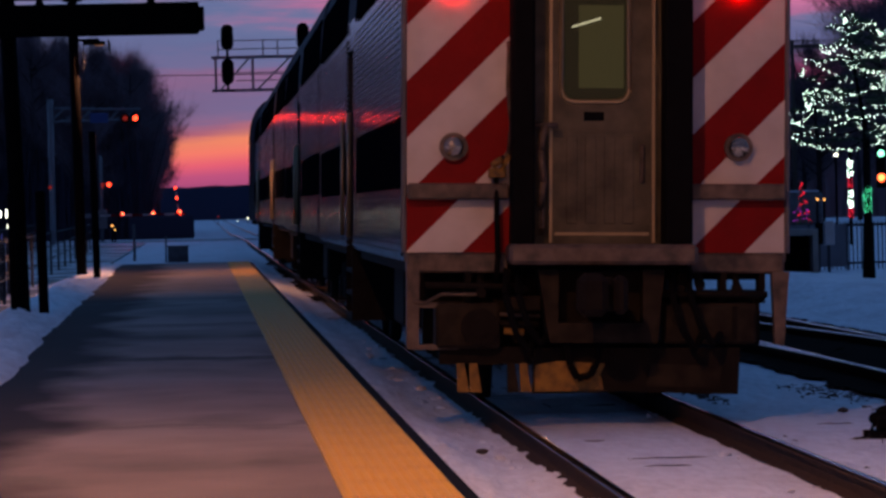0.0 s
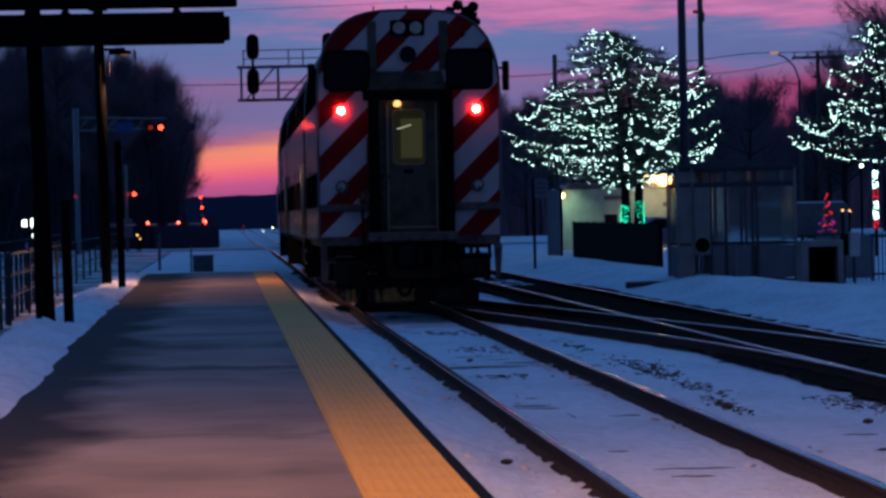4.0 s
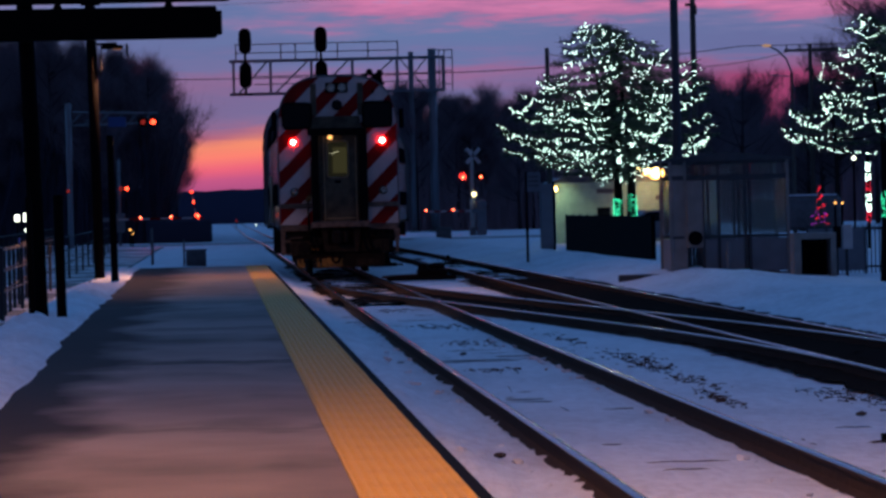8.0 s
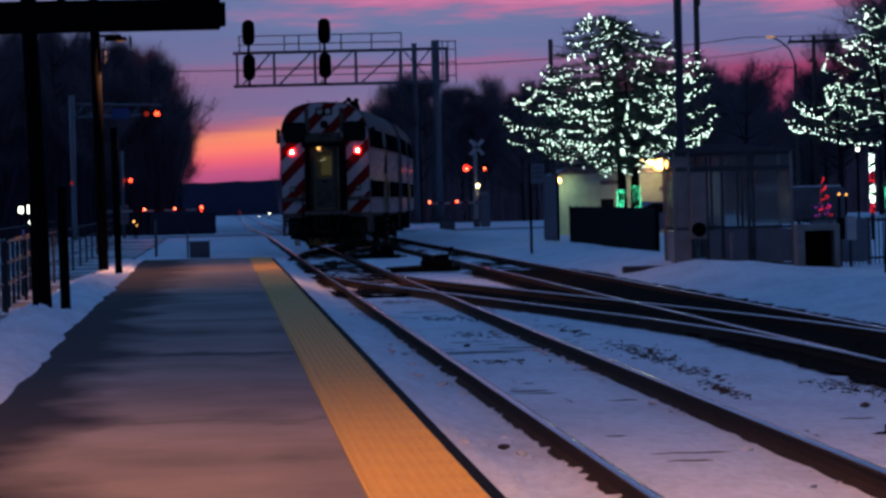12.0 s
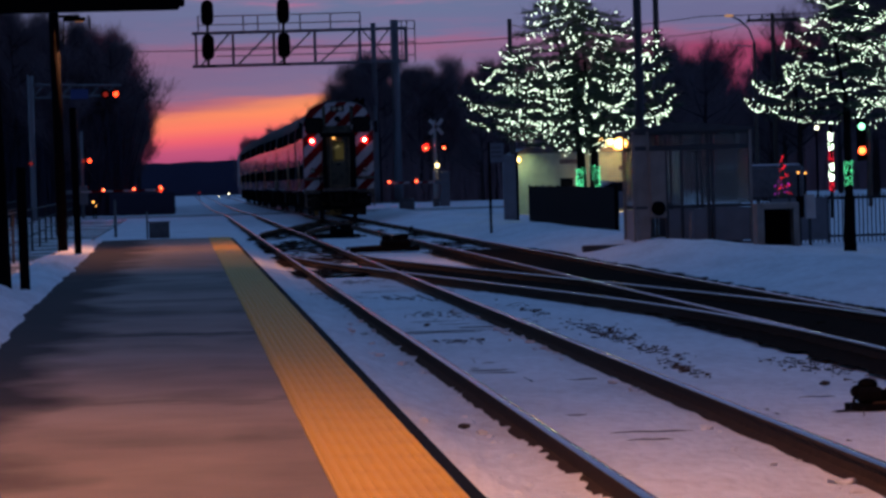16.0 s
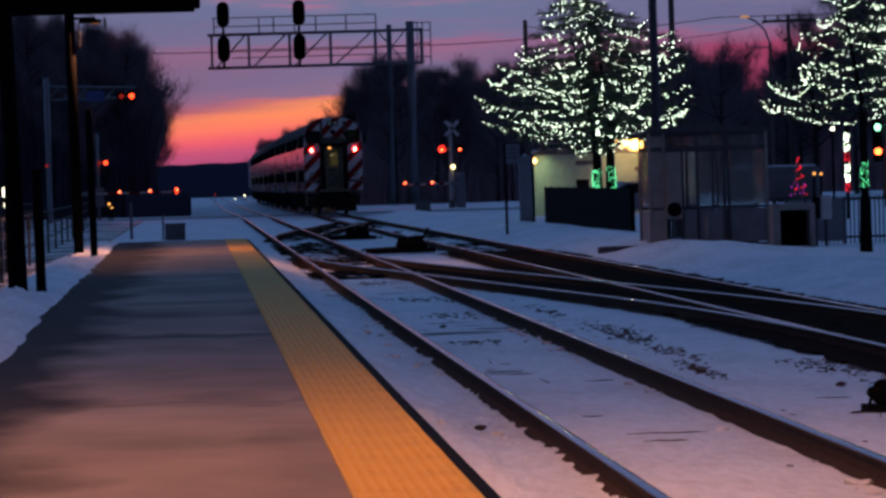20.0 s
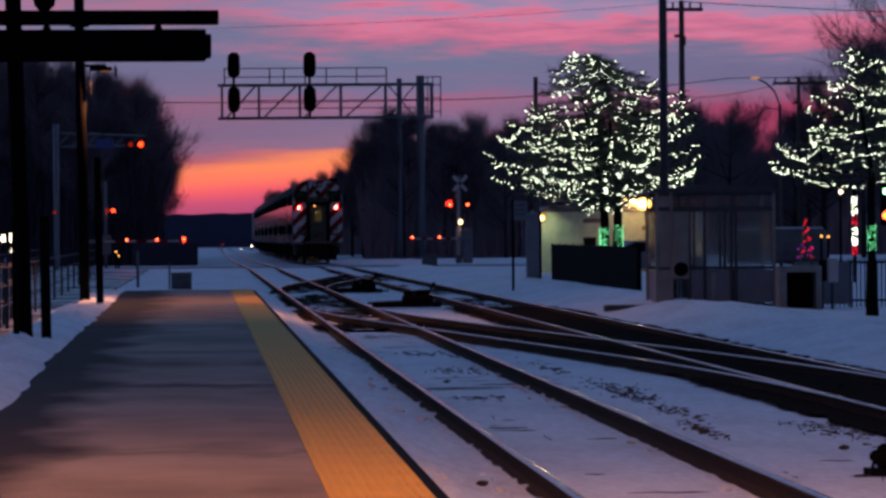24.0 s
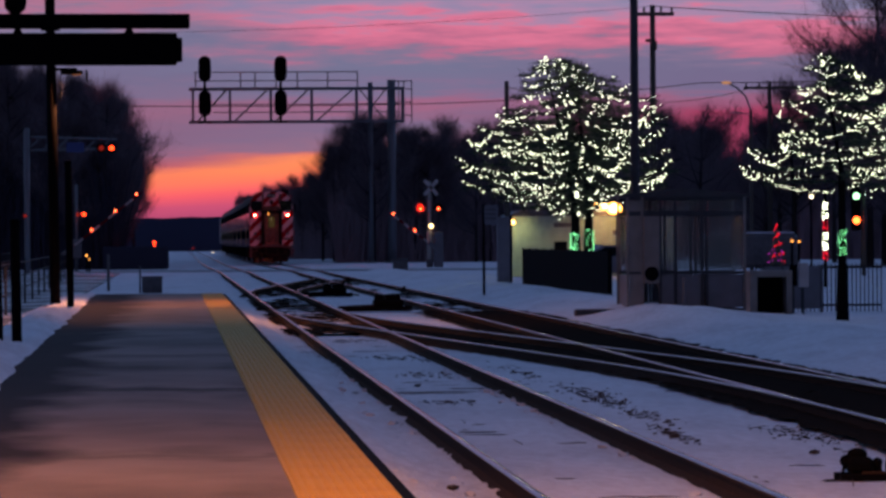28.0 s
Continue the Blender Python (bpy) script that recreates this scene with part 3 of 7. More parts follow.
def track(name, fx, ys, label, tie_range=None, head=RAILTOP):
    t = empty(name, label=label, category="railway track", kind="structure")
    for s in (-1, 1):
        sweep_rail(lambda y: fx(y) + s * GAUGE / 2, ys, t, head)
    if tie_range:
        ties(fx, *tie_range, t)
    return t


long_y = [-60, 0] + [10 + 10 * i for i in range(32)] + [360, 500, 780]
track("track_1", lambda y: T1 + bend(y), long_y, "snow-covered railway track with rusty dark rails beside the platform", (16, 128))
track("track_2", lambda y: T2 + bend(y), long_y, "second railway track with rusty dark rails in snow", (30, 120), head=RUSTTOP)
track("crossover_1", near_x, [43 + 3 * i for i in range(23)], "crossover rails linking the two snowy tracks", head=RUSTTOP)
track("crossover_2", far_x, [140 + 3 * i for i in range(25)], "crossover rails linking the two snowy tracks further along")


def bare_ballast(name, fx, y0, y1, half, seed, cover=0.62):
    """Ragged patches of dark ballast bared between the rails."""
    v, f = [], []
    ny, nxx = int((y1 - y0) / 0.25), 14
    for j in range(ny + 1):
        y = y0 + (y1 - y0) * j / ny
        for i in range(nxx + 1):
            u = i / nxx * 2 - 1
            ragged = half * (1 + 0.14 * noise.noise(Vector((y * 0.8, seed + (5 if u > 0 else 0), 0))))
            v.append((fx(y) + u * ragged, y, BED + 0.035 + 0.03 * noise.noise(Vector((u * 9, y * 3, seed))) + 0.025 * (1 - u * u)))
    for j in range(ny):
        for i in range(nxx):
            a = j * (nxx + 1) + i
            yy, uu = v[a][1], i / nxx * 2 - 1
            end = min(1.0, (yy - y0) / 5, (y1 - yy) / 5)
            if noise.noise(Vector((uu * 1.3, yy * 0.35, seed * 3.1))) + 0.35 * noise.noise(Vector((uu * 5, yy * 1.4, seed))) < (cover - 0.5) * 2 * end + (end - 1) * 0.6 + 0.1:
                f.append((a, a + 1, a + nxx + 2, a + nxx + 1))
    tagged(raw(name, v, f, BALLAST, smooth=True), "dark bare ballast between the rails", "ballast", kind="stuff")


bare_ballast("ballast", lambda y: T2 + 0.28, 30, 112, 1.5, 1, 0.88)
bare_ballast("ballast", lambda y: near_x(y), 46, 96, 0.78, 2, 0.70)
bare_ballast("ballast", lambda y: far_x(y), 140, 205, 1.1, 3, 0.55)
bare_ballast("ballast", lambda y: T2, 100, 190, 0.9, 4, 0.34)
bare_ballast("ballast", lambda y: T1, 84, 140, 1.0, 5, 0.45)


def rail_snow():
    """Broken lumps of snow along the rails near the platform."""
    r = random.Random(21)
    bm = B()
    for x0, side, w in ((T1 - GAUGE / 2, -1, 0.30), (T1 + GAUGE / 2, -1, 0.15), (1.36, 1, 0.25)):
        for _ in range(46):
            y = 19.0 + 45.0 * r.random() ** 1.3
            s = r.uniform(0.012, 0.04) * (1.6 if r.random() < 0.12 else 1)
            x = x0 + side * (0.09 + abs(r.gauss(0, w)))
            g = bmesh.ops.create_icosphere(bm, subdivisions=2, radius=s, matrix=Matrix.Translation((x, y, BED + 0.012)) @ Matrix.Diagonal((1.2, r.uniform(1.0, 2.2), r.uniform(0.35, 0.6), 1)))
            for v in g["verts"]:
                v.co += noise.noise_vector(v.co * 22) * s * 0.9
    for _ in range(60):
        y, x = 21.5 + 22.0 * r.random() ** 1.5, r.uniform(1.38, 2.2)
        s = r.uniform(0.015, 0.045)
        g = bmesh.ops.create_icosphere(bm, subdivisions=2, radius=s, matrix=Matrix.Translation((x, y, snow_height(x, y) - 0.35 * s)) @ Matrix.Diagonal((1.1, r.uniform(1.0, 2.6), r.uniform(0.5, 0.8), 1)))
        for v in g["verts"]:
            v.co += noise.noise_vector(v.co * 30) * s * 0.8
    for f in bm.faces:
        f.smooth = True
    tagged(put(bm, "snow_lumps", SNOW), "broken lumps of snow along the rails", "snow", kind="stuff")


rail_snow()


# ---- the train ----
HALF = 1.525
FLOOR = RAIL + 0.08


def roof_profile(n=14):
    """Half-round roof over straight sides: points from the left eave over to the right."""
    pts = []
    for i in range(n + 1):
        a = math.pi * (1 - i / n)
        c, s = math.cos(a), math.sin(a)
        pts.append((HALF * math.copysign(abs(c) ** 0.62, c), 3.55 + 1.43 * abs(s) ** 0.80))
    return pts


def striped(bm, x0, x1, z0, z1, y, pitch=0.90, phase=0.0, clip=None, thick=0.012, slope=1.0):
    """Slanting red and white bands on the plane y, each cut to the rectangle."""
    def cut(poly, keep):
        out = []
        for (p, q) in zip(poly, poly[1:] + poly[:1]):
            a, b = keep(p), keep(q)
            if a >= 0:
                out.append(p)
            if (a >= 0) != (b >= 0):
                t = a / (a - b)
                out.append((p[0] + (q[0] - p[0]) * t, p[1] + (q[1] - p[1]) * t))
        return out
    k = -8
    while k < 16:
        c0, c1 = phase + k * pitch, phase + k * pitch + pitch * 0.5
        for lo, hi, mi in ((c0, c1, 0), (c1, c0 + pitch, 1)):
            poly = [(x0, z0), (x1, z0), (x1, z1), (x0, z1)] if clip is None else list(clip)
            poly = cut(poly, lambda p: (p[1] - slope * p[0]) - lo)
            if len(poly) > 2:
                poly = cut(poly, lambda p: hi - (p[1] - slope * p[0]))
            if len(poly) > 2:
                prism(bm, poly, y - thick, y, mi)
        k += 1
    return bm


def clip_roof(x0, x1, z0):
    """The part of the end wall over z0 and between x0 and x1, under the roof."""
    pts = [p for p in roof_profile(40) if x0 <= p[0] <= x1 and p[1] >= z0]
    return [(pts[0][0], z0)] + pts + [(pts[-1][0], z0)]


def bogie(parent, y):
    bm = B()
    for s in (-1, 1):
        box(bm, s * 0.98 - 0.07, s * 0.98 + 0.07, y - 1.55, y + 1.55, 0.42, 0.66, bevel=0.03)
        for d in (-1.22, 1.22):
            box(bm, s * 0.98 - 0.12, s * 0.98 + 0.12, y + d - 0.17, y + d + 0.17, 0.30, 0.62, bevel=0.03)
        for d in (-0.35, 0.35):
            rod(bm, (s * 0.98, y + d, 0.30), (s * 0.98, y + d, 0.80), 0.11, n=10)
    box(bm, -1.0, 1.0, y - 0.2, y + 0.2, 0.45, 0.80)
    bm.transform(pose(0, 0, -0.08))
    b = part("bogie", bm, GRIME, parent, "grimy steel bogie")
    for d in (-1.22, 1.22):
        bm = B()
        rod(bm, (-0.80, y + d, 0.455), (-0.67, y + d, 0.455), 0.455, n=24)
        rod(bm, (0.67, y + d, 0.455), (0.80, y + d, 0.455), 0.455, n=24)
        rod(bm, (-0.8, y + d, 0.455), (0.8, y + d, 0.455), 0.08, n=8)
        bm.transform(pose(0, 0, -0.08))
        part("wheelset", bm, GRIME, b, "dark steel wheels")


def gallery_car(m):
    """A bilevel stainless coach; origin at rail height in the middle of its rear end, forward is +y."""
    car = empty("train_car", m, label="stainless steel bilevel commuter train car with dark window bands", category="train car", group="cars of the train")
    L = 25.4
    prof = roof_profile()
    # body shell: straight sides, with the doorways left open
    for s in (-1, 1):
        a, b = sorted((s * HALF, s * (HALF - 0.05)))
        for y0, y1, z0 in ((0.05, 12.0, 1.12), (13.9, L, 1.12), (12.0, 13.9, 3.25)):
            bm = B()
            box(bm, a, b, y0, y1, z0, 3.56)
            part("side_wall", bm, STAINLESS, car)
    bm = B()
    prism(bm, [(x * 0.998, z) for x, z in prof] + [(HALF - 0.1, 3.52), (-HALF + 0.1, 3.52)], 0.05, L)
    part("roof", bm, ROOF, car, "grey arched sheet-metal roof")
    bm = B()
    box(bm, -1.45, 1.45, 0.1, L - 0.05, 1.02, 1.14)
    for y0, y1, w in ((6.3, 8.4, 1.25), (9.0, 10.6, 1.1), (15.2, 17.4, 1.25), (17.9, 19.2, 1.0)):
        box(bm, -w, w, y0, y1, 0.42, 1.04, bevel=0.04)
    part("underframe", bm, GRIME, car, "dark grimy underframe with equipment boxes")
    # fluted sheathing: raised ribs along the sides
    bm = B()
    prism(bm, [(-0.022, 0.0), (0.0, -0.004), (0.018, 0.008), (0.018, 0.022), (0.0, 0.034), (-0.022, 0.030)], 0.0, 11.6)
    rib = None
    for s in (-1, 1):
        for y0 in (0.15, 13.95 + 0.05):
            for z in [1.16 + 0.058 * i for i in range(9)] + [2.31 + 0.058 * i for i in range(19)]:
                m = pose(s * HALF, y0, z)
                if rib is None:
                    rib = part("flute", bm, STAINLESS, car)
                    rib.matrix_basis = m
                else:
                    share("flute", rib, car, m)
    # windows, lower and upper deck
    bm = B()
    box(bm, -0.012, 0.012, -0.86, 0.86, -0.27, 0.27, bevel=0.01)
    w_low = part("window", bm, SIDEGLASS, car)
    bm = B()
    box(bm, -0.012, 0.012, -0.39, 0.39, -0.31, 0.31, bevel=0.01)
    w_up = part("window", bm, SIDEGLASS, car)
    first = True
    for s in (-1, 1):
        for i in range(12):
            y = 1.10 + 1.80 * i if i < 6 else 14.95 + 1.80 * (i - 6)
            lo = pose(s * (HALF + 0.004), y, 1.985)
            if first:
                w_low.matrix_basis = lo
            else:
                share("window", w_low, car, lo)
            for d in (-0.45, 0.45):
                up = pose(s * (HALF - 0.008), y + d, 3.78, 0, -s * 5, 0)
                if first:
                    w_up.matrix_basis, first = up, False
                else:
                    share("window", w_up, car, up)
        for y0 in (0.2, 14.02):
            bm = B()
            a, b = sorted((s * HALF, s * (HALF + 0.006)))
            box(bm, a, b, y0, y0 + 11.0, 1.70, 2.28)
            part("window_band", bm, BAND, car, "black band between the lower windows")
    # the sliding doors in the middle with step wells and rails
    for s in (-1, 1):
        for k in (0, 1):
            y0 = 12.02 + 0.94 * k
            bm = B()
            a, b = sorted((s * (HALF - 0.10), s * (HALF - 0.06)))
            box(bm, a, b, y0, y0 + 0.92, 0.95, 3.24, bevel=0.01)
            d = part("door", bm, DOORGREY, car, "recessed grey sliding door")
            bm = B()
            a, b = sorted((s * (HALF - 0.06), s * (HALF - 0.05)))
            box(bm, a, b, y0 + 0.2, y0 + 0.72, 2.0, 2.9)
            part("door_window", bm, GLASS, d)
        bm = B()
        a, b = sorted((s * 1.05, s * (HALF + 0.02)))
        for z in (0.38, 0.62, 0.86):
            box(bm, a, b, 12.0, 13.9, z, z + 0.04)
        for y in (11.97, 13.9):
            box(bm, a, b, y - 0.04, y + 0.04, 0.36, 1.14)
        part("step_well", bm, GRIME, car, "worn metal boarding steps")
        for y in (11.88, 14.02):
            bm = B()
            rod(bm, (s * (HALF + 0.06), y, 1.25), (s * (HALF + 0.06), y, 2.55), 0.022)
            part("grab_rail", bm, BRASS, car, "upright metal grab rail")
    for y in (4.0, 21.4):
        bogie(car, y)
    # plain ends with gangway
    for y0, y1 in ((0.02, 0.08), (L, L + 0.05)):
        bm = B()
        prism(bm, [(-HALF, 1.12), (HALF, 1.12)] + prof[::-1], y0, y1)
        part("end_wall", bm, GREY, car)
    bm = B()
    box(bm, -0.45, 0.45, L + 0.04, L + 0.50, 1.2, 3.3, bevel=0.03)
    rod(bm, (0, L - 0.3, 0.85), (0, L + 0.5, 0.85), 0.09)
    part("gangway", bm, EDGE, car, "black rubber gangway bellows")
    return car


def cab_end(car):
    """The striped cab front with door, windows and lamps on the rear end of the last car."""
    y = 0.0
    dx0, dx1 = -0.67, 0.72
    # stripes beside the door and over the windows
    bm = B()
    striped(bm, -HALF, dx0, 1.19, 3.66, y, phase=0.455)
    part("stripes", bm, [WHITE, RED], car, "slanting red and white warning stripes")
    bm = B()
    striped(bm, dx1, HALF, 1.19, 3.66, y, phase=0.455)
    part("stripes", bm, [WHITE, RED], car, "slanting red and white warning stripes")
    bm = B()
    striped(bm, 0, 0, 0, 0, y, phase=0.455, clip=clip_roof(-HALF, HALF, 3.66))
    part("stripes", bm, [WHITE, RED], car, "slanting red and white warning stripes")
    # rim round the end
    bm = B()
    pts = [(x * 1.004, -0.02, z + 0.01) for x, z in roof_profile(24)]
    tube(bm, [(-HALF - 0.005, -0.02, 1.19)] + pts + [(HALF + 0.005, -0.02, 1.19)], 0.022, n=6)
    part("rim", bm, GREY, car)
    # cab windows
    for x in (-1.03, 1.03):
        bm = B()
        pts = []
        for cx, cz, a0 in ((0.27, 4.20, 0), (-0.27, 4.20, 90), (-0.27, 3.76, 180), (0.27, 3.76, 270)):
            pts += [(x + cx + 0.10 * math.cos(radians(a0 + k * 22.5)), cz + 0.10 * math.sin(radians(a0 + k * 22.5))) for k in range(5)]
        prism(bm, pts, -0.035, -0.012)
        w = part("cab_window", bm, GLASS, car)
        bm = B()
        tube(bm, [(px, -0.03, pz) for px, pz in pts + pts[:1]], 0.03)
        part("gasket", bm, EDGE, w)
    # hood over the doorway
    bm = B()
    prism(bm, [(-0.68, 3.64), (0.62, 3.64), (0.56, 3.95), (-0.62, 3.95)], -0.34, -0.012)
    part("door_hood", bm, DOORGREY, car, "grey metal hood over the end door")
    bm = B()
    box(bm, -0.78, 0.70, -0.42, -0.36, 3.46, 3.64, bevel=0.015)
    box(bm, -0.78, 0.70, -0.36, -0.02, 3.60, 3.639)
    part("awning", bm, EDGE, car, "black projecting lintel over the end door")
    for x in (-0.60, 0.60):
        bm = B()
        box(bm, x - 0.075, x + 0.075, -0.035, -0.012, 3.97, 4.80)
        part("upright_trim", bm, DOORGREY, car)
    bm = B()
    box(bm, -0.29, 0.29, -0.045, -0.012, 4.55, 4.82, bevel=0.02)
    hb = part("headlight_board", bm, EDGE, car, "dark rounded twin headlight board")
    for x in (-0.14, 0.14):
        bm = B()
        rod(bm, (x, -0.09, 4.685), (x, -0.045, 4.685), 0.105, n=18)
        part("headlight", bm, LENS, hb, "unlit round headlight")
    bm = B()
    prism(bm, [(0.84, 4.47), (0.99, 4.55), (0.95, 4.58), (0.93, 4.62), (0.90, 4.61), (0.90, 4.53)], -0.018, -0.0125)
    part("sticker", bm, GLASS, car, "small dark sign on the stripes")
    bm = B()
    rod(bm, (0.0, -0.07, 4.24), (0.0, -0.012, 4.24), 0.14, n=20)
    part("headlight", bm, GLASS, car, "unlit round headlight")
    # recess and door
    bm = B()
    box(bm, dx0 - 0.02, dx0 + 0.16, -0.36, 0.02, 1.22, 3.64, bevel=0.02)
    part("diaphragm_post", bm, EDGE, car, "black buffer post beside the end door")
    bm = B()
    box(bm, dx1 - 0.20, dx1 + 0.02, -0.36, 0.02, 1.22, 3.64, bevel=0.02)
    part("diaphragm_post", bm, EDGE, car, "black buffer post beside the end door")
    bm = B()
    box(bm, dx0 + 0.16, dx1 - 0.20, -0.012, 0.02, 1.22, 3.62)
    part("recess_back", bm, DOORGREY, car)
    bm = B()
    outer = [(-0.36, 1.25), (0.45, 1.25), (0.45, 3.45), (-0.36, 3.45)]
    inner = [(-0.27, 2.40), (0.25, 2.40), (0.25, 3.30), (-0.27, 3.30)]
    rings = [[bm.verts.new((x, y, z)) for x, z in loop] for y in (-0.055, -0.015) for loop in (outer, inner)]
    for k in range(4):
        n = (k + 1) % 4
        bm.faces.new((rings[0][k], rings[0][n], rings[1][n], rings[1][k]))
        bm.faces.new((rings[2][n], rings[2][k], rings[3][k], rings[3][n]))
        bm.faces.new((rings[0][n], rings[0][k], rings[2][k], rings[2][n]))
        bm.faces.new((rings[1][k], rings[1][n], rings[3][n], rings[3][k]))
    d = part("end_door", bm, DOORGREY, car, "grey ribbed end door with a window")
    for i in range(4):
        bm = B()
        box(bm, -0.24 + 0.15 * i, -0.15 + 0.15 * i, -0.062, -0.05, 1.42, 2.12, bevel=0.006)
        part("door_rib", bm, DOORGREY, d)
    # pale strips paint in the light caught by the door's upright edges
    for x in (-0.365, 0.455):
        bm = B()
        box(bm, x - 0.012, x + 0.012, -0.085, -0.05, 1.27, 3.42)
        part("lit_door_edge", bm, BRASS, d, "pale strip for the lit edge of the door")
    bm = B()
    rod(bm, (0.36, -0.10, 1.75), (0.36, -0.10, 2.05), 0.018)
    part("door_handle", bm, BARE, d)
    bm = B()
    box(bm, -0.28, 0.26, -0.028, -0.018, 2.39, 3.31)
    part("door_window", bm, INTERIOR, d, "window with the dim lit inside of the car")
    bm = B()
    box(bm, -0.14, 0.22, -0.034, -0.029, 2.50, 3.16, bevel=0.002)
    part("inside_partition", bm, INNER, d, "partition panel glowing for the dim light inside the car")
    bm = B()
    box(bm, -0.12, 0.12, -0.042, -0.036, -0.007, 0.007)
    bm.transform(pose(-0.08, 0, 3.02, 0, -17, 0))
    part("inside_lamp", bm, TUBE, d, "pale ceiling lamp seen inside")
    bm = B()
    loop = []
    for cx, cz, a0 in ((0.16, 3.21, 0), (-0.18, 3.21, 90), (-0.18, 2.49, 180), (0.16, 2.49, 270)):
        loop += [(cx + 0.10 * math.cos(radians(a0 + k * 22.5)), cz + 0.10 * math.sin(radians(a0 + k * 22.5))) for k in range(5)]
    loop.append(loop[0])
    tube(bm, [(x, -0.06, z) for x, z in loop], 0.02)
    part("window_frame", bm, BRASS, d, "rounded pale window frame")
    bm = B()
    tube(bm, [(-0.44, -0.06, 1.35), (-0.44, -0.16, 1.40), (-0.44, -0.16, 2.1), (-0.44, -0.06, 2.15)], 0.02)
    part("grab_rail", bm, BARE, car)
    bm = B()
    rod(bm, (-0.20, -0.30, 3.44), (-0.20, -0.30, 3.60), 0.05, n=10)
    ball(bm, (-0.20, -0.30, 3.40), 0.055, 2, squash=(1.3, 1, 0.8))
    part("door_lamp", bm, AMBER, car, "small amber lamp over the end door")
    bm = B()
    tube(bm, [(-0.70, -0.02, 2.86), (-0.70, -0.09, 2.82), (-0.71, -0.11, 2.50), (-0.68, -0.11, 2.20), (-0.70, -0.09, 1.98), (-0.74, -0.02, 1.94)], 0.018, n=8)
    part("grab_iron", bm, BARE, car, "bent worn grab iron")
    bm = B()
    tube(bm, [(-0.80, -0.10, 1.78), (-0.80, -0.16, 1.50), (-0.79, -0.17, 1.15), (-0.80, -0.10, 0.95)], 0.022, n=8)
    part("cable", bm, EDGE, car, "hanging black cable")
    bm = B()
    box(bm, -0.86, -0.72, -0.12, -0.013, 1.78, 1.86, bevel=0.01)
    rod(bm, (-0.83, -0.12, 1.88), (-0.76, -0.16, 1.93), 0.03, n=8)
    rod(bm, (-0.76, -0.10, 1.84), (-0.70, -0.14, 1.96), 0.022, n=8)
    part("cable_socket", bm, RUST, car, "worn brassy cable socket")
    bm = B()
    box(bm, -0.10, 0.06, -0.066, -0.054, 2.24, 2.31)
    part("door_plate", bm, EDGE, d, "small dark plate")
    for z in (1.34, 2.17):
        bm = B()
        box(bm, -0.33, 0.42, -0.068, -0.054, z - 0.012, z + 0.012)
        part("door_trim", bm, BRASS if z < 2 else DOORGREY, d, "worn trim strip across the door")
    bm = B()
    tube(bm, [(-0.46, -0.20, 1.55), (-0.43, -0.24, 1.75), (-0.46, -0.22, 2.0), (-0.42, -0.2, 2.2)], 0.03, n=8)
    rod(bm, (-0.50, -0.2, 2.2), (-0.32, -0.2, 2.2), 0.025, n=8)
    part("door_latch_gear", bm, BARE, car, "worn latch gear beside the end door")
    # marker lamps, round sealed lamps, step bars
    for x in (-1.137, 1.137):
        # the disc draws the lamp's red halo, the small ball its pale core
        bm = B()
        rod(bm, (x, -0.06, 3.31), (x, -0.013, 3.31), 0.10, n=20)
        lampm = part("marker_lamp", bm, REDHALO, car, "glowing red marker lamp")
        bm = B()
        ball(bm, (x, -0.06, 3.31), 0.062, 2, squash=(1, 0.4, 1))
        part("lens", bm, REDCORE, lampm)
        bm = B()
        rod(bm, (x, -0.08, 2.03), (x, -0.013, 2.03), 0.112, n=24)
        r = part("class_lamp", bm, BARE, car, "round unlit lamp with a metal rim")
        bm = B()
        ball(bm, (x, -0.075, 2.03), 0.09, 2, squash=(1, 0.4, 1))
        part("lens", bm, LENS, r)
    for x0, x1 in ((-HALF + 0.02, dx0 - 0.03), (dx1 + 0.03, HALF - 0.02)):
        bm = B()
        box(bm, x0, x1, -0.14, -0.013, 1.61, 1.74, bevel=0.015)
        part("step_bar", bm, BARE, car, "worn horizontal step bar")
        bm = B()
        box(bm, x0, x1, -0.06, 0.3, 1.03, 1.185, bevel=0.015)
        part("end_sill", bm, BARE, car, "worn end sill")
    bm = B()
    box(bm, dx0 - 0.05, dx1 + 0.05, -0.50, 0.0, 1.10, 1.26, bevel=0.03)
    part("end_platform", bm, BARE, car, "worn metal end platform")
    # under-sill gear: coupler pocket, steps, hoses, pilot
    bm = B()
    prism(bm, [(-0.48, 1.06), (-0.32, 1.06), (-0.32, 0.64), (0.35, 0.64), (0.35, 1.06), (0.52, 1.06), (0.47, 0.48), (-0.39, 0.48)], -0.32, 0.1)
    part("coupler_pocket", bm, OLIVE, car, "rubbed brown coupler pocket")
    bm = B()
    box(bm, -0.34, 0.37, -0.06, 0.1, 0.62, 1.06)
    part("pocket_back", bm, GRIME, car)
    bm = B()
    box(bm, -0.14, 0.14, -0.85, -0.2, 0.74, 1.0, bevel=0.05)
    box(bm, -0.22, 0.02, -1.05, -0.75, 0.70, 1.04, bevel=0.06)
    box(bm, 0.06, 0.17, -1.02, -0.75, 0.72, 1.02, bevel=0.04)
    part("coupler", bm, GRIME, car, "grimy knuckle coupler")
    bm = B()
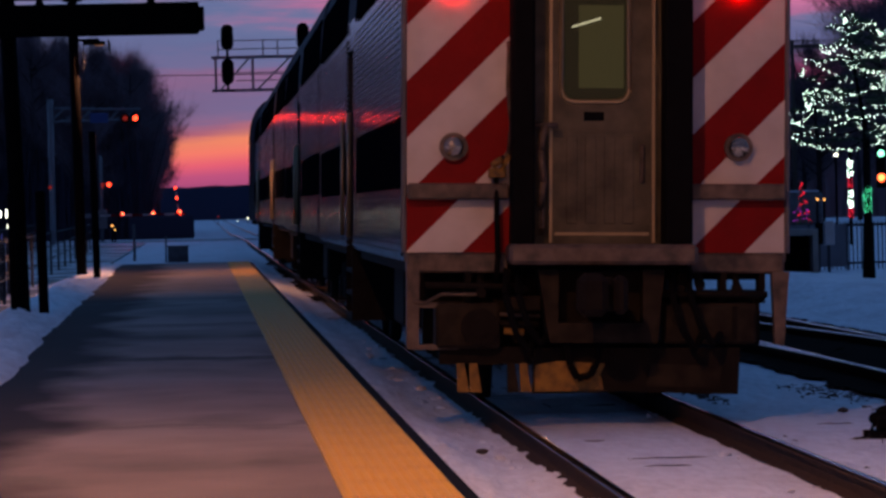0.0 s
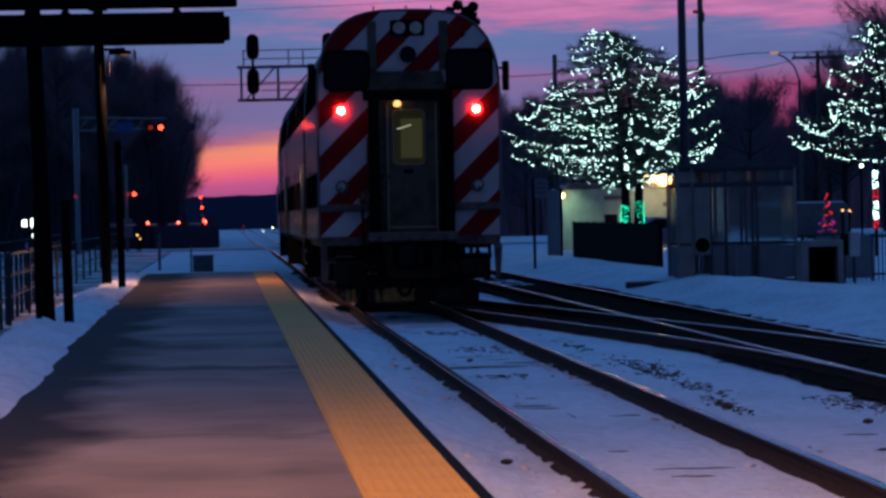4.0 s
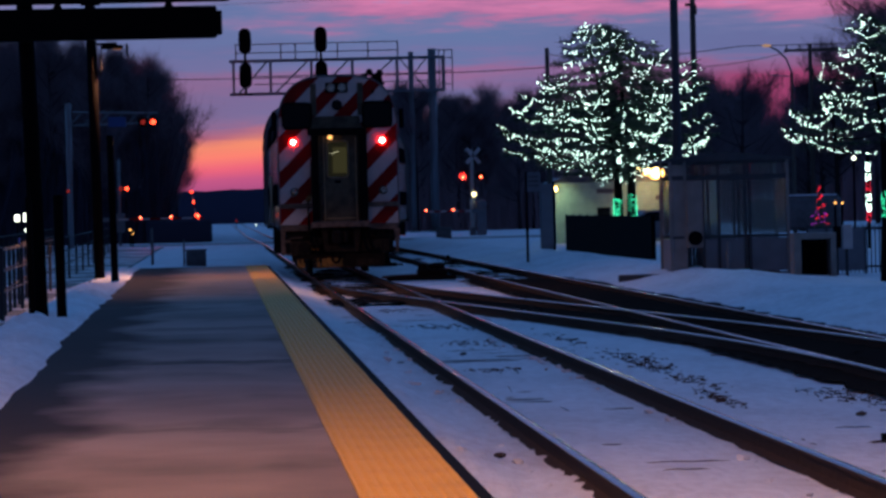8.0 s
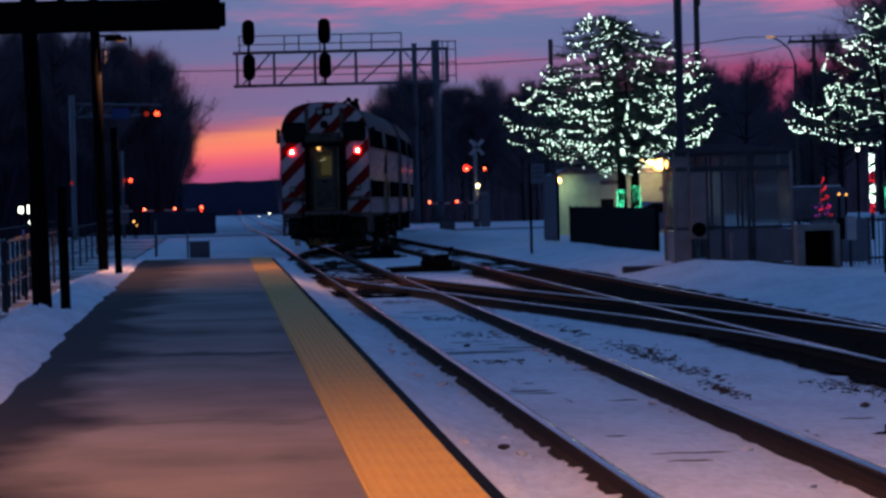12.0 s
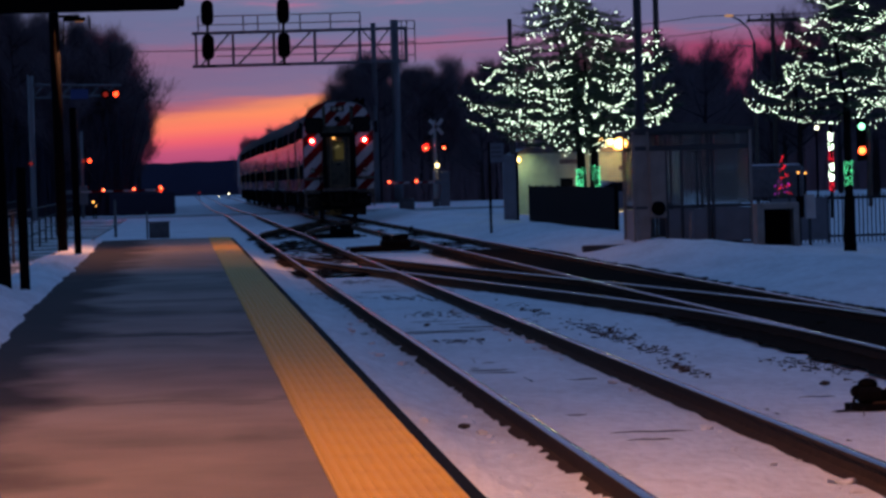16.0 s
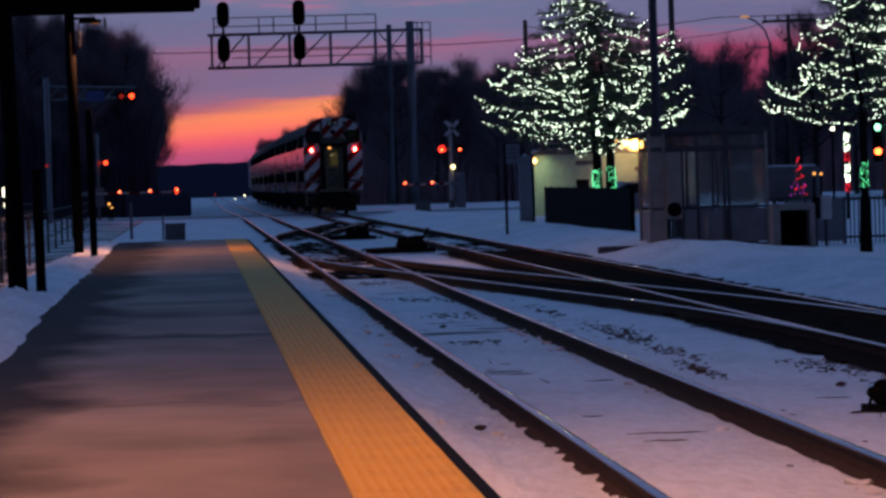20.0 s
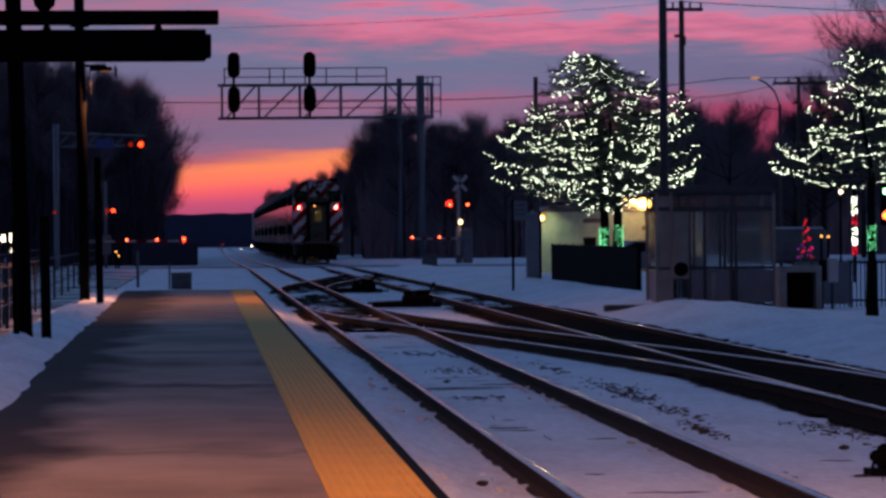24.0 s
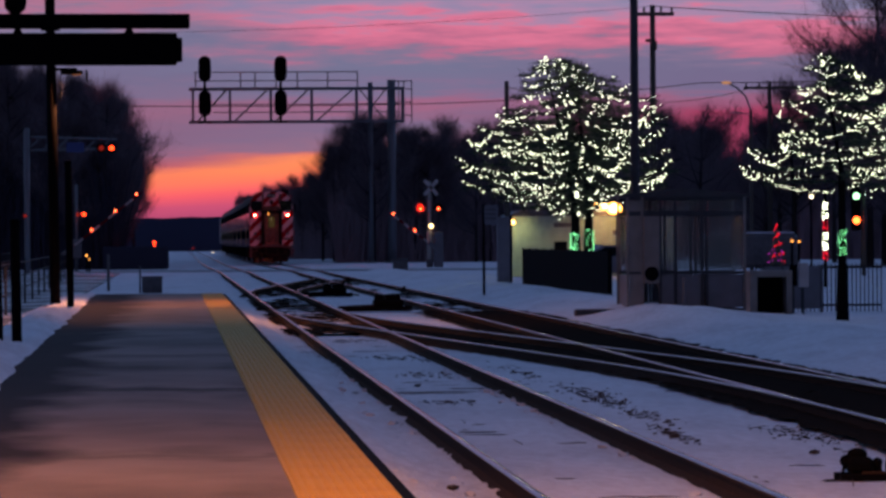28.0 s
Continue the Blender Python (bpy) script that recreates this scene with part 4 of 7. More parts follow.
    prism(bm, [(-1.51, 0.42), (-1.10, 0.42), (-1.10, 0.46), (-1.41, 0.46), (-1.41, 0.75), (-1.12, 0.75), (-1.12, 0.79), (-1.41, 0.79), (-1.41, 1.10), (-1.51, 1.10)], -0.12, 0.05)
    part("corner_step", bm, BARE, car, "worn corner steps")
    bm = B()
    prism(bm, [(1.43, 0.46), (1.50, 0.45), (1.54, 1.04), (1.40, 1.04)], -0.10, 0.04)
    part("corner_step", bm, BARE, car, "tapered worn step bracket")
    bm = B()
    box(bm, -1.28, -0.77, -0.16, 0.3, 0.43, 0.79, bevel=0.025)
    pb = part("pilot_box", bm, OLIVE, car, "grimy brown equipment box")
    bm = B()
    rod(bm, (-0.93, -0.21, 0.60), (-0.93, -0.155, 0.60), 0.15, n=18)
    part("cover_plate", bm, GRIME, pb)
    bm = B()
    rod(bm, (-0.93, -0.23, 0.60), (-0.93, -0.21, 0.60), 0.08, n=14)
    part("cover_cap", bm, GRIME, pb)
    bm = B()
    box(bm, 0.53, 1.27, -0.16, 0.3, 0.47, 0.79, bevel=0.02)
    pb = part("pilot_box", bm, OLIVE, car, "grimy brown equipment box")
    bm = B()
    rod(bm, (0.64, -0.18, 0.66), (0.64, -0.155, 0.66), 0.05, n=12)
    part("cover_plate", bm, GRIME, pb)
    for x in (0.82, 1.095):
        bm = B()
        box(bm, x - 0.02, x + 0.02, -0.175, -0.155, 0.50, 0.77)
        part("box_strap", bm, GRIME, pb)
    # dark backing boxes added to close the see-through gaps below the sill
    bm = B()
    box(bm, 0.45, 1.36, 0.36, 0.5, 0.45, 0.89)
    part("end_backing", bm, GRIME, car)
    bm = B()
    box(bm, 0.45, 1.36, 0.36, 0.5, 0.97, 1.06)
    part("end_backing", bm, GRIME, car)
    bm = B()
    box(bm, -1.36, -0.45, 0.36, 0.5, 0.45, 1.06)
    part("end_backing", bm, GRIME, car)
    bm = B()
    box(bm, -0.70, -0.45, -0.24, -0.02, 0.73, 0.85, bevel=0.015)
    part("junction_box", bm, OLIVE, car, "small rubbed junction box")
    for x, z in ((-0.92, 0.90), (-0.60, 0.93), (0.66, 0.93), (0.82, 0.96), (1.12, 0.92)):
        bm = B()
        rod(bm, (x, 0.1, z + 0.12), (x, -0.12, z), 0.03, n=8)
        rod(bm, (x, -0.06, z), (x, -0.16, z - 0.03), 0.042, n=10)
        part("hose_coupling", bm, GRIME, car, "grimy hose coupling")
    for x0, x1, z, mm in ((-0.80, -0.45, 0.70, BARE), (-0.78, -0.46, 0.63, GRIME), (-0.74, -0.58, 0.57, RUST), (-1.36, -0.55, 0.93, GRIME), (0.52, 1.36, 0.87, GRIME)):
        bm = B()
        rod(bm, (x0, -0.12, z), (x1, -0.13, z - 0.01), 0.016 if mm is BARE else 0.026, n=8)
        part("air_pipe", bm, mm, car, "bent air pipe")
    for x in (-1.40, -1.02, -0.70, 0.70, 1.02, 1.33):
        bm = B()
        box(bm, x - 0.025, x + 0.025, -0.04, 0.2, 0.79, 1.06)
        part("hanger", bm, GRIME, car)
    for x in (-1.06, -0.96, -0.66, -0.56):
        bm = B()
        prism(bm, [(x - 0.05, 0.31), (x + 0.01, 0.31), (x + 0.05, 0.08), (x - 0.045, 0.08)], -0.09, -0.05)
        part("guard_bar", bm, RUST if x != -0.66 else OLIVE, car, "rubbed yellow guard bar")
    bm = B()
    prism(bm, [(-0.51, 0.07), (0.2, 0.085), (1.13, 0.065), (1.15, 0.44), (-0.50, 0.43)], -0.10, -0.04)
    prism(bm, [(-1.25, 0.30), (-0.51, 0.30), (-0.51, 0.44), (-1.25, 0.44)], -0.05, -0.02)
    part("pilot", bm, GRIME, car, "dented dark pilot plate")
    bm = B()
    prism(bm, [(-0.49, 0.085), (0.06, 0.10), (0.03, 0.22), (0.07, 0.31), (-0.30, 0.33), (-0.49, 0.30)], -0.112, -0.102)
    part("pilot_patch", bm, RUST, car, "rubbed yellow paint patch")
    bm = B()
    prism(bm, [(0.40, 0.13), (0.98, 0.12), (1.0, 0.29), (0.44, 0.31)], -0.112, -0.102)
    part("pilot_patch", bm, OLIVE, car, "rusty rubbed patch")
    bm = B()
    tube(bm, [(-0.25, -0.2, 0.60), (-0.22, -0.24, 0.30), (-0.16, -0.25, 0.20), (-0.06, -0.24, 0.22), (0.0, -0.2, 0.34), (0.03, -0.14, 0.60)], 0.03, n=8)
    part("brake_hose", bm, EDGE, car, "hanging black brake hose")
    for x, dz in ((-0.72, 0.0), (-0.62, 0.05), (0.60, 0.02), (0.74, 0.06)):
        bm = B()
        tube(bm, [(x, -0.1, 1.05), (x - 0.02, -0.34, 0.86), (x + 0.06, -0.42, 0.55 + dz), (x + 0.16, -0.36, 0.42 + dz), (x + 0.24, -0.2, 0.55)], 0.028)
        part("brake_hose", bm, EDGE, car, "hanging black brake hose")
    bm = B()
    tube(bm, [(-1.46, -0.12, 0.80), (-1.36, -0.14, 0.79), (-1.24, -0.13, 0.86), (-0.9, -0.13, 0.86)], 0.015)
    part("uncoupling_lever", bm, BARE, car, "thin bent uncoupling lever")
    # horns, aerials, mirror
    bm = B()
    for dx, dz in ((-0.20, 0.02), (-0.06, 0.13), (0.08, 0.02), (0.20, 0.10)):
        rod(bm, (0.92 + dx, 0.60, 4.92 + dz), (0.92 + dx, 0.12, 4.93 + dz), 0.035, 0.095, n=12)
    box(bm, 0.66, 1.20, 0.35, 0.60, 4.70, 4.95)
    rod(bm, (1.18, 0.2, 4.78), (1.18, 0.5, 4.78), 0.07, n=10)
    part("horn", bm, EDGE, car, "dark air horn cluster")
    bm = B()
    for x in (0.0, -0.55, 0.42):
        rod(bm, (x, 0.4, 4.85), (x, 0.4, 5.08), 0.012)
    part("aerial", bm, EDGE, car)
    for x in (-1.62, 1.66):
        bm = B()
        box(bm, x - 0.06, x + 0.06, 0.25, 0.33, 3.62, 4.12, bevel=0.02)
        rod(bm, (x * 0.9, 0.3, 4.0), (x, 0.3, 4.0), 0.02)
        part("mirror", bm, EDGE, car, "black side mirror")
    car["label"] = "striped cab end car of the departing stainless commuter train"


def locomotive(m):
    loco = empty("locomotive", m, label="dark diesel locomotive leading the departing train", category="locomotive")
    bm = B()
    box(bm, -1.5, 1.5, 0.3, 17.6, 1.3, 4.3, bevel=0.12)
    part("body", bm, GREY, loco)
    bm = B()
    prism(bm, [(-1.4, 4.28), (1.4, 4.28), (0.9, 4.72), (-0.9, 4.72)], 1.0, 16.5)
    part("roof", bm, ROOF, loco)
    bm = B()
    prism(bm, [(-1.45, 1.3), (1.45, 1.3), (1.3, 3.2), (-1.3, 3.2)], 17.6, 18.9)
    part("nose", bm, GREY, loco)
    bm = B()
    box(bm, -1.3, 1.3, 5.5, 11.5, 0.35, 1.3, bevel=0.08)
    part("fuel_tank", bm, GRIME, loco)
    for y in (3.2, 14.6):
        bogie(loco, y)
    return loco


lead = gallery_car(pose(T1, START, FLOOR))
cars = [lead] + [copy_thing(lead, pose(T1, START + CAR * k, FLOOR)) for k in range(1, 8)]
cab_end(lead)
engine = locomotive(pose(T1, START + CAR * 8, FLOOR))


def on_path(y, a, b, sway=0.0):
    """The pose of a car whose rear end is at y, its bogies a and b ahead of that, leaning over by sway degrees."""
    pa, pb = Vector((far_x(y + a), y + a, RAIL)), Vector((far_x(y + b), y + b, RAIL))
    d = pb - pa
    p = pa - d * (a / (b - a))
    rise = -0.05 + 0.09 * min(max((y - 42.0) / 40.0, 0.0), 1.0)
    return pose(p.x + 0.02 * sway, p.y, FLOOR + rise, 0, sway, math.degrees(math.atan2(-d.x, d.y)))


# ---- sign on the platform ----
def leaning(bm, x, y, z0, z1, r, lean=0.0, n=12):
    return rod(bm, (x, y, z0), (x - lean * (z1 - z0), y, z1), r, n=n)


def sign_frame():
    t = empty("platform_sign", pose(-2.34, 58.9, 0.0), label="black hanging message board on a steel post with bracket beam", category="message board")
    bm = B()
    leaning(bm, 0, 0, -0.1, 5.2, 0.105, 0.027, 16)
    part("post", bm, BLACK, t)
    bm = B()
    rod(bm, (0, 0, -0.13), (0, 0, -0.05), 0.26, n=20)
    for a in range(4):
        rod(bm, (0.2 * math.cos(a * 1.57 + 0.7), 0.2 * math.sin(a * 1.57 + 0.7), -0.05), (0.2 * math.cos(a * 1.57 + 0.7), 0.2 * math.sin(a * 1.57 + 0.7), 0.0), 0.025, n=6)
    part("base_plate", bm, BLACK, t)
    arm = pose(0, -0.27, 0, 0, 0, 4)
    bm = B()
    box(bm, -0.9, 2.53, -0.07, 0.07, 4.10, 4.29, bevel=0.01)
    bm.transform(arm)
    part("beam", bm, BLACK, t)
    bm = B()
    box(bm, -0.9, 2.36, -0.14, 0.14, 3.63, 4.04, bevel=0.015)
    box(bm, 2.36, 2.43, -0.10, 0.10, 3.67, 3.98, bevel=0.01)
    bm.transform(arm)
    part("case", bm, BLACK, t, "black sign case")
    for x in (-0.05, 0.32, 1.75):
        bm = B()
        rod(bm, (x, 0, 4.03), (x, 0, 4.11), 0.07, 0.035, n=10)
        bm.transform(arm)
        part("hanger", bm, BLACK, t)
    bm = B()
    box(bm, 0.62, 0.86, -0.05, 0.05, 4.075, 4.101)
    bm.transform(arm)
    part("clip", bm, BLACK, t)
    bm = B()
    rod(bm, (0.74, 0, 4.28), (0.74, 0, 4.37), 0.02)
    bm.transform(arm)
    part("stub", bm, BLACK, t)
    return t


message_board = sign_frame()

# dot-matrix letters, seven rows of five dots each, as row values
DOTS = {"T": "1f040404040404", "h": "10101619111111", "i": "04000c0404040e", "s": "00000e100e011e", "M": "111b1515111111", "o": "00000e1111110e",
        "k": "10101214181412", "e": "00000e111f100e", "n": "00001619111111", "a": "00000e010f110f", ".": "00000000000c0c", "B": "1e11111e11111e",
        "f": "0609081c080808", "!": "04040404000004", "W": "11111115151b11", "t": "08081c08080906", "c": "00000e1010110e", "r": "00001619101010",
        "m": "00001a15151111", "d": "01010d1311110f"}
MESSAGE = "This is Mokena. Be safe! Watch for trains from either direction"
PITCH, SHOWN = 0.154, 17.0


def glyph_mesh(ch):
    v, f = [], []
    code = DOTS[ch]
    for row in range(7):
        bits = int(code[2 * row:2 * row + 2], 16)
        for col in range(5):
            if bits >> (4 - col) & 1:
                x, z = col * 0.0245, (6 - row) * 0.0275
                k = len(v)
                v.extend([(x, 0, z), (x + 0.021, 0, z), (x + 0.021, 0, z + 0.024), (x, 0, z + 0.024), (x, 0.006, z), (x + 0.021, 0.006, z), (x + 0.021, 0.006, z + 0.024), (x, 0.006, z + 0.024)])
                f.extend([(k, k + 1, k + 2, k + 3), (k + 5, k + 4, k + 7, k + 6), (k + 4, k + 5, k + 1, k), (k + 3, k + 2, k + 6, k + 7), (k + 1, k + 5, k + 6, k + 2), (k + 4, k, k + 3, k + 7)])
    me = bpy.data.meshes.new("letter")
    me.from_pydata(v, [], f)
    me.materials.append(LED)
    me.update()
    return me


letter_meshes = {c: glyph_mesh(c) for c in DOTS}
letters = []
for n, ch in enumerate(MESSAGE):
    if ch != " ":
        o = new("letter", letter_meshes[ch])
        o.parent = message_board
        o["label"] = "red dot-matrix letter"
        letters.append((n, o))
# (time, message start): the board lights in short pulses while the text runs to the left
PULSES = [(4.5, 2.45), (5.0, 2.60), (5.7, 5.13), (6.1, 5.13), (6.5, 5.13), (7.0, 5.13), (8.3, 5.13), (9.0, 5.13), (9.3, 5.13), (11.0, 5.13), (11.9, 5.13), (20.5, 19.3), (21.0, 19.3), (22.5, 19.3), (24.5, 19.3), (25.4, 19.3), (26.7, 19.3), (27.0, 19.3), (27.6, 19.3)]


def letter_rows(n):
    """A letter stands dark inside the case and comes to the front of it while it is lit."""
    def place(t, t0, lit):
        x = 2.30 - ((t - t0) * 7.5 - n) * PITCH
        return Matrix.Translation((0, -0.27, 0)) @ pose(0, 0, 0, 0, 0, 4) @ pose(min(max(x, -0.45), 2.2), -0.149 if lit else -0.10, 3.735)
    rows = [(0.0, place(0.0, 0.0, False))]
    for t, t0 in PULSES:
        u = (t - t0) * 7.5 - n
        if 1.0 <= u <= SHOWN:
            rows += [(t - 0.1, place(t, t0, False)), (t - 0.067, place(t - 0.067, t0, True)), (t, place(t, t0, True)), (t + 0.067, place(t + 0.067, t0, True)), (t + 0.1, place(t + 0.067, t0, False))]
    rows.append((28.0, rows[-1][1]))
    out = {}
    for t, m in rows:
        out[round(t, 2)] = m
    return sorted(out.items())


def speaker():
    t = empty("loudspeaker", pose(-2.05, 58.7, 4.34), label="round black loudspeaker above the message board", category="loudspeaker")
    bm = B()
    ball(bm, (0, 0, 0.1), 0.15, 2, squash=(1, 0.8, 1.1))
    part("body", bm, BLACK, t)
    bm = B()
    rod(bm, (0, 0, -0.06), (0, 0, -0.02), 0.05)
    part("mount", bm, BLACK, t)


speaker()


def post(name, x, y, z1, r, label, cat, lean=0.0, mat=BLACK, base=0.0, z0=-0.15):
    t = empty(name, pose(x, y, 0), label=label, category=cat)
    bm = B()
    leaning(bm, 0, 0, z0, z1, r, lean, 14)
    part("shaft", bm, mat, t)
    if base:
        bm = B()
        rod(bm, (0, 0, z0), (0, 0, z0 + 0.07), base, n=16)
        part("base_plate", bm, mat, t)
    bm = B()
    rod(bm, (-lean * (z1 - z0), 0, z1), (-lean * (z1 - z0), 0, z1 + 0.03), r * 1.15, r * 0.6, n=14)
    part("cap", bm, mat, t)
    return t


post("guide_post", -2.03, 57.9, 1.62, 0.065, "short black steel post on the snowy platform edge", "post", 0.012)
post("marker_post", -2.33, 56.0, 1.6, 0.04, "thin black post in snow beside the platform", "post", 0.01, base=0.14)
post("slim_post", -2.18, 93.6, 3.0, 0.075, "slim black post at the platform edge", "post", 0.012, base=0.14)


def platform_lamp(x, y, lean=0.0):
    t = empty("platform_lamp", pose(x, y, 0), label="dark lamp post with a small orange platform lamp", category="lamp post", group="platform lamps")
    bm = B()
    leaning(bm, 0, 0, -0.15, 6.9, 0.11, lean, 14)
    part("post", bm, BLACK, t)
    bm = B()
    rod(bm, (0, 0, -0.15), (0, 0, -0.02), 0.24, n=18)
    part("base_plate", bm, BLACK, t)
    bm = B()
    rod(bm, (0, 0, 5.09), (0.5, 0, 5.09), 0.03)
    box(bm, 0.14, 0.62, -0.14, 0.14, 4.98, 5.06, bevel=0.02)
    h = part("lamp_head", bm, BLACK, t)
    bm = B()
    box(bm, 0.40, 0.58, -0.10, 0.10, 4.965, 4.979)
    part("lens", bm, DULL, h, "dull amber lens")
    # plate added to cut this lamp's light off towards tracks and shelter
    bm = B()
    box(bm, 0.70, 0.715, -1.0, 1.0, 4.83, 5.06)
    part("shield", bm, BLACK, h, "black plate added to cut the lamp off on the track side")
    # second added plate, keeps the lamp from lighting its own post
    bm = B()
    box(bm, 0.14, 0.155, -0.16, 0.16, 4.45, 4.99)
    part("baffle", bm, BLACK, h)
    return t


platform_lamp(-2.62, 98.5, 0.012)


def mast_lamp(y):
    t = empty("mast_lamp", pose(-2.9, y, 0), label="tall lamp mast beside the platform, out of view", category="lamp post", group="lamp masts")
    bm = B()
    rod(bm, (0, 0, -0.3), (0, 0, 9.95), 0.12, 0.08, n=12)
    part("mast", bm, BLACK, t)
    bm = B()
    rod(bm, (0, 0, 9.92), (0.8, 0, 9.98), 0.04, n=8)
    box(bm, 0.5, 0.95, -0.15, 0.15, 9.9, 10.0, bevel=0.03)
    h = part("lamp_head", bm, BLACK, t)
    bm = B()
    box(bm, 0.55, 0.9, -0.11, 0.11, 9.885, 9.899)
    part("lens", bm, AMBER, h)


mast_lamp(20.0)
# added out of view, to carry the lamp that warms the train's end
mast_lamp(-22.0)


def relay_box():
    t = empty("equipment_box", pose(-0.83, 152.3, GROUND), label="small grey equipment box in snow past the platform end", category="box")
    bm = B()
    box(bm, -0.34, 0.34, -0.25, 0.25, 0.0, 0.52, bevel=0.02)
    part("case", bm, GREY, t)
    bm = B()
    box(bm, -0.37, 0.37, -0.28, 0.28, 0.52, 0.56, bevel=0.01)
    part("lid", bm, GREY, t)
    bm = B()
    rod(bm, (-0.40, 0, 0), (-0.40, 0, 0.9), 0.03)
    part("stake", bm, GREY, t)


relay_box()
post("snow_stake", -2.4, 160.0, 0.9, 0.05, "thin grey stake in the snow", "post", z0=-0.4, mat=GREY)


# ---- signal bridge ----
def gantry():
    Y = 345.0
    t = empty("signal_bridge", pose(0, Y, GROUND), label="steel cantilever signal bridge with truss and two signal masts", category="signal bridge")
    z0, z1 = 10.75, 13.25
    for y in (-0.6, 0.6):
        for z in (z0, z1):
            bm = B()
            box(bm, 1.0, 17.3, y - 0.08, y + 0.08, z - 0.10, z + 0.10)
            part("chord", bm, GALV, t)
    for i, x in enumerate((1.3, 4.1, 7.2, 10.3, 13.7, 17.2)):
        bm = B()
        for y in (-0.6, 0.6):
            box(bm, x - 0.09, x + 0.09, y - 0.06, y + 0.06, z0, z1)
        box(bm, x - 0.05, x + 0.05, -0.6, 0.6, z0 - 0.05, z0 + 0.05)
        part("upright", bm, GALV, t)
    for xa, xb in ((1.6, 3.9), (4.4, 7.0), (7.5, 10.1), (10.6, 13.5)):
        bm = B()
        for y in (-0.6, 0.6):
            rod(bm, (xa, y, z0), (xb, y, z1), 0.06, n=6)
        part("brace", bm, GALV, t)
    bm = B()
    for xa, xb in ((13.9, 16.0), (16.0, 13.9)):
        rod(bm, (xa, 0.6, z0), (xb, 0.6, z1), 0.05, n=6)
    rod(bm, (12.5, -0.6, z0), (14.4, 0, z0 - 1.0), 0.06, n=6)
    part("brace", bm, GALV, t)
    # walkway rail
    for z in (13.85, 14.5):
        bm = B()
        box(bm, 1.4, 13.8, -0.66, -0.60, z - 0.04, z + 0.04)
        part("hand_rail", bm, GALV, t)
    for x in (1.5, 4.9, 6.0, 7.6, 9.2, 11.5, 13.75):
        bm = B()
        box(bm, x - 0.05, x + 0.05, -0.66, -0.60, z1, 14.5)
        part("rail_post", bm, GALV, t)
    for z in (11.5, 12.1):
        bm = B()
        rod(bm, (2.8, 0.62, z), (17, 0.62, z), 0.04, n=6)
        part("conduit", bm, GALV, t)
    # columns and ladder cage
    for x, r, zt in ((14.75, 0.20, 13.7), (16.35, 0.32, 13.9)):
        bm = B()
        rod(bm, (x, 0, 0), (x, 0, zt), r, n=14)
        rod(bm, (x, 0, 0), (x, 0, 0.15), r * 1.8, n=14)
        part("column", bm, GALV, t, "tall round steel column")
    for x in (16.9, 17.3, 17.9):
        bm = B()
        rod(bm, (x, 0, z0 - 0.1), (x, 0, 13.85), 0.05, n=6)
        part("ladder_stile", bm, GALV, t)
    for z in (11.2, 12.2, 13.2, 13.8):
        bm = B()
        rod(bm, (16.3, 0, z), (17.9, 0, z), 0.04, n=6)
        part("cage_hoop", bm, GALV, t)
    # signal heads: a high and a low one on each mast
    for x in (2.2, 7.93):
        bm = B()
        rod(bm, (x, -0.9, z0), (x, -0.9, 15.4), 0.10, n=8)
        box(bm, x - 0.5, x + 0.5, -1.0, -0.5, z0 - 0.08, z0)
        part("mast", bm, BLACK, t)
        for zc in (14.75, 12.15):
            bm = B()
            pts = []
            for i in range(20):
                a = 2 * math.pi * i / 20
                pts.append((x + 0.48 * math.cos(a), zc + 0.50 * (1 if math.sin(a) > 0 else -1) * (1 if abs(math.sin(a)) > 1e-6 else 0) + 0.48 * math.sin(a)))
            prism(bm, pts, -1.06, -1.0)
            s = part("signal_head", bm, BLACK, t, "black oval signal backboard")
            for dz in (-0.55, 0, 0.55):
                bm = B()
                rod(bm, (x, -1.35, zc + dz), (x, -1.06, zc + dz), 0.16, n=12)
                part("hood", bm, BLACK, s)
    return t


gantry()


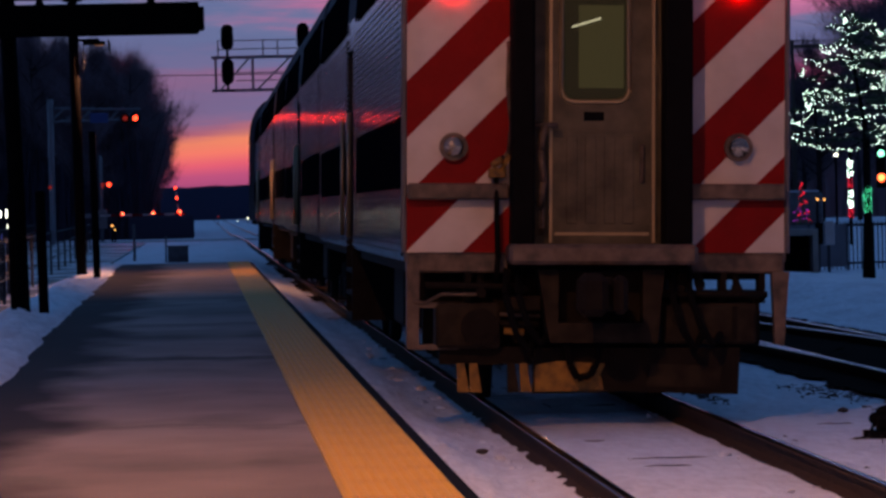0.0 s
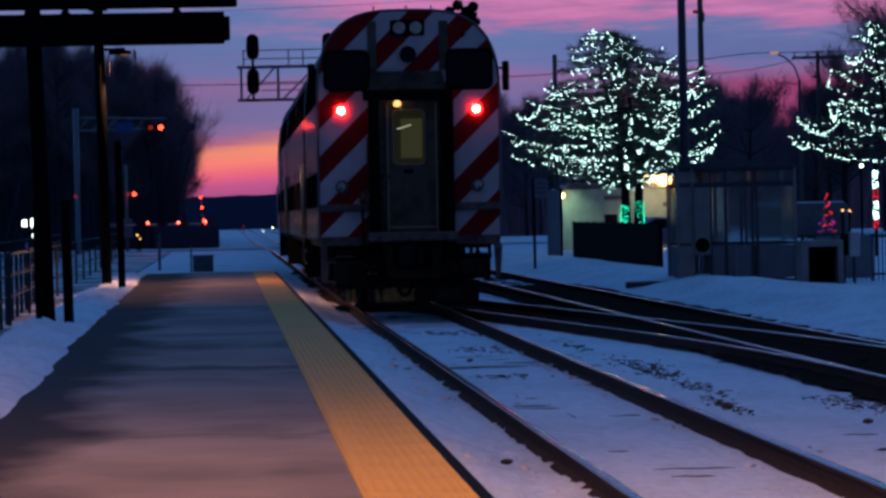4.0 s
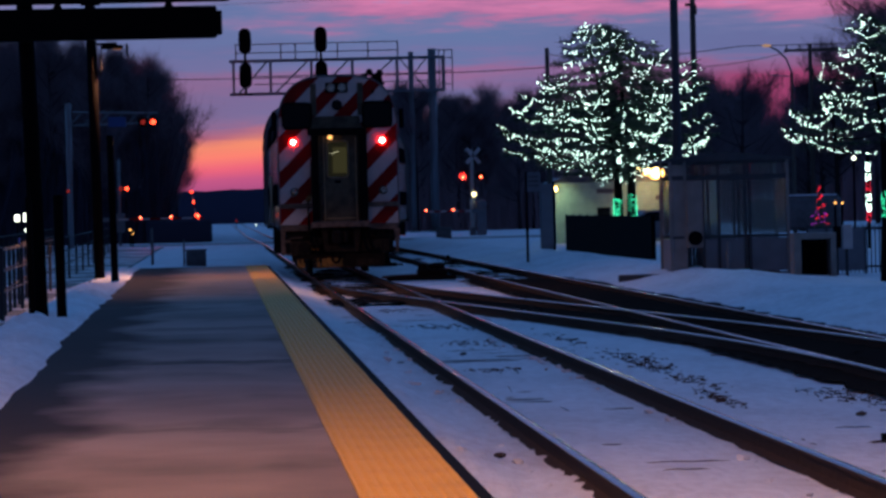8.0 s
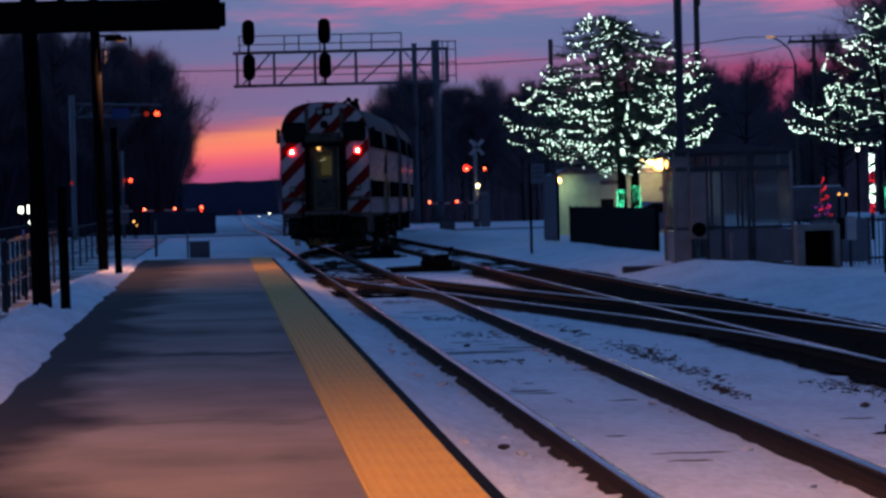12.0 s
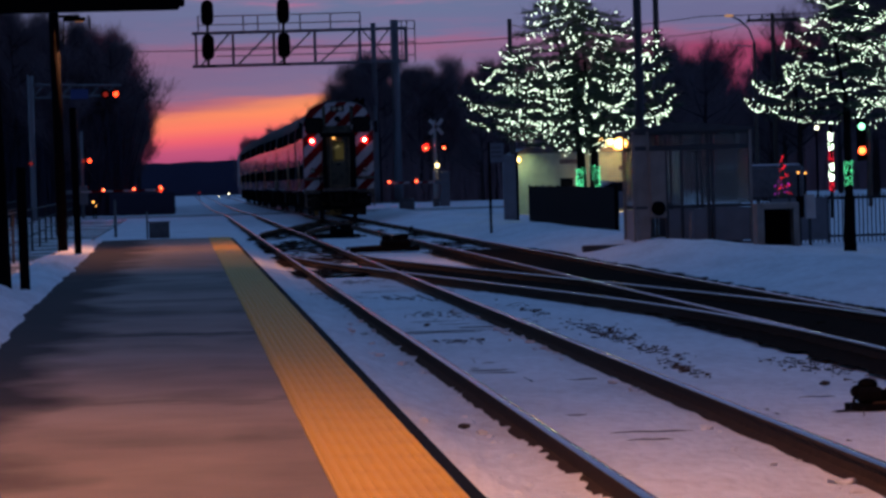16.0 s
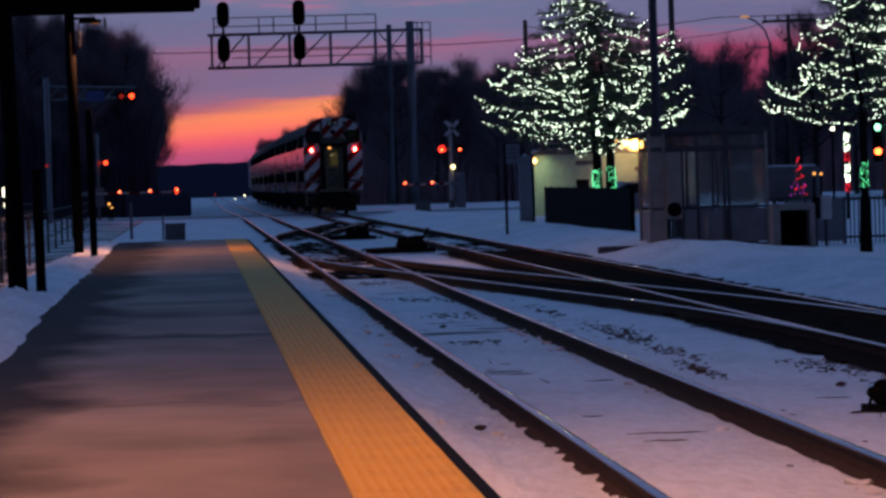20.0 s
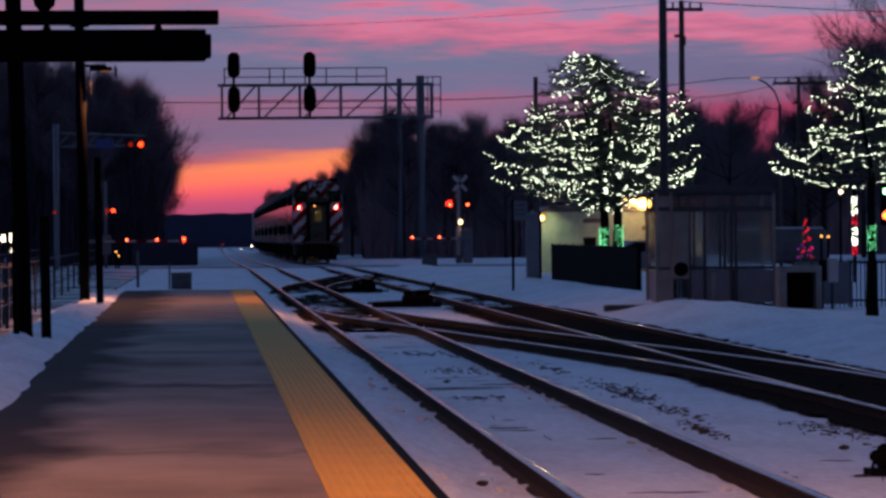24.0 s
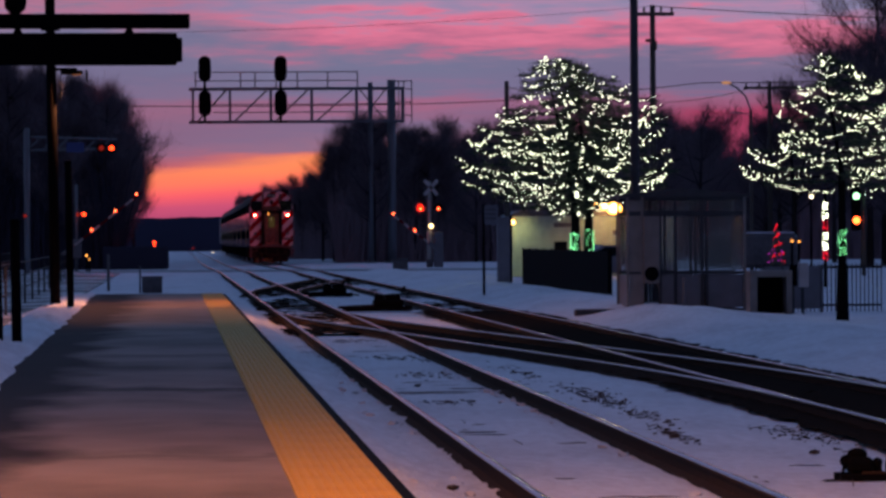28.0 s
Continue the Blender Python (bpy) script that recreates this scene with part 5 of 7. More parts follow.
# ---- level crossing ----
def crossing_mast():
    t = empty("crossing_signal", pose(15.85, 285.0, GROUND), label="level crossing mast with crossbuck and red flashing lamps", category="crossing signal")
    bm = B()
    rod(bm, (0, 0, 0), (0, 0, 5.4), 0.11, n=10)
    rod(bm, (0, 0, 0), (0, 0, 2.3), 0.17, n=10)
    part("mast", bm, PALEPOLE, t)
    for a in (-48, 48):
        bm = B()
        box(bm, -0.62, 0.62, -0.02, 0.02, -0.11, 0.11)
        bm.transform(pose(0.1, -0.1, 5.0, 0, a, 0))
        part("crossbuck_blade", bm, WHITE, t, "white crossbuck board")
    for x in (-0.56, 0.56):
        bm = B()
        rod(bm, (x, -0.18, 3.72), (x, -0.14, 3.72), 0.26, n=18)
        rod(bm, (0, 0, 3.72), (x, -0.12, 3.72), 0.03, n=6)
        h = part("flasher", bm, BLACK, t, "black round lamp board")
        bm = B()
        ball(bm, (x, -0.22, 3.66), 0.095, 2, squash=(1, 0.4, 1))
        part("lens", bm, REDLAMP, h)
        bm = B()
        ball(bm, (x, -0.28, 3.66), 0.05, 2, squash=(1, 0.4, 1))
        part("bulb", bm, REDWHITE, h)
    bm = B()
    ball(bm, (0.10, -0.2, 2.58), 0.15, 2, squash=(1, 0.5, 1))
    part("white_lamp", bm, PALELAMP, t)
    bm = B()
    box(bm, -0.2, 0.2, -0.2, 0.2, 0, 0.5, bevel=0.03)
    part("footing", bm, GREY, t)
    bm = B()
    box(bm, 0.25, 0.85, -0.25, 0.25, 0.0, 2.2, bevel=0.05)
    part("gate_machine", bm, GALV, t, "pale gate machine housing")
    return t


right_mast = crossing_mast()


def gate_arm(parent, length, m, lights, flip):
    t = new("gate_arm")
    t.parent, t.matrix_basis, t["label"] = parent, m, "striped crossing gate arm with small red lamps"
    n = 8
    for i in range(n):
        bm = B()
        a, b = sorted((flip * length * i / n, flip * length * (i + 1) / n))
        box(bm, a, b, -0.03, 0.03, -0.05, 0.05)
        part("stripe", bm, RED if i % 2 else WHITE, t)
    for x in lights:
        bm = B()
        ball(bm, (flip * x, -0.06, 0.09), 0.08, 2)
        part("lamp", bm, REDLAMP, t, "small red gate lamp")
        bm = B()
        ball(bm, (flip * x, -0.14, 0.09), 0.045, 2)
        part("bulb", bm, REDWHITE, t)
    bm = B()
    a, b = sorted((0, -flip * 0.9))
    box(bm, a, b, -0.06, 0.06, -0.12, 0.12, bevel=0.02)
    part("counterweight", bm, GALV, t)
    return t




def cantilever():
    t = empty("cantilever_signal", pose(-8.3, 254.0, GROUND), label="cantilever level crossing signal with truss arm and red lamps", category="crossing signal")
    bm = B()
    rod(bm, (0, 0, 0), (0, 0, 8.1), 0.16, n=12)
    part("mast", bm, GALV, t)
    for z in (6.85, 7.6):
        bm = B()
        rod(bm, (0, 0, z), (5.0, 0, 7.15 + (z - 7.2) * 0.7), 0.055, n=8)
        part("chord", bm, GALV, t)
    for i in range(6):
        bm = B()
        rod(bm, (0.8 * i + 0.1, 0, 6.9), (0.8 * i + 0.7, 0, 7.5), 0.04, n=6)
        part("brace", bm, GALV, t)
    bm = B()
    box(bm, 2.2, 3.2, -0.12, -0.07, 6.72, 7.28, bevel=0.02)
    part("blue_board", bm, material("blue_sign", (0.03, 0.07, 0.22), 0.6), t, "small blue sign board")
    for x, lit in ((4.72, True), (4.15, False)):
        bm = B()
        rod(bm, (x, -0.16, 6.95), (x, -0.12, 6.95), 0.27, n=18)
        h = part("flasher", bm, BLACK, t)
        bm = B()
        ball(bm, (x, -0.2, 6.95), 0.15, 2, squash=(1, 0.4, 1))
        part("lens", bm, REDLAMP if lit else REDDIM, h)
    bm = B()
    ball(bm, (-0.1, -0.2, 3.2), 0.10, 2)
    part("low_lamp", bm, REDDIM, t)


cantilever()


def left_gate_post():
    t = empty("gate_post", pose(-5.75, 262.0, GROUND), label="pale crossing gate post with red lamps", category="crossing signal")
    bm = B()
    rod(bm, (0, 0, 0), (0, 0, 5.0), 0.09, n=10)
    box(bm, -0.3, 0.3, -0.2, 0.2, 0.8, 1.9, bevel=0.03)
    part("mast", bm, GALV, t)
    for x, mm in ((0.45, REDLAMP), (0.1, REDDIM)):
        bm = B()
        ball(bm, (x, -0.2, 3.32), 0.12, 2)
        part("lens", bm, mm, t)
    return t


left_post = left_gate_post()
GATES = [(gate_arm(right_mast, 3.1, pose(-0.1, -0.4, 1.55), (1.15, 2.85), -1), (-0.1, -0.4, 1.55), 1),
         (gate_arm(left_post, 4.9, pose(-0.1, -0.3, 1.55), (1.3, 3.05, 4.6), 1), (-0.1, -0.3, 1.55), -1)]
road = B()
box(road, -60, 90, 255, 268, GROUND + 0.01, GROUND + 0.035)
tagged(put(road, "road", material("snowy_road", (0.42, 0.40, 0.42), 0.8, grain=0.8, scale=1.2, dark=(0.10, 0.10, 0.11), bump=0.01, stretch=(0.15, 1, 1))), "snow-streaked road crossing the tracks", "road", kind="structure")


# ---- trees ----
def bare_tree(seed, height, width, twigs):
    """A bare tree: trunk, upswept limbs and a haze of thin twigs filling an uneven crown."""
    r = random.Random(seed)
    t = empty("bare_tree", label="bare winter tree, a dark silhouette against the dusk", category="tree", group="bare trees along the line")
    wood, tv, tf = B(), [], []
    top = Vector((r.gauss(0, 0.3), r.gauss(0, 0.3), height * 0.9))
    rod(wood, (0, 0, -0.2), (0, 0, height * 0.35), height * 0.017, height * 0.012, n=8, caps=False)
    rod(wood, (0, 0, height * 0.35), top, height * 0.012, 0.02, n=6, caps=False)
    for k in range(26):
        u = r.uniform(0.22, 0.85)
        a = r.uniform(0, 6.283)
        root = Vector((0, 0, height * u)).lerp(top, max(0, u - 0.35))
        root.z = height * u
        reach = width * (1.0 - 0.75 * abs(u - 0.42) / 0.58) * r.uniform(0.55, 1.1)
        tip = root + Vector((math.cos(a) * reach, math.sin(a) * reach, reach * r.uniform(0.5, 1.1)))
        mid = root.lerp(tip, 0.5) + Vector((0, 0, -0.08 * reach))
        rod(wood, root, mid, height * 0.0045, height * 0.0028, n=5, caps=False)
        rod(wood, mid, tip, height * 0.0028, 0.008, n=4, caps=False)
        d0 = (tip - root).normalized()
        for _ in range(twigs // 26):
            s = root.lerp(tip, r.uniform(0.2, 1.0) ** 0.8)
            d = (d0 * 0.6 + Vector((r.gauss(0, 0.6), r.gauss(0, 0.6), r.gauss(0.35, 0.5)))).normalized()
            length = r.uniform(0.4, 1.5)
            s = s + Vector((r.gauss(0, 0.25), r.gauss(0, 0.25), r.gauss(0, 0.25)))
            w = Vector((r.uniform(-1, 1), r.uniform(-1, 1), r.uniform(-0.3, 0.3))).normalized() * r.uniform(0.008, 0.017)
            q = len(tv)
            tv.extend([tuple(s - w), tuple(s + w), tuple(s + d * length)])
            tf.append((q, q + 1, q + 2))
    part("trunk", wood, BARK, t)
    raw("crown", tv, tf, TWIG, t)
    return t


TREES = [bare_tree(11 + i, h, w, 7800) for i, (h, w) in enumerate(((12.0, 3.6), (10.5, 3.8), (13.0, 3.4), (9.5, 3.4)))]
rnd = random.Random(5)
spots = []
for i in range(44):                                  # left wood behind the crossing
    y = rnd.uniform(285, 400)
    x = rnd.uniform(-16.5, -4.2)
    spots.append((x * y / 300.0, y, (1.0 + 0.022 * min(-x - 4.2, 9.0)) * rnd.uniform(0.88, 1.10) * y / 320))
spots += [(-4.6, 296.0, 1.0), (-5.6, 305.0, 1.08), (-7.2, 292.0, 1.05), (-3.7, 318.0, 0.82), (-3.1, 330.0, 0.62)]
for i in range(30):                                  # trees added out of view to the left, for the car sides to reflect
    spots.append((rnd.uniform(-70, -18), rnd.uniform(150, 330), rnd.uniform(0.9, 1.1)))
for i in range(130):                                 # right wood, running far along the line
    y = rnd.uniform(345, 480)
    spots.append((rnd.uniform(13.4, 64) * y / 380.0, y, rnd.uniform(0.88, 1.12) * y / 400))
for i in range(9):                                  # a taller stand beyond the street
    y = rnd.uniform(380, 430)
    spots.append((rnd.uniform(39.5, 46.5) * y / 400, y, rnd.uniform(1.0, 1.22)))
spots += [(12.9, 372.0, 0.80), (13.6, 380.0, 0.86), (12.4, 386.0, 0.66), (14.4, 376.0, 0.9), (15.4, 384.0, 0.92)]
for i in range(70):
    y = rnd.uniform(420, 800)
    spots.append((rnd.uniform(11.0, 18.0) - 0.0025 * (y - 420), y, rnd.uniform(0.58, 0.78)))
for i in range(22):                                  # taller trees at the right behind the street
    y = rnd.uniform(255, 310)
    spots.append((rnd.uniform(27.0, 46) * y / 270, y, rnd.uniform(0.7, 0.9)))
spots += [(40.2, 262.0, 1.45), (41.6, 265.0, 1.62), (42.9, 260.0, 1.6), (44.6, 266.0, 1.75), (39.2, 258.0, 1.25)]
# a thin place in the wood beyond the street
spots = [(x, y, s * 0.6 if 0.119 < x / y < 0.130 else s) for x, y, s in spots]
for i, (x, y, s) in enumerate(spots):
    src = TREES[i % 4]
    m = pose(x, y, GROUND, 0, 0, rnd.uniform(0, 360))
    o = src if i < 4 else copy_thing(src, m)
    o.matrix_basis = m @ Matrix.Diagonal((s, s, s, 1))


def scrub(name, x0, x1, y0, y1, h, count, seed, label, slant=0.0, mat=BUSH):
    """Undergrowth: a thicket of thin upright stems with side shoots."""
    r = random.Random(seed)
    v, f = [], []
    for i in range(count):
        y = r.uniform(y0, y1)
        x = r.uniform(x0, x1) * (1 + slant * (y - y0) / y0)
        hh = h * r.uniform(0.25, 1.0) * (0.8 + 0.4 * noise.noise(Vector((x * 0.2, y * 0.05, seed))))
        w = r.uniform(0.03, 0.09)
        dx, dy = r.gauss(0, 0.14) * hh, r.gauss(0, 0.14) * hh
        k = len(v)
        v.extend([(x - w, y, GROUND), (x + w, y, GROUND), (x + dx, y + dy, GROUND + hh)])
        f.append((k, k + 1, k + 2))
        for _ in range(2):
            u = r.uniform(0.3, 0.9)
            p = Vector((x + dx * u, y + dy * u, GROUND + hh * u))
            e = p + Vector((r.gauss(0, 0.5), r.gauss(0, 0.5), r.uniform(0.2, 1.0)))
            k = len(v)
            v.extend([tuple(p), (p.x + 0.05, p.y, p.z + 0.03), tuple(e)])
            f.append((k, k + 1, k + 2))
    tagged(raw(name, v, f, mat), label, "undergrowth", kind="stuff")


scrub("undergrowth", -26, -3.6, 285, 340, 11.5, 26000, 1, "dense dark leafless undergrowth under the bare trees", 1.0)
scrub("undergrowth", 12.2, 75, 350, 420, 9.0, 34000, 2, "dense dark leafless undergrowth beyond the crossing", 1.0, PALE_SCRUB)
scrub("undergrowth", 9.6, 18, 420, 780, 5.2, 12000, 3, "dark leafless undergrowth along the line", 0.0, PALE_SCRUB)

# far ridge
rv, rf = [], []
for i in range(241):
    x = -300 + i * 2.5
    top = GROUND + 5.9 + 0.9 * noise.noise(Vector((x * 0.02, 0, 0))) + 0.5 * noise.noise(Vector((x * 0.25, 3, 0)))
    rv += [(x, 800, GROUND - 0.5), (x, 800, top), (x, 830, top + 0.2), (x, 840, GROUND - 0.5)]
for i in range(240):
    for j in range(3):
        a = i * 4 + j
        rf.append((a, a + 4, a + 5, a + 1))
tagged(raw("backdrop", rv, rf, RIDGE), "distant dark wooded ridge on the horizon", "ridge", kind="structure")


# ---- trees with strings of lights ----
def lit_tree(m, crown, depth, tops, seed, limbs, gap, bulb_r, label, trunk_r, stems, trunk_lights, loops):
    """A broad tree whose drooping, upturned limbs carry strings of small lamps. crown: rows of height, left and right reach."""
    r = random.Random(seed)
    t = empty("lit_tree", m, label=label, category="lit tree", group="trees with light strings")
    bm = B()
    tv, tf = [], []
    sep = trunk_r * 2.9
    low, high = crown[0][0], crown[-1][0]

    def spread_at(h):
        for (h0, l0, r0), (h1, l1, r1) in zip(crown, crown[1:]):
            if h <= h1:
                u = min(max((h - h0) / (h1 - h0), 0.0), 1.0)
                return l0 + (l1 - l0) * u, r0 + (r1 - r0) * u
        return crown[-1][1:]

    for s in range(stems):
        off = (s - (stems - 1) / 2) * sep
        rod(bm, (off * 0.8, 0, 0), (off, 0, low + 0.3), trunk_r * 1.15, trunk_r * 0.85, n=12)
        rod(bm, (off * 0.8, 0, -0.05), (off * 0.9, 0, 1.15), trunk_r * 1.6, trunk_r * 1.25, n=12)
        tx, th = tops[min(s, len(tops) - 1)]
        rod(bm, (off, 0, low + 0.3), (tx, 0, th), trunk_r * 0.5, 0.015, n=8)
    groups, rings = [], {}
    for k in range(limbs):
        u = (k + r.uniform(0.1, 0.9)) / limbs
        h = low + (high - low) * u * 0.97
        left, right = spread_at(h)
        mid = (left + right) / 2
        a = k * 2.39996 + r.uniform(-0.3, 0.3)
        c, sn = math.cos(a), math.sin(a)
        full = r.uniform(0.92, 1.09)
        half = (right - left) / 2
        end = Vector((mid + c * half * full, sn * min(half, depth) * full, h))
        reach = max(0.15, half * full)
        root = Vector((mid * 0.55 * u, 0, h + reach * (0.02 + 0.34 * max(0.0, u - 0.45))))
        dip, kink, wave = r.uniform(0.02, 0.12), r.uniform(0.04, 0.12), r.uniform(0.012, 0.04)
        curve = []
        for q in range(11):
            w = q / 10
            p = root.lerp(end, w)
            p.z += reach * (-dip * math.sin(min(w / 0.85, 1.0) * 3.14) + wave * math.sin(w * 9 + a) + kink * max(0.0, w - 0.80) / 0.20)
            p.y += reach * 0.05 * math.sin(w * 5 + a)
            curve.append(p)
        for p, q in zip(curve, curve[1:]):
            rod(bm, p, q, trunk_r * 0.12, trunk_r * 0.09, n=4, caps=False)
        pts = []
        for i, (p, q) in enumerate(zip(curve[2:], curve[3:])):
            steps = max(1, int((q - p).length / gap))
            keep = 0.6 if i < 2 else (0.8 if i < 4 else 0.95)
            pts += [p.lerp(q, w / steps) for w in range(steps) if r.random() < keep]
        if r.random() < 0.35:
            # the string runs back along the limb, a little lower
            pts += [p + Vector((r.gauss(0, 0.4), 0, -r.uniform(0.6, 1.4))) * gap for p in pts[len(pts) // 3::2]]
        groups.append([p + Vector((r.gauss(0, 0.15), r.gauss(0, 0.25), r.gauss(0.02, 0.30))) * gap for p in pts])
        rings.setdefault(int(u * 6), []).append((a % 6.2832, curve[-1]))
        for _ in range(int(90 + 430 * reach / depth)):
            p = root.lerp(end, r.uniform(0.05, 0.97))
            d = Vector((r.gauss(0, 1), r.gauss(0, 1), r.gauss(0.1, 0.6))).normalized() * r.uniform(0.04, 0.13) * depth
            sd = Vector((r.uniform(-1, 1), r.uniform(-1, 1), r.uniform(-1, 1))).normalized() * 0.004 * depth
            q = len(tv)
            tv.extend([tuple(p - sd), tuple(p + sd), tuple(p + d)])
            tf.append((q, q + 1, q + 2))
    for ring in rings.values():
        ring = [p for _, p in sorted(ring, key=lambda e: e[0])]
        for p, q in zip(ring, ring[1:] + ring[:1]):
            if r.random() < loops:
                d = (q - p).length
                steps = max(2, int(d / gap))
                line = []
                for w in range(1, steps):
                    c = p.lerp(q, w / steps)
                    c.z -= 0.16 * d * 4 * (w / steps) * (1 - w / steps)
                    line.append(c + Vector((r.gauss(0, 0.2), r.gauss(0, 0.2), r.gauss(0, 0.2))) * gap)
                groups.append(line)
    for tx, th in tops:
        groups.append([Vector((tx + r.gauss(0, 0.03), r.gauss(0, 0.03), th - 0.09 * (high - low) * w / 9)) for w in range(10)])
    part("trunk", bm, EDGE, t)
    raw("crown", tv, tf, NEEDLE, t, "dark fine-twigged crown")
    ico = [Vector(p).normalized() for p in ((0, 0, 1), (0.9, 0, 0.45), (0.28, 0.85, 0.45), (-0.72, 0.53, 0.45), (-0.72, -0.53, 0.45), (0.28, -0.85, 0.45), (0, 0, -1))]
    itri = [(0, 1, 2), (0, 2, 3), (0, 3, 4), (0, 4, 5), (0, 5, 1), (6, 2, 1), (6, 3, 2), (6, 4, 3), (6, 5, 4), (6, 1, 5)]

    def lamps(points, size, mat, name, text=""):
        v, f = [], []
        for p in points:
            q = len(v)
            s = size * r.uniform(0.6, 1.3)
            v.extend([tuple(p + d * s) for d in ico])
            f.extend([(a + q, b + q, c + q) for a, b, c in itri])
        ob = raw(name, v, f, mat, t, text)
        ob["kind"] = "stuff"
    for g in groups:
        if g:
            lamps(g, bulb_r, FAIRY, "light_string")
    for s in range(stems):
        off = (s - (stems - 1) / 2) * sep
        up = 0.06 * s
        pts = []
        for k in range(150):
            a = r.uniform(0, 6.283)
            pts.append(Vector((off + math.cos(a) * trunk_r * 0.98, math.sin(a) * trunk_r * 0.98, up + r.uniform(*trunk_lights))))
        lamps(pts, bulb_r * 0.62, FAIRYGREEN, "trunk_light_string", "green lamps wound round the trunk")
    return t


lit_tree(pose(13.40, 150.0, GROUND), [(2.50, -0.9, 0.2), (2.75, -2.2, 0.7), (3.10, -3.4, 1.6), (3.45, -4.15, 3.0), (4.05, -4.2, 3.1), (4.45, -3.5, 2.8), (5.15, -3.75, 2.8), (5.70, -3.35, 2.85),
          (6.10, -2.6, 2.65), (6.45, -2.4, 2.2), (6.80, -2.25, 1.5), (7.10, -2.1, 0.6), (7.35, -1.7, 0.1), (7.70, -1.3, -0.9)],
         3.4, [(-1.2, 7.72), (-0.2, 7.32)], 3, 94, 0.122, 0.0285, "broad tree hung with white light strings, green lamps on trunk", 0.16, 2, (1.2, 1.95), 0.12)
lit_tree(pose(13.24, 90.0, GROUND), [(2.70, -1.5, 1.3), (3.00, -1.95, 1.9), (3.60, -1.85, 1.9), (3.90, -1.35, 1.5), (4.40, -1.15, 1.2), (4.75, -1.0, 0.9), (5.05, -0.8, 0.5), (5.36, -0.45, -0.3)],
         1.75, [(-0.39, 5.36)], 8, 34, 0.082, 0.0148, "smaller tree hung with looping strings of white lights", 0.085, 1, (1.35, 1.85), 0.8)


# ---- along the right: shelter, fence, poles, buildings ----
def shelter():
    t = empty("shelter", pose(9.64, 100.0, GROUND), label="grey metal and glass waiting shelter with snow at its foot", category="shelter")
    W, D, H = 2.95, 2.2, 2.62
    for x in (0.30, 0.62, 1.02, 1.36, 1.95, 2.05, 2.90):
        for y in (0.0, D):
            bm = B()
            box(bm, x - 0.03, x + 0.03, y - 0.04, y + 0.04, 0, H)
            part("post", bm, STEELPOLE if 0.9 < x < 2.5 else SHELTERGREY, t)
    for y in (0.0, D):
        for z, h in ((0.12, 0.04), (0.95, 0.03), (2.26, 0.05), (H - 0.03, 0.03)):
            bm = B()
            box(bm, 0.27, W, y - 0.035, y + 0.035, z - h, z + h)
            part("rail", bm, STEELPOLE, t)
    bm = B()
    prism(bm, [(0.12, H), (W + 0.06, H), (W + 0.06, H + 0.05), (W * 0.52, H + 0.20), (0.12, H + 0.05)], -0.2, D + 0.2)
    part("roof", bm, STEELPOLE, t, "low pitched grey roof")
    for x0, x1 in ((0.66, 0.98), (1.06, 1.32), (1.40, 1.91), (2.09, 2.86)):
        for y in (0.0, D):
            if x0 == 0.66 and y == 0.0:
                continue
            for z0, z1, mm in ((0.18, 0.90, PANEL), (1.0, 2.20, PANE), (2.32, 2.56, PANE)):
                bm = B()
                box(bm, x0, x1, y - 0.01, y + 0.01, z0, z1)
                part("pane", bm, mm, t)
    for x in (0.33, 2.87):
        for z0, z1, mm in ((0.18, 0.90, PANEL), (1.0, 2.20, PANE)):
            bm = B()
            box(bm, x - 0.01, x + 0.01, 0.05, D - 0.05, z0, z1)
            part("pane", bm, mm, t)
    bm = B()
    box(bm, 0.34, 0.60, -0.03, 0.03, 0.1, 2.55)
    part("side_panel", bm, SHELTERGREY, t)
    bm = B()
    box(bm, 0.64, 1.00, -0.10, -0.035, 0.72, 2.2, bevel=0.015)
    pn = part("ticket_panel", bm, SHELTERGREY, t, "grey information panel")
    bm = B()
    rod(bm, (0.82, -0.13, 0.93), (0.82, -0.10, 0.93), 0.16, n=24)
    part("round_opening", bm, EDGE, pn, "round black opening")
    bm = B()
    box(bm, 1.2, 2.7, 1.5, 1.9, 0.42, 0.48)
    part("bench", bm, GREY, t)
    bm = B()
    box(bm, -0.9, 0.6, -0.35, 0.0, 0.0, 0.16, bevel=0.03)
    part("plinth", bm, ASPHALT, t, "dark concrete plinth")
    bm = B()
    rod(bm, (1.50, -0.5, 0.0), (1.50, -0.5, 0.85), 0.05, n=10)
    part("bollard", bm, GALV, t)


PANE = material("smoked_pane", (0.86, 0.88, 0.84), 0.06, spec=0.3, grain=0.2, scale=2, dark=(0.6, 0.6, 0.58))
PANE.node_tree.nodes["Principled BSDF"].inputs["Transmission Weight"].default_value = 0.95
PANE.node_tree.nodes["Principled BSDF"].inputs["IOR"].default_value = 1.12
shelter()


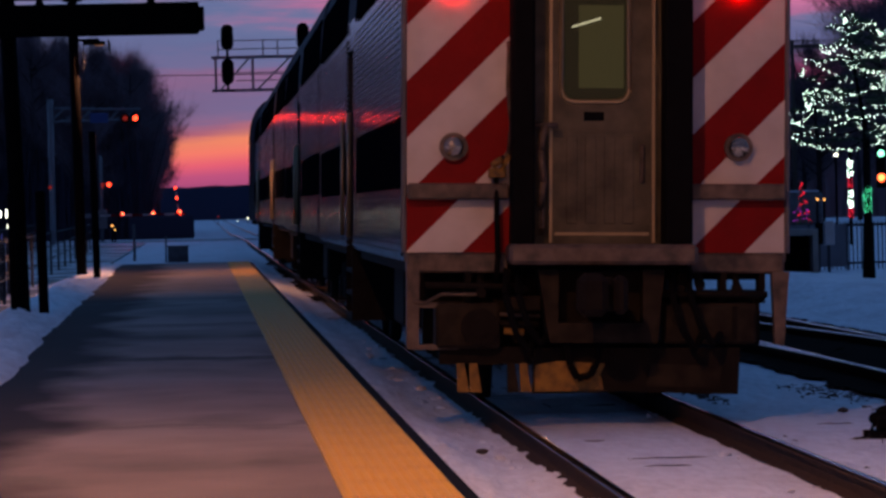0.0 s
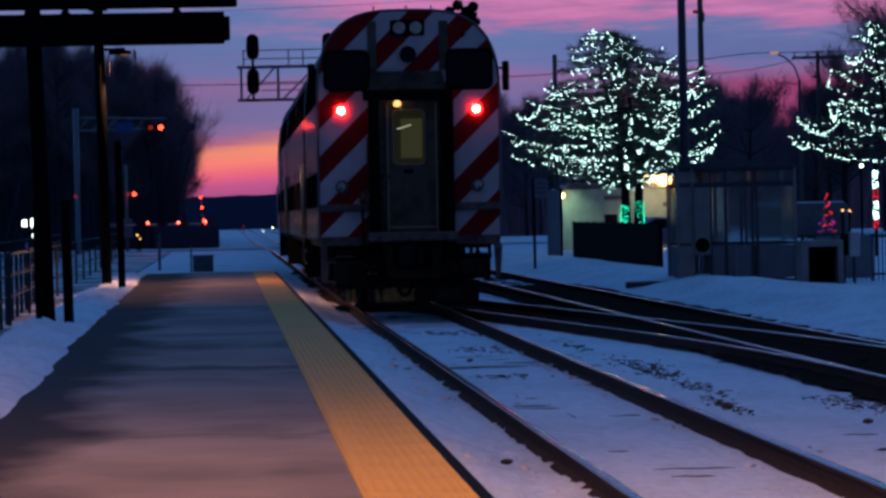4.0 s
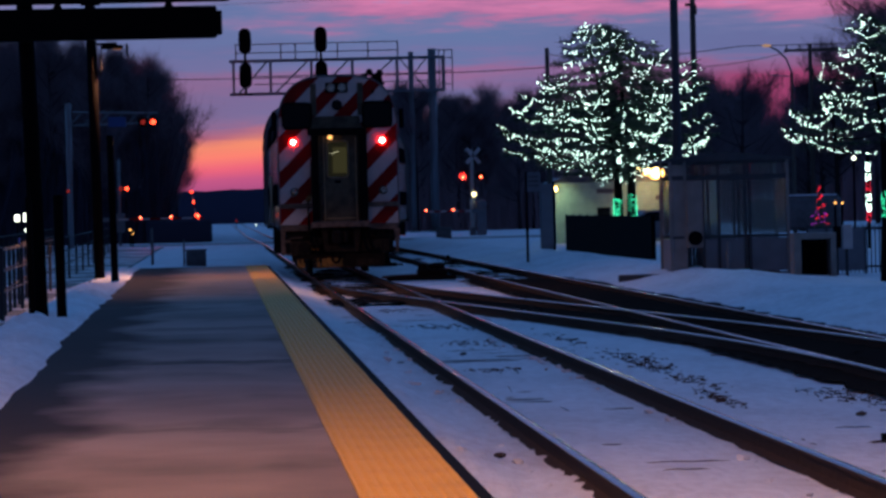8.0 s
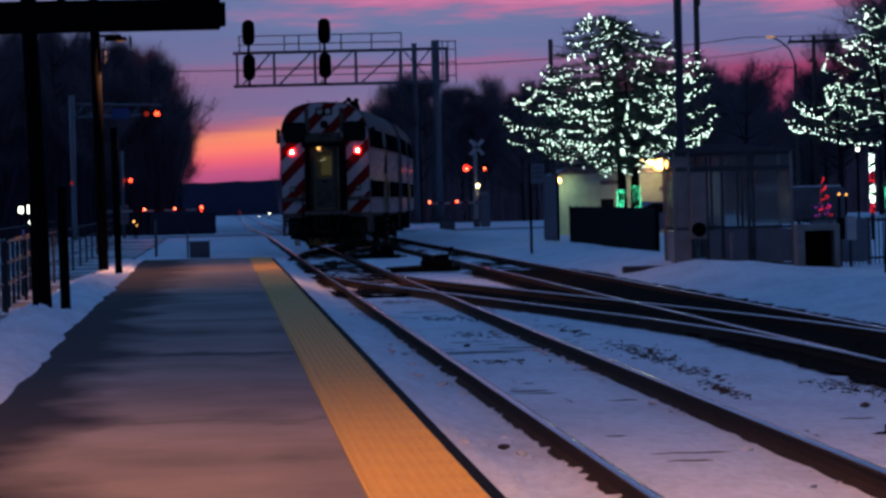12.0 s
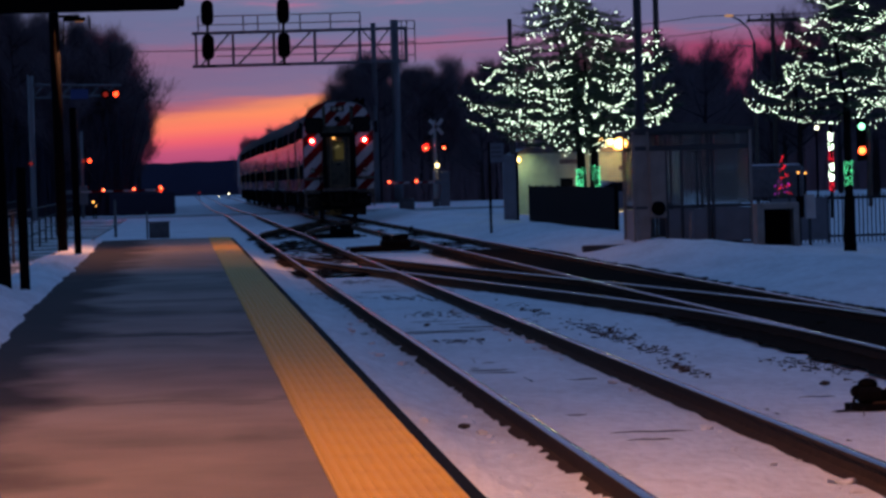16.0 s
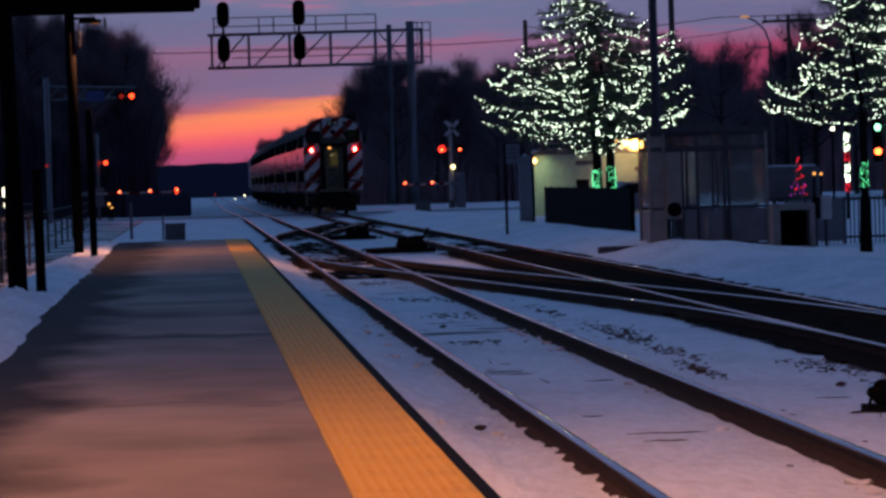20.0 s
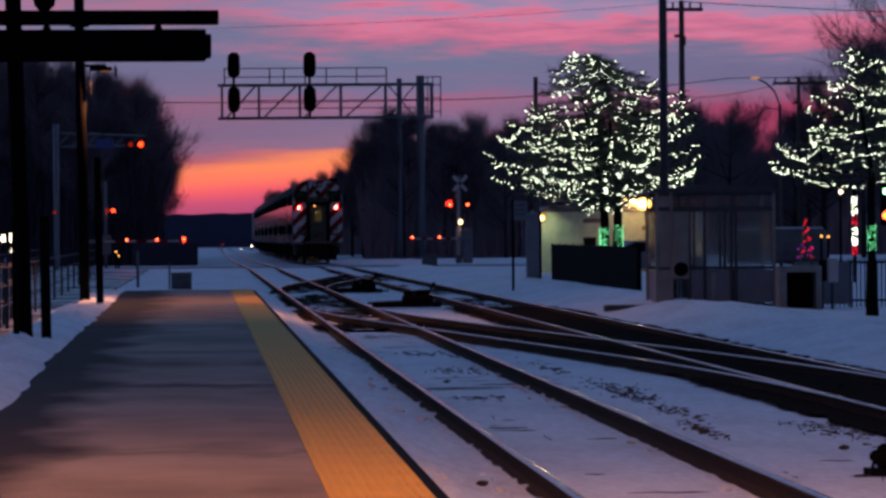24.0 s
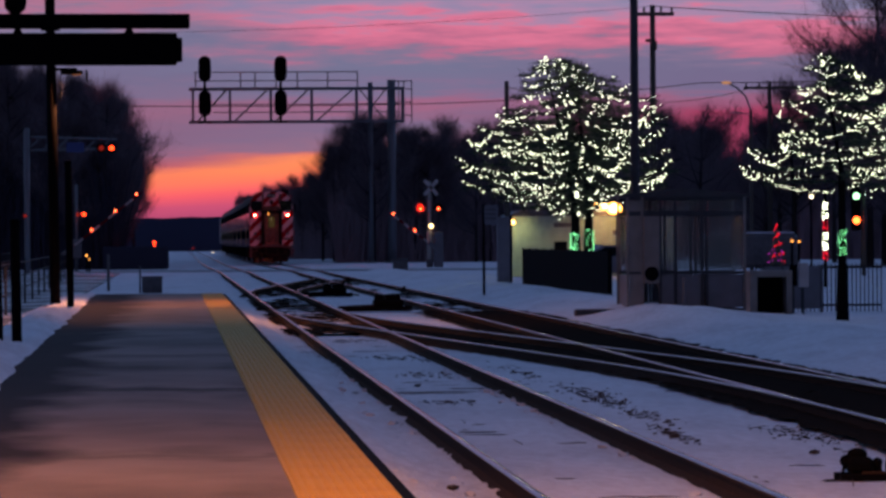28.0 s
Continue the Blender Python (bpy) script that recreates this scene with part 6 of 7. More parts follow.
def fence_panel():
    t = empty("screen_fence", label="low black screen fence on the snow below the lit tree", category="fence")
    a, b = Vector((12.5, 164.0, GROUND + 0.05)), Vector((11.55, 121.0, GROUND + 0.05))
    n = 10
    for i in range(n):
        p, q = a.lerp(b, i / n), a.lerp(b, (i + 1) / n)
        bm = B()
        d = (q - p).normalized()
        s = Vector((-d.y, d.x, 0)) * 0.03
        vs = [bm.verts.new(c) for c in (p - s, q - s, q + s, p + s)]
        top = [bm.verts.new(Vector(c) + Vector((0, 0, 1.32))) for c in (p - s, q - s, q + s, p + s)]
        bm.faces.new(vs[::-1])
        bm.faces.new(top)
        for k in range(4):
            bm.faces.new((vs[k], vs[(k + 1) % 4], top[(k + 1) % 4], top[k]))
        part("panel", bm, BLACK, t)
    for i in range(n + 1):
        p = a.lerp(b, i / n)
        bm = B()
        rod(bm, p, p + Vector((0, 0, 1.36)), 0.028 if i < n else 0.06, n=8)
        part("post", bm, BLACK, t)


fence_panel()


def tall_pole():
    t = empty("light_pole", pose(10.72, 106.0, GROUND), label="tall dark steel pole behind the shelter", category="pole")
    bm = B()
    rod(bm, (0, 0, 0), (0, 0, 9.0), 0.11, 0.09, n=14)
    part("shaft", bm, STEELPOLE, t)
    bm = B()
    rod(bm, (0, 0, 0), (0, 0, 0.12), 0.2, n=14)
    part("base_plate", bm, BLACK, t)


tall_pole()


def utility_pole(x, y, h, arm, r=0.16):
    t = empty("utility_pole", pose(x, y, GROUND), label="wooden utility pole with a crossarm and insulators", category="utility pole", group="utility poles")
    bm = B()
    rod(bm, (0, 0, 0), (0, 0, h), r, r * 0.7, n=10)
    part("pole", bm, WOOD, t)
    bm = B()
    box(bm, -arm, arm, -0.06, 0.06, h - 0.45, h - 0.3)
    a = part("crossarm", bm, WOOD, t)
    for dx in (-arm * 0.9, -arm * 0.4, arm * 0.4, arm * 0.9):
        bm = B()
        rod(bm, (dx, 0, h - 0.3), (dx, 0, h - 0.08), 0.05, n=6)
        part("insulator", bm, GREY, a)
    if arm > 0.5:
        bm = B()
        box(bm, -0.30, 0.12, -0.05, 0.05, h - 1.55, h - 1.42)
        rod(bm, (0.10, -0.12, h - 1.9), (0.10, -0.12, h - 1.5), 0.07, n=8)
        part("side_bracket", bm, WOOD, t)
    return t


utility_pole(20.0, 190.0, 11.5, 0.9)
utility_pole(34.1, 260.0, 10.7, 1.5)
utility_pole(13.55, 186.0, 8.2, 0.01, 0.13)


def wire(points, r=0.02):
    """A sagging wire through the points, as one bevelled curve."""
    cu = bpy.data.curves.new("overhead_wire", "CURVE")
    cu.dimensions, cu.bevel_depth, cu.bevel_resolution = "3D", r, 1
    pts = []
    for a, b in zip(points, points[1:]):
        a, b = Vector(a), Vector(b)
        for k in range(12):
            u = k / 12
            p = a.lerp(b, u)
            p.z -= 4 * u * (1 - u) * 0.012 * (b - a).length
            pts.append(p)
    pts.append(Vector(points[-1]))
    sp = cu.splines.new("POLY")
    sp.points.add(len(pts) - 1)
    for q, p in zip(sp.points, pts):
        q.co = (*p, 1)
    cu.materials.append(CABLE)
    ob = new("overhead_wire", cu)
    tagged(ob, "thin dark overhead wire against the sky", "wire", "overhead wires")


wire([(-60, 380, 15.2), (21, 380, 12.75), (44, 380, 14.4), (100, 380, 17)], 0.04)
wire([(20.0, 190, 11.1), (60, 205, 11.3)], 0.02)
wire([(-20, 150, 8.6), (20.0, 190, 11.1)], 0.008)
wire([(13.55, 186, 7.6), (34.1, 260, 10.3), (80, 280, 11)], 0.02)


def street_lamp():
    t = empty("street_lamp", pose(29.2, 230.0, GROUND), label="street lamp on a tall pale pole with curved arm", category="street lamp")
    bm = B()
    rod(bm, (0, 0, 0), (0, 0, 8.2), 0.11, 0.08, n=10)
    part("pole", bm, WOOD, t)
    bm = B()
    tube(bm, [(0, 0, 8.2), (-0.25, 0, 8.9), (-0.7, 0, 9.35), (-1.1, 0, 9.55)], 0.05)
    tube(bm, [(0, 0, 8.0), (-1.1, 0, 8.1)], 0.03)
    part("arm", bm, GALV, t)
    bm = B()
    ball(bm, (-1.25, 0, 9.6), 0.14, 2, squash=(1.8, 1, 0.6))
    part("head", bm, glow("pale_lamp", (1.0, 0.55, 0.30), 0.4), t)


street_lamp()


def small_building():
    t = empty("depot_building", pose(15.3, 207.0, GROUND), label="low pale painted building with outside lamps", category="building")
    bm = B()
    box(bm, 0.0, 7.5, 0.0, 5.0, 0.0, 2.75)
    part("wall", bm, PAINT_GREEN, t)
    bm = B()
    prism(bm, [(-0.25, 2.75), (7.75, 2.75), (7.4, 3.0), (0.3, 3.0)], -0.3, 5.3)
    part("roof", bm, GREY, t, "flat grey roof edge")
    # outer globes are oversized, building the halo round each lamp into the shape
    for x, z, mm, rr in ((-0.08, 2.49, FLOOD, 0.17), (4.62, 3.10, FLOOD, 0.34), (4.16, 3.20, FLOOD, 0.22), (3.80, 3.26, FLOOD, 0.12)):
        bm = B()
        ball(bm, (x, -0.45, z), rr, 2, squash=(1.1, 0.6, 0.85))
        w = part("wall_lamp", bm, mm, t, "glowing outside lamp")
        bm = B()
        ball(bm, (x, -0.45 - 0.5 * rr, z), rr * 0.7, 2, squash=(1.1, 0.6, 0.85))
        part("lamp_core", bm, WARM, w)
    for x0, x1, z0, z1 in ((1.9, 2.9, 2.25, 2.45), (4.6, 5.3, 1.9, 2.1)):
        bm = B()
        box(bm, x0, x1, -0.04, 0.0, z0, z1)
        part("vent", bm, GREY, t)
    bm = B()
    box(bm, 1.9, 2.5, -0.03, 0.0, 0.95, 1.6)
    part("window", bm, GLASS, t)
    bm = B()
    box(bm, 3.3, 3.4, -0.035, 0.0, 0.3, 2.2)
    part("downpipe", bm, GREY, t)


small_building()


def parked_car(x, y, turn):
    t = empty("parked_car", pose(x, y, GROUND, 0, 0, turn), label="snow-dusted parked car beyond the fence", category="car")
    bm = B()
    prof = [(-2.1, 0.3), (2.1, 0.3), (2.15, 0.75), (1.3, 0.92), (0.7, 1.42), (-0.9, 1.45), (-1.7, 0.95), (-2.15, 0.85)]
    prism(bm, prof, -0.85, 0.85)
    part("body", bm, PANEL, t)
    for wx in (-1.3, 1.3):
        bm = B()
        rod(bm, (wx, -0.9, 0.32), (wx, 0.9, 0.32), 0.32, n=16)
        part("wheel", bm, EDGE, t)
    bm = B()
    prism(bm, [(0.62, 1.0), (0.75, 1.36), (-0.85, 1.38), (-1.5, 1.0)], -0.87, 0.87)
    part("window", bm, GLASS, t)


parked_car(18.2, 186.0, 8)


def station_sign():
    t = empty("signpost", pose(9.0, 133.2, GROUND), label="tall narrow sign on a dark post at the track side", category="sign")
    bm = B()
    rod(bm, (0, 0, 0), (0, 0, 2.75), 0.04, n=8)
    part("post", bm, BLACK, t)
    bm = B()
    box(bm, -0.02, 0.42, -0.03, 0.03, 2.15, 2.72, bevel=0.01)
    b = part("board", bm, PANEL, t)
    bm = B()
    for k in range(3):
        box(bm, 0.05, 0.36, -0.036, -0.031, 2.30 + 0.13 * k, 2.36 + 0.13 * k)
    part("writing", bm, GREY, b)


station_sign()


def cabinet():
    t = empty("signal_cabinet", pose(12.15, 168.0, GROUND), label="tall blue-grey signal cabinet standing in snow", category="cabinet")
    bm = B()
    box(bm, -0.30, 0.22, -0.25, 0.25, 0.12, 2.55, bevel=0.02)
    part("case", bm, PANEL, t)
    bm = B()
    box(bm, 0.16, 0.24, -0.27, 0.2, 0.0, 2.6)
    part("hinge_post", bm, BLACK, t)
    bm = B()
    box(bm, -0.26, 0.15, -0.265, -0.25, 0.25, 2.45)
    part("door", bm, PANEL, t)
    bm = B()
    box(bm, -0.3, 0.22, -0.25, 0.25, 0.0, 0.12)
    part("foot", bm, GREY, t)


cabinet()


def ground_cabinet(x, y, w, h, name="trackside_cabinet", label="squat dark trackside cabinet in the snow"):
    t = empty(name, pose(x, y, GROUND), label=label, category="cabinet")
    bm = B()
    box(bm, -w / 2, w / 2, -0.3, 0.3, 0, h, bevel=0.04)
    part("case", bm, GREY, t)
    bm = B()
    box(bm, -w / 2 - 0.05, w / 2 + 0.05, -0.35, 0.35, h, h + 0.06, bevel=0.02)
    part("lid", bm, GREY, t)


ground_cabinet(11.2, 228.0, 0.75, 0.72)


def bin_housing():
    t = empty("bin_housing", pose(12.82, 98.0, GROUND), label="grey framed housing with a dark open front", category="housing")
    bm = B()
    for x0, x1, z0, z1 in ((-0.46, -0.30, 0, 1.0), (0.34, 0.46, 0, 1.0), (-0.30, 0.34, 0.86, 1.0), (-0.30, 0.34, 0, 0.08)):
        box(bm, x0, x1, -0.3, 0.4, z0, z1, bevel=0.01)
    part("frame", bm, SHELTERGREY, t)
    bm = B()
    box(bm, -0.30, 0.34, 0.3, 0.36, 0.08, 0.86)
    part("back", bm, BLACK, t)


bin_housing()


def meter_box():
    t = empty("meter_box", pose(13.98, 101.0, GROUND), label="white meter box on a post with a dark panel beside it", category="meter box")
    bm = B()
    box(bm, -0.11, 0.11, -0.08, 0.08, 0.60, 1.14, bevel=0.015)
    part("case", bm, WHITE, t)
    bm = B()
    box(bm, -0.31, -0.14, -0.06, 0.06, 0.63, 1.10, bevel=0.01)
    part("dark_panel", bm, EDGE, t)
    bm = B()
    rod(bm, (0.0, 0.05, 0.0), (0.0, 0.05, 0.62), 0.03, n=8)
    rod(bm, (-0.22, 0.05, 0.0), (-0.22, 0.05, 0.65), 0.03, n=8)
    part("post", bm, STEELPOLE, t)


meter_box()


def glazed_screen():
    t = empty("screen_wall", pose(13.35, 103.0, GROUND), label="low grey screen wall of panels in front of the fence", category="screen wall")
    for k in range(3):
        bm = B()
        box(bm, 0.44 * k, 0.44 * k + 0.42, -0.02, 0.02, 0.08, 1.05)
        part("panel", bm, PANEL, t)
    for k in range(4):
        bm = B()
        box(bm, 0.44 * k - 0.03, 0.44 * k + 0.01, -0.03, 0.03, 0.0, 1.08)
        part("post", bm, STEELPOLE, t)


glazed_screen()


def picket_fence(x0, x1, y, z1, n, label):
    t = empty("picket_fence", pose(0, y, GROUND), label=label, category="fence", group="picket fences")
    for z in (0.15, z1 - 0.08):
        bm = B()
        box(bm, x0, x1, -0.025, 0.025, z - 0.025, z + 0.025)
        part("rail", bm, FENCE, t)
    bm = B()
    box(bm, -0.012, 0.012, -0.012, 0.012, 0.0, z1)
    first = part("picket", bm, FENCE, t)
    first.matrix_basis = pose(x0, 0, 0)
    for i in range(1, n + 1):
        share("picket", first, t, pose(x0 + (x1 - x0) * i / n, 0, 0))


picket_fence(13.3, 16.2, 104.0, 1.1, 30, "dark metal picket fence beside the shelter")


def glowing_tree():
    t = empty("small_lit_tree", pose(27.0, 204.0, GROUND), label="small cone tree wound with red and pink lights", category="lit tree")
    r = random.Random(4)
    for mm, turn, count in ((FAIRYRED, 0.0, 58), (FAIRYPINK, 2.2, 26)):
        bm = B()
        for k in range(count):
            u = k / count
            z = 0.62 + 1.72 * u if mm is FAIRYRED else 0.60 + 0.75 * u
            w = 0.40 * ((2.50 - z) / 1.9) * (0.75 + 0.35 * math.sin(z * 14))
            a = turn + u * 26 + r.uniform(-0.3, 0.3)
            ball(bm, (math.cos(a) * w, math.sin(a) * w, z), r.uniform(0.028, 0.045), 1)
        part("light_string", bm, mm, t)["kind"] = "stuff"
    bm = B()
    rod(bm, (0, 0, 0), (0, 0, 2.35), 0.30, 0.02, n=10)
    part("cone", bm, NEEDLE, t)


glowing_tree()


def wrapped_pole(x, y, z0, z1):
    t = empty("wrapped_pole", pose(x, y, GROUND), label="lamp pole wound with red and white lights", category="pole")
    bm = B()
    rod(bm, (0, 0, 0), (0, 0, z1 + 0.2), 0.06, n=8)
    part("pole", bm, BLACK, t)
    r = random.Random(2)
    steps = 6
    for k in range(steps):
        a, b = z0 + (z1 - z0) * k / steps, z0 + (z1 - z0) * (k + 0.8) / steps
        bm = B()
        for _ in range(22):
            an = r.uniform(0, 6.28)
            ball(bm, (math.cos(an) * 0.065, math.sin(an) * 0.065, r.uniform(a, b)), 0.03, 1)
        part("light_string", bm, FAIRYRED if k in (0, 3) else FAIRY, t)["kind"] = "stuff"


wrapped_pole(22.22, 155.0, 0.93, 3.0)


def traffic_light():
    t = empty("traffic_light", pose(30.04, 200.0, GROUND), label="traffic light showing red over the street", category="traffic light")
    bm = B()
    rod(bm, (0.35, 0, 0), (0.35, 0, 4.6), 0.10, n=10)
    part("pole", bm, WOOD, t)
    bm = B()
    box(bm, -0.2, 0.2, -0.15, 0.15, 2.0, 3.9, bevel=0.04)
    h = part("housing", bm, BLACK, t)
    for z, mm, rr in ((2.45, glow("signal_red", (1.0, 0.10, 0.03), 10.0), 0.17), (3.52, GREENLAMP, 0.15)):
        bm = B()
        ball(bm, (0, -0.2, z), rr, 2, squash=(1, 0.5, 1))
        part("lens", bm, mm, h)


traffic_light()


def far_light(x, y, z, r, mm, label):
    t = empty("distant_lamp", pose(x, y, GROUND), label=label, category="lamp", group="distant lamps")
    bm = B()
    rod(bm, (0, 0, 0), (0, 0, z), 0.05, n=6)
    part("pole", bm, BLACK, t)
    bm = B()
    ball(bm, (0, -0.1, z + r), r, 2)
    part("globe", bm, mm, t)


far_light(28.05, 200.0, 3.42, 0.09, COOL, "white lamp glowing on a pole by the street")
far_light(26.5, 195.0, 1.50, 0.06, AMBER, "small warm lamp at a house")
far_light(26.8, 195.0, 1.48, 0.055, AMBER, "small warm lamp at a house")
far_light(5.6, 560.0, 0.55, 0.10, COOL, "white lamp far down the line")
far_light(4.4, 560.0, 0.25, 0.06, COOL, "white lamp far down the line")
far_light(2.0, 560.0, 0.75, 0.12, REDDIM, "faint red lamp far down the line")


def shed_front():
    t = empty("parked_van", pose(26.8, 212.0, GROUND), label="dark van with snowy roof behind the fence", category="van")
    bm = B()
    box(bm, -2.2, 2.2, -0.9, 0.9, 0.3, 1.9, bevel=0.15)
    part("body", bm, GREY, t)
    bm = B()
    box(bm, -2.0, 2.0, -0.8, 0.8, 1.9, 1.98, bevel=0.03)
    part("snow_cover", bm, SNOW, t)


shed_front()


# ---- switch machines and stands between the rails ----
def switch_stand(x, y, turn=0, s=1.0):
    t = empty("switch_machine", pose(x, y, GROUND - 0.05, 0, 0, turn), label="dark switch machine with rods beside the rails", category="switch machine", group="switch machines")
    bm = B()
    box(bm, -1.15 * s, 0.55 * s, -0.16, 0.16, 0.0, 0.12)
    box(bm, -1.15 * s, 0.55 * s, -0.62, -0.36, 0.0, 0.12)
    part("bearer", bm, EDGE, t, "dark timber bearers")
    bm = B()
    box(bm, -0.38 * s, 0.36 * s, -0.50 * s, 0.50 * s, 0.10, 0.30 * s, bevel=0.05)
    part("case", bm, EDGE, t)
    bm = B()
    box(bm, -0.10 * s, 0.30 * s, -0.30 * s, 0.25 * s, 0.29 * s, 0.42 * s, bevel=0.05)
    ball(bm, (-0.24 * s, -0.1, 0.33 * s), 0.13 * s, 2, squash=(1, 1, 0.7))
    part("motor_cover", bm, EDGE, t)
    bm = B()
    rod(bm, (0.28 * s, 0.1, 0.36), (0.40 * s, 0.1, 0.56), 0.025, n=8)
    ball(bm, (0.40 * s, 0.1, 0.57), 0.05, 2)
    part("hand_lever", bm, EDGE, t)
    for d in (-0.2, 0.2):
        bm = B()
        rod(bm, (-0.35 * s, d, 0.14), (-1.25 * s, d, 0.10), 0.03, n=6)
        part("throw_rod", bm, STEEL, t)
    bm = B()
    tube(bm, [(0.3 * s, 0.3, 0.12), (0.6 * s, 0.5, 0.05), (0.8 * s, 1.1, 0.03), (0.7 * s, 1.8, 0.03)], 0.03)
    part("cable", bm, CABLE, t)
    return t


switch_stand(5.25, 113.0)
switch_stand(4.95, 143.0)


def switch_lever():
    t = empty("switch_lever", pose(4.95, 33.3, BED), label="dark hand switch stand in the snow between the tracks", category="switch stand")
    bm = B()
    box(bm, -0.10, 0.62, -0.20, -0.08, -0.02, 0.05)
    box(bm, -0.10, 0.62, 0.06, 0.18, -0.02, 0.05)
    part("base", bm, EDGE, t)
    bm = B()
    box(bm, -0.03, 0.16, -0.13, 0.13, 0.05, 0.17, bevel=0.03)
    ball(bm, (-0.03, -0.02, 0.14), 0.055, 2, squash=(1.0, 1, 0.9))
    ball(bm, (0.05, 0, 0.19), 0.06, 2, squash=(1.3, 1, 0.8))
    part("gear_case", bm, EDGE, t)
    bm = B()
    rod(bm, (0.20, 0, 0.04), (0.20, 0, 0.12), 0.035, n=10)
    ball(bm, (0.20, 0, 0.125), 0.04, 2)
    part("spindle", bm, EDGE, t)
    bm = B()
    box(bm, 0.27, 0.50, -0.12, 0.12, 0.04, 0.16, bevel=0.03)
    ball(bm, (0.36, 0, 0.17), 0.07, 2, squash=(1.4, 1, 0.7))
    part("weight", bm, EDGE, t)
    bm = B()
    tube(bm, [(-0.06, -0.10, 0.11), (-0.085, -0.15, 0.05), (-0.075, -0.18, 0.0)], 0.012)
    tube(bm, [(-0.075, -0.18, 0.005), (-0.16, -0.2, 0.005), (-0.22, -0.2, 0.0)], 0.014)
    part("chain", bm, EDGE, t)
    bm = B()
    tube(bm, [(0.06, -0.16, 0.055), (0.40, -0.18, 0.06), (0.75, -0.18, 0.05)], 0.014)
    part("lever", bm, STEEL, t)


switch_lever()
r = random.Random(9)
bm = B()
for i in range(9):
    x, y = r.uniform(2.6, 5.6), r.uniform(24, 75)
    if min(abs(x - 2.34), abs(x - 3.84)) < 0.2:
        continue
    a = r.uniform(0, 6.28)
    d = Vector((math.cos(a), math.sin(a), 0)) * r.uniform(0.03, 0.12)
    p = Vector((x, y, BED + 0.03))
    rod(bm, p - d, p + d + Vector((0, 0, 0.05)), 0.005, 0.002, n=4)
for cx, cy, cn, sx, sy in ((4.55, 59.5, 50, 0.10, 2.5), (4.70, 52.3, 90, 0.14, 1.6), (4.68, 49.3, 70, 0.12, 1.4), (4.66, 45.0, 60, 0.10, 1.4), (4.48, 41.6, 50, 0.08, 0.8), (4.46, 40.0, 30, 0.07, 0.6), (5.75, 40.0, 90, 0.22, 1.3), (5.5, 41.0, 50, 0.15, 0.9), (3.3, 68.0, 60, 0.3, 1.2), (3.3, 59.5, 50, 0.25, 1.0), (2.95, 49.5, 40, 0.25, 0.5), (3.1, 80.0, 50, 0.25, 1.0)):
    for i in range(cn):
        p = Vector((r.gauss(cx, sx) if i % 3 else cx + sx * math.sin(i * 0.7), r.gauss(cy, sy * 0.8), BED + 0.02))
        a = r.uniform(0, 6.28)
        d = Vector((math.cos(a), 0.4 * math.sin(a), 0)) * r.uniform(0.02, 0.10)
        rod(bm, p, p + d + Vector((0, 0, r.uniform(-0.006, 0.010))), r.uniform(0.005, 0.014), 0.003, n=3, caps=False)
ob = put(bm, "dead_stalks", TIE)
tagged(ob, "dead weed stalks poking through the snow", "weeds", kind="stuff")



def splinter(x0, x1, y, z=0.0):
    t = empty("wood_splinter", pose((x0 + x1) / 2, y, BED + 0.045), label="dark splinter of wood lying on the snow", category="splinter", group="splinters on the snow")
    bm = B()
    w = (x1 - x0) / 2
    prism(bm, [(-w, -0.004), (-w * 0.4, -0.001), (w * 0.1, -0.006), (w, -0.003), (w * 0.6, 0.004), (w * 0.1, 0.001), (-w * 0.3, 0.006), (-w * 0.8, 0.001)], -0.015, 0.02)
    part("body", bm, TIE, t)


splinter(2.83, 3.40, 30.6)
splinter(2.86, 3.17, 29.7)
splinter(4.66, 4.95, 34.6)
splinter(4.60, 4.78, 32.4)


def stone(x, y, s):
    t = empty("ballast_stone", pose(x, y, BED + 0.03), label="dark stone showing through the snow", category="stone", group="stones in the snow")
    bm = B()
    ball(bm, (0, 0, 0), s, 1, squash=(1.3, 1.0, 0.6))
    for v in bm.verts:
        v.co *= random.uniform(0.8, 1.15)
    part("body", bm, TIE, t)


for x, y, s in ((1.95, 32.3, 0.040), (5.2, 37.0, 0.04), (5.6, 35.2, 0.03), (2.9, 55.0, 0.04)):
    stone(x, y, s)


# ---- left side beyond the platform ----
def rail_fence(y0, y1, x0, x1, n, label):
    t = empty("wire_fence", label=label, category="fence")
    for i in range(n + 1):
        u = i / n
        x, y = x0 + (x1 - x0) * u, y0 + (y1 - y0) * u
        bm = B()
        rod(bm, (x, y, GROUND), (x, y, GROUND + 1.25), 0.035, n=6)
        part("post", bm, FENCE, t)
    for z in (0.5, 0.85, 1.2):
        bm = B()
        rod(bm, (x0, y0, GROUND + z), (x1, y1, GROUND + z), 0.02, n=5)
        part("rail", bm, FENCE, t)


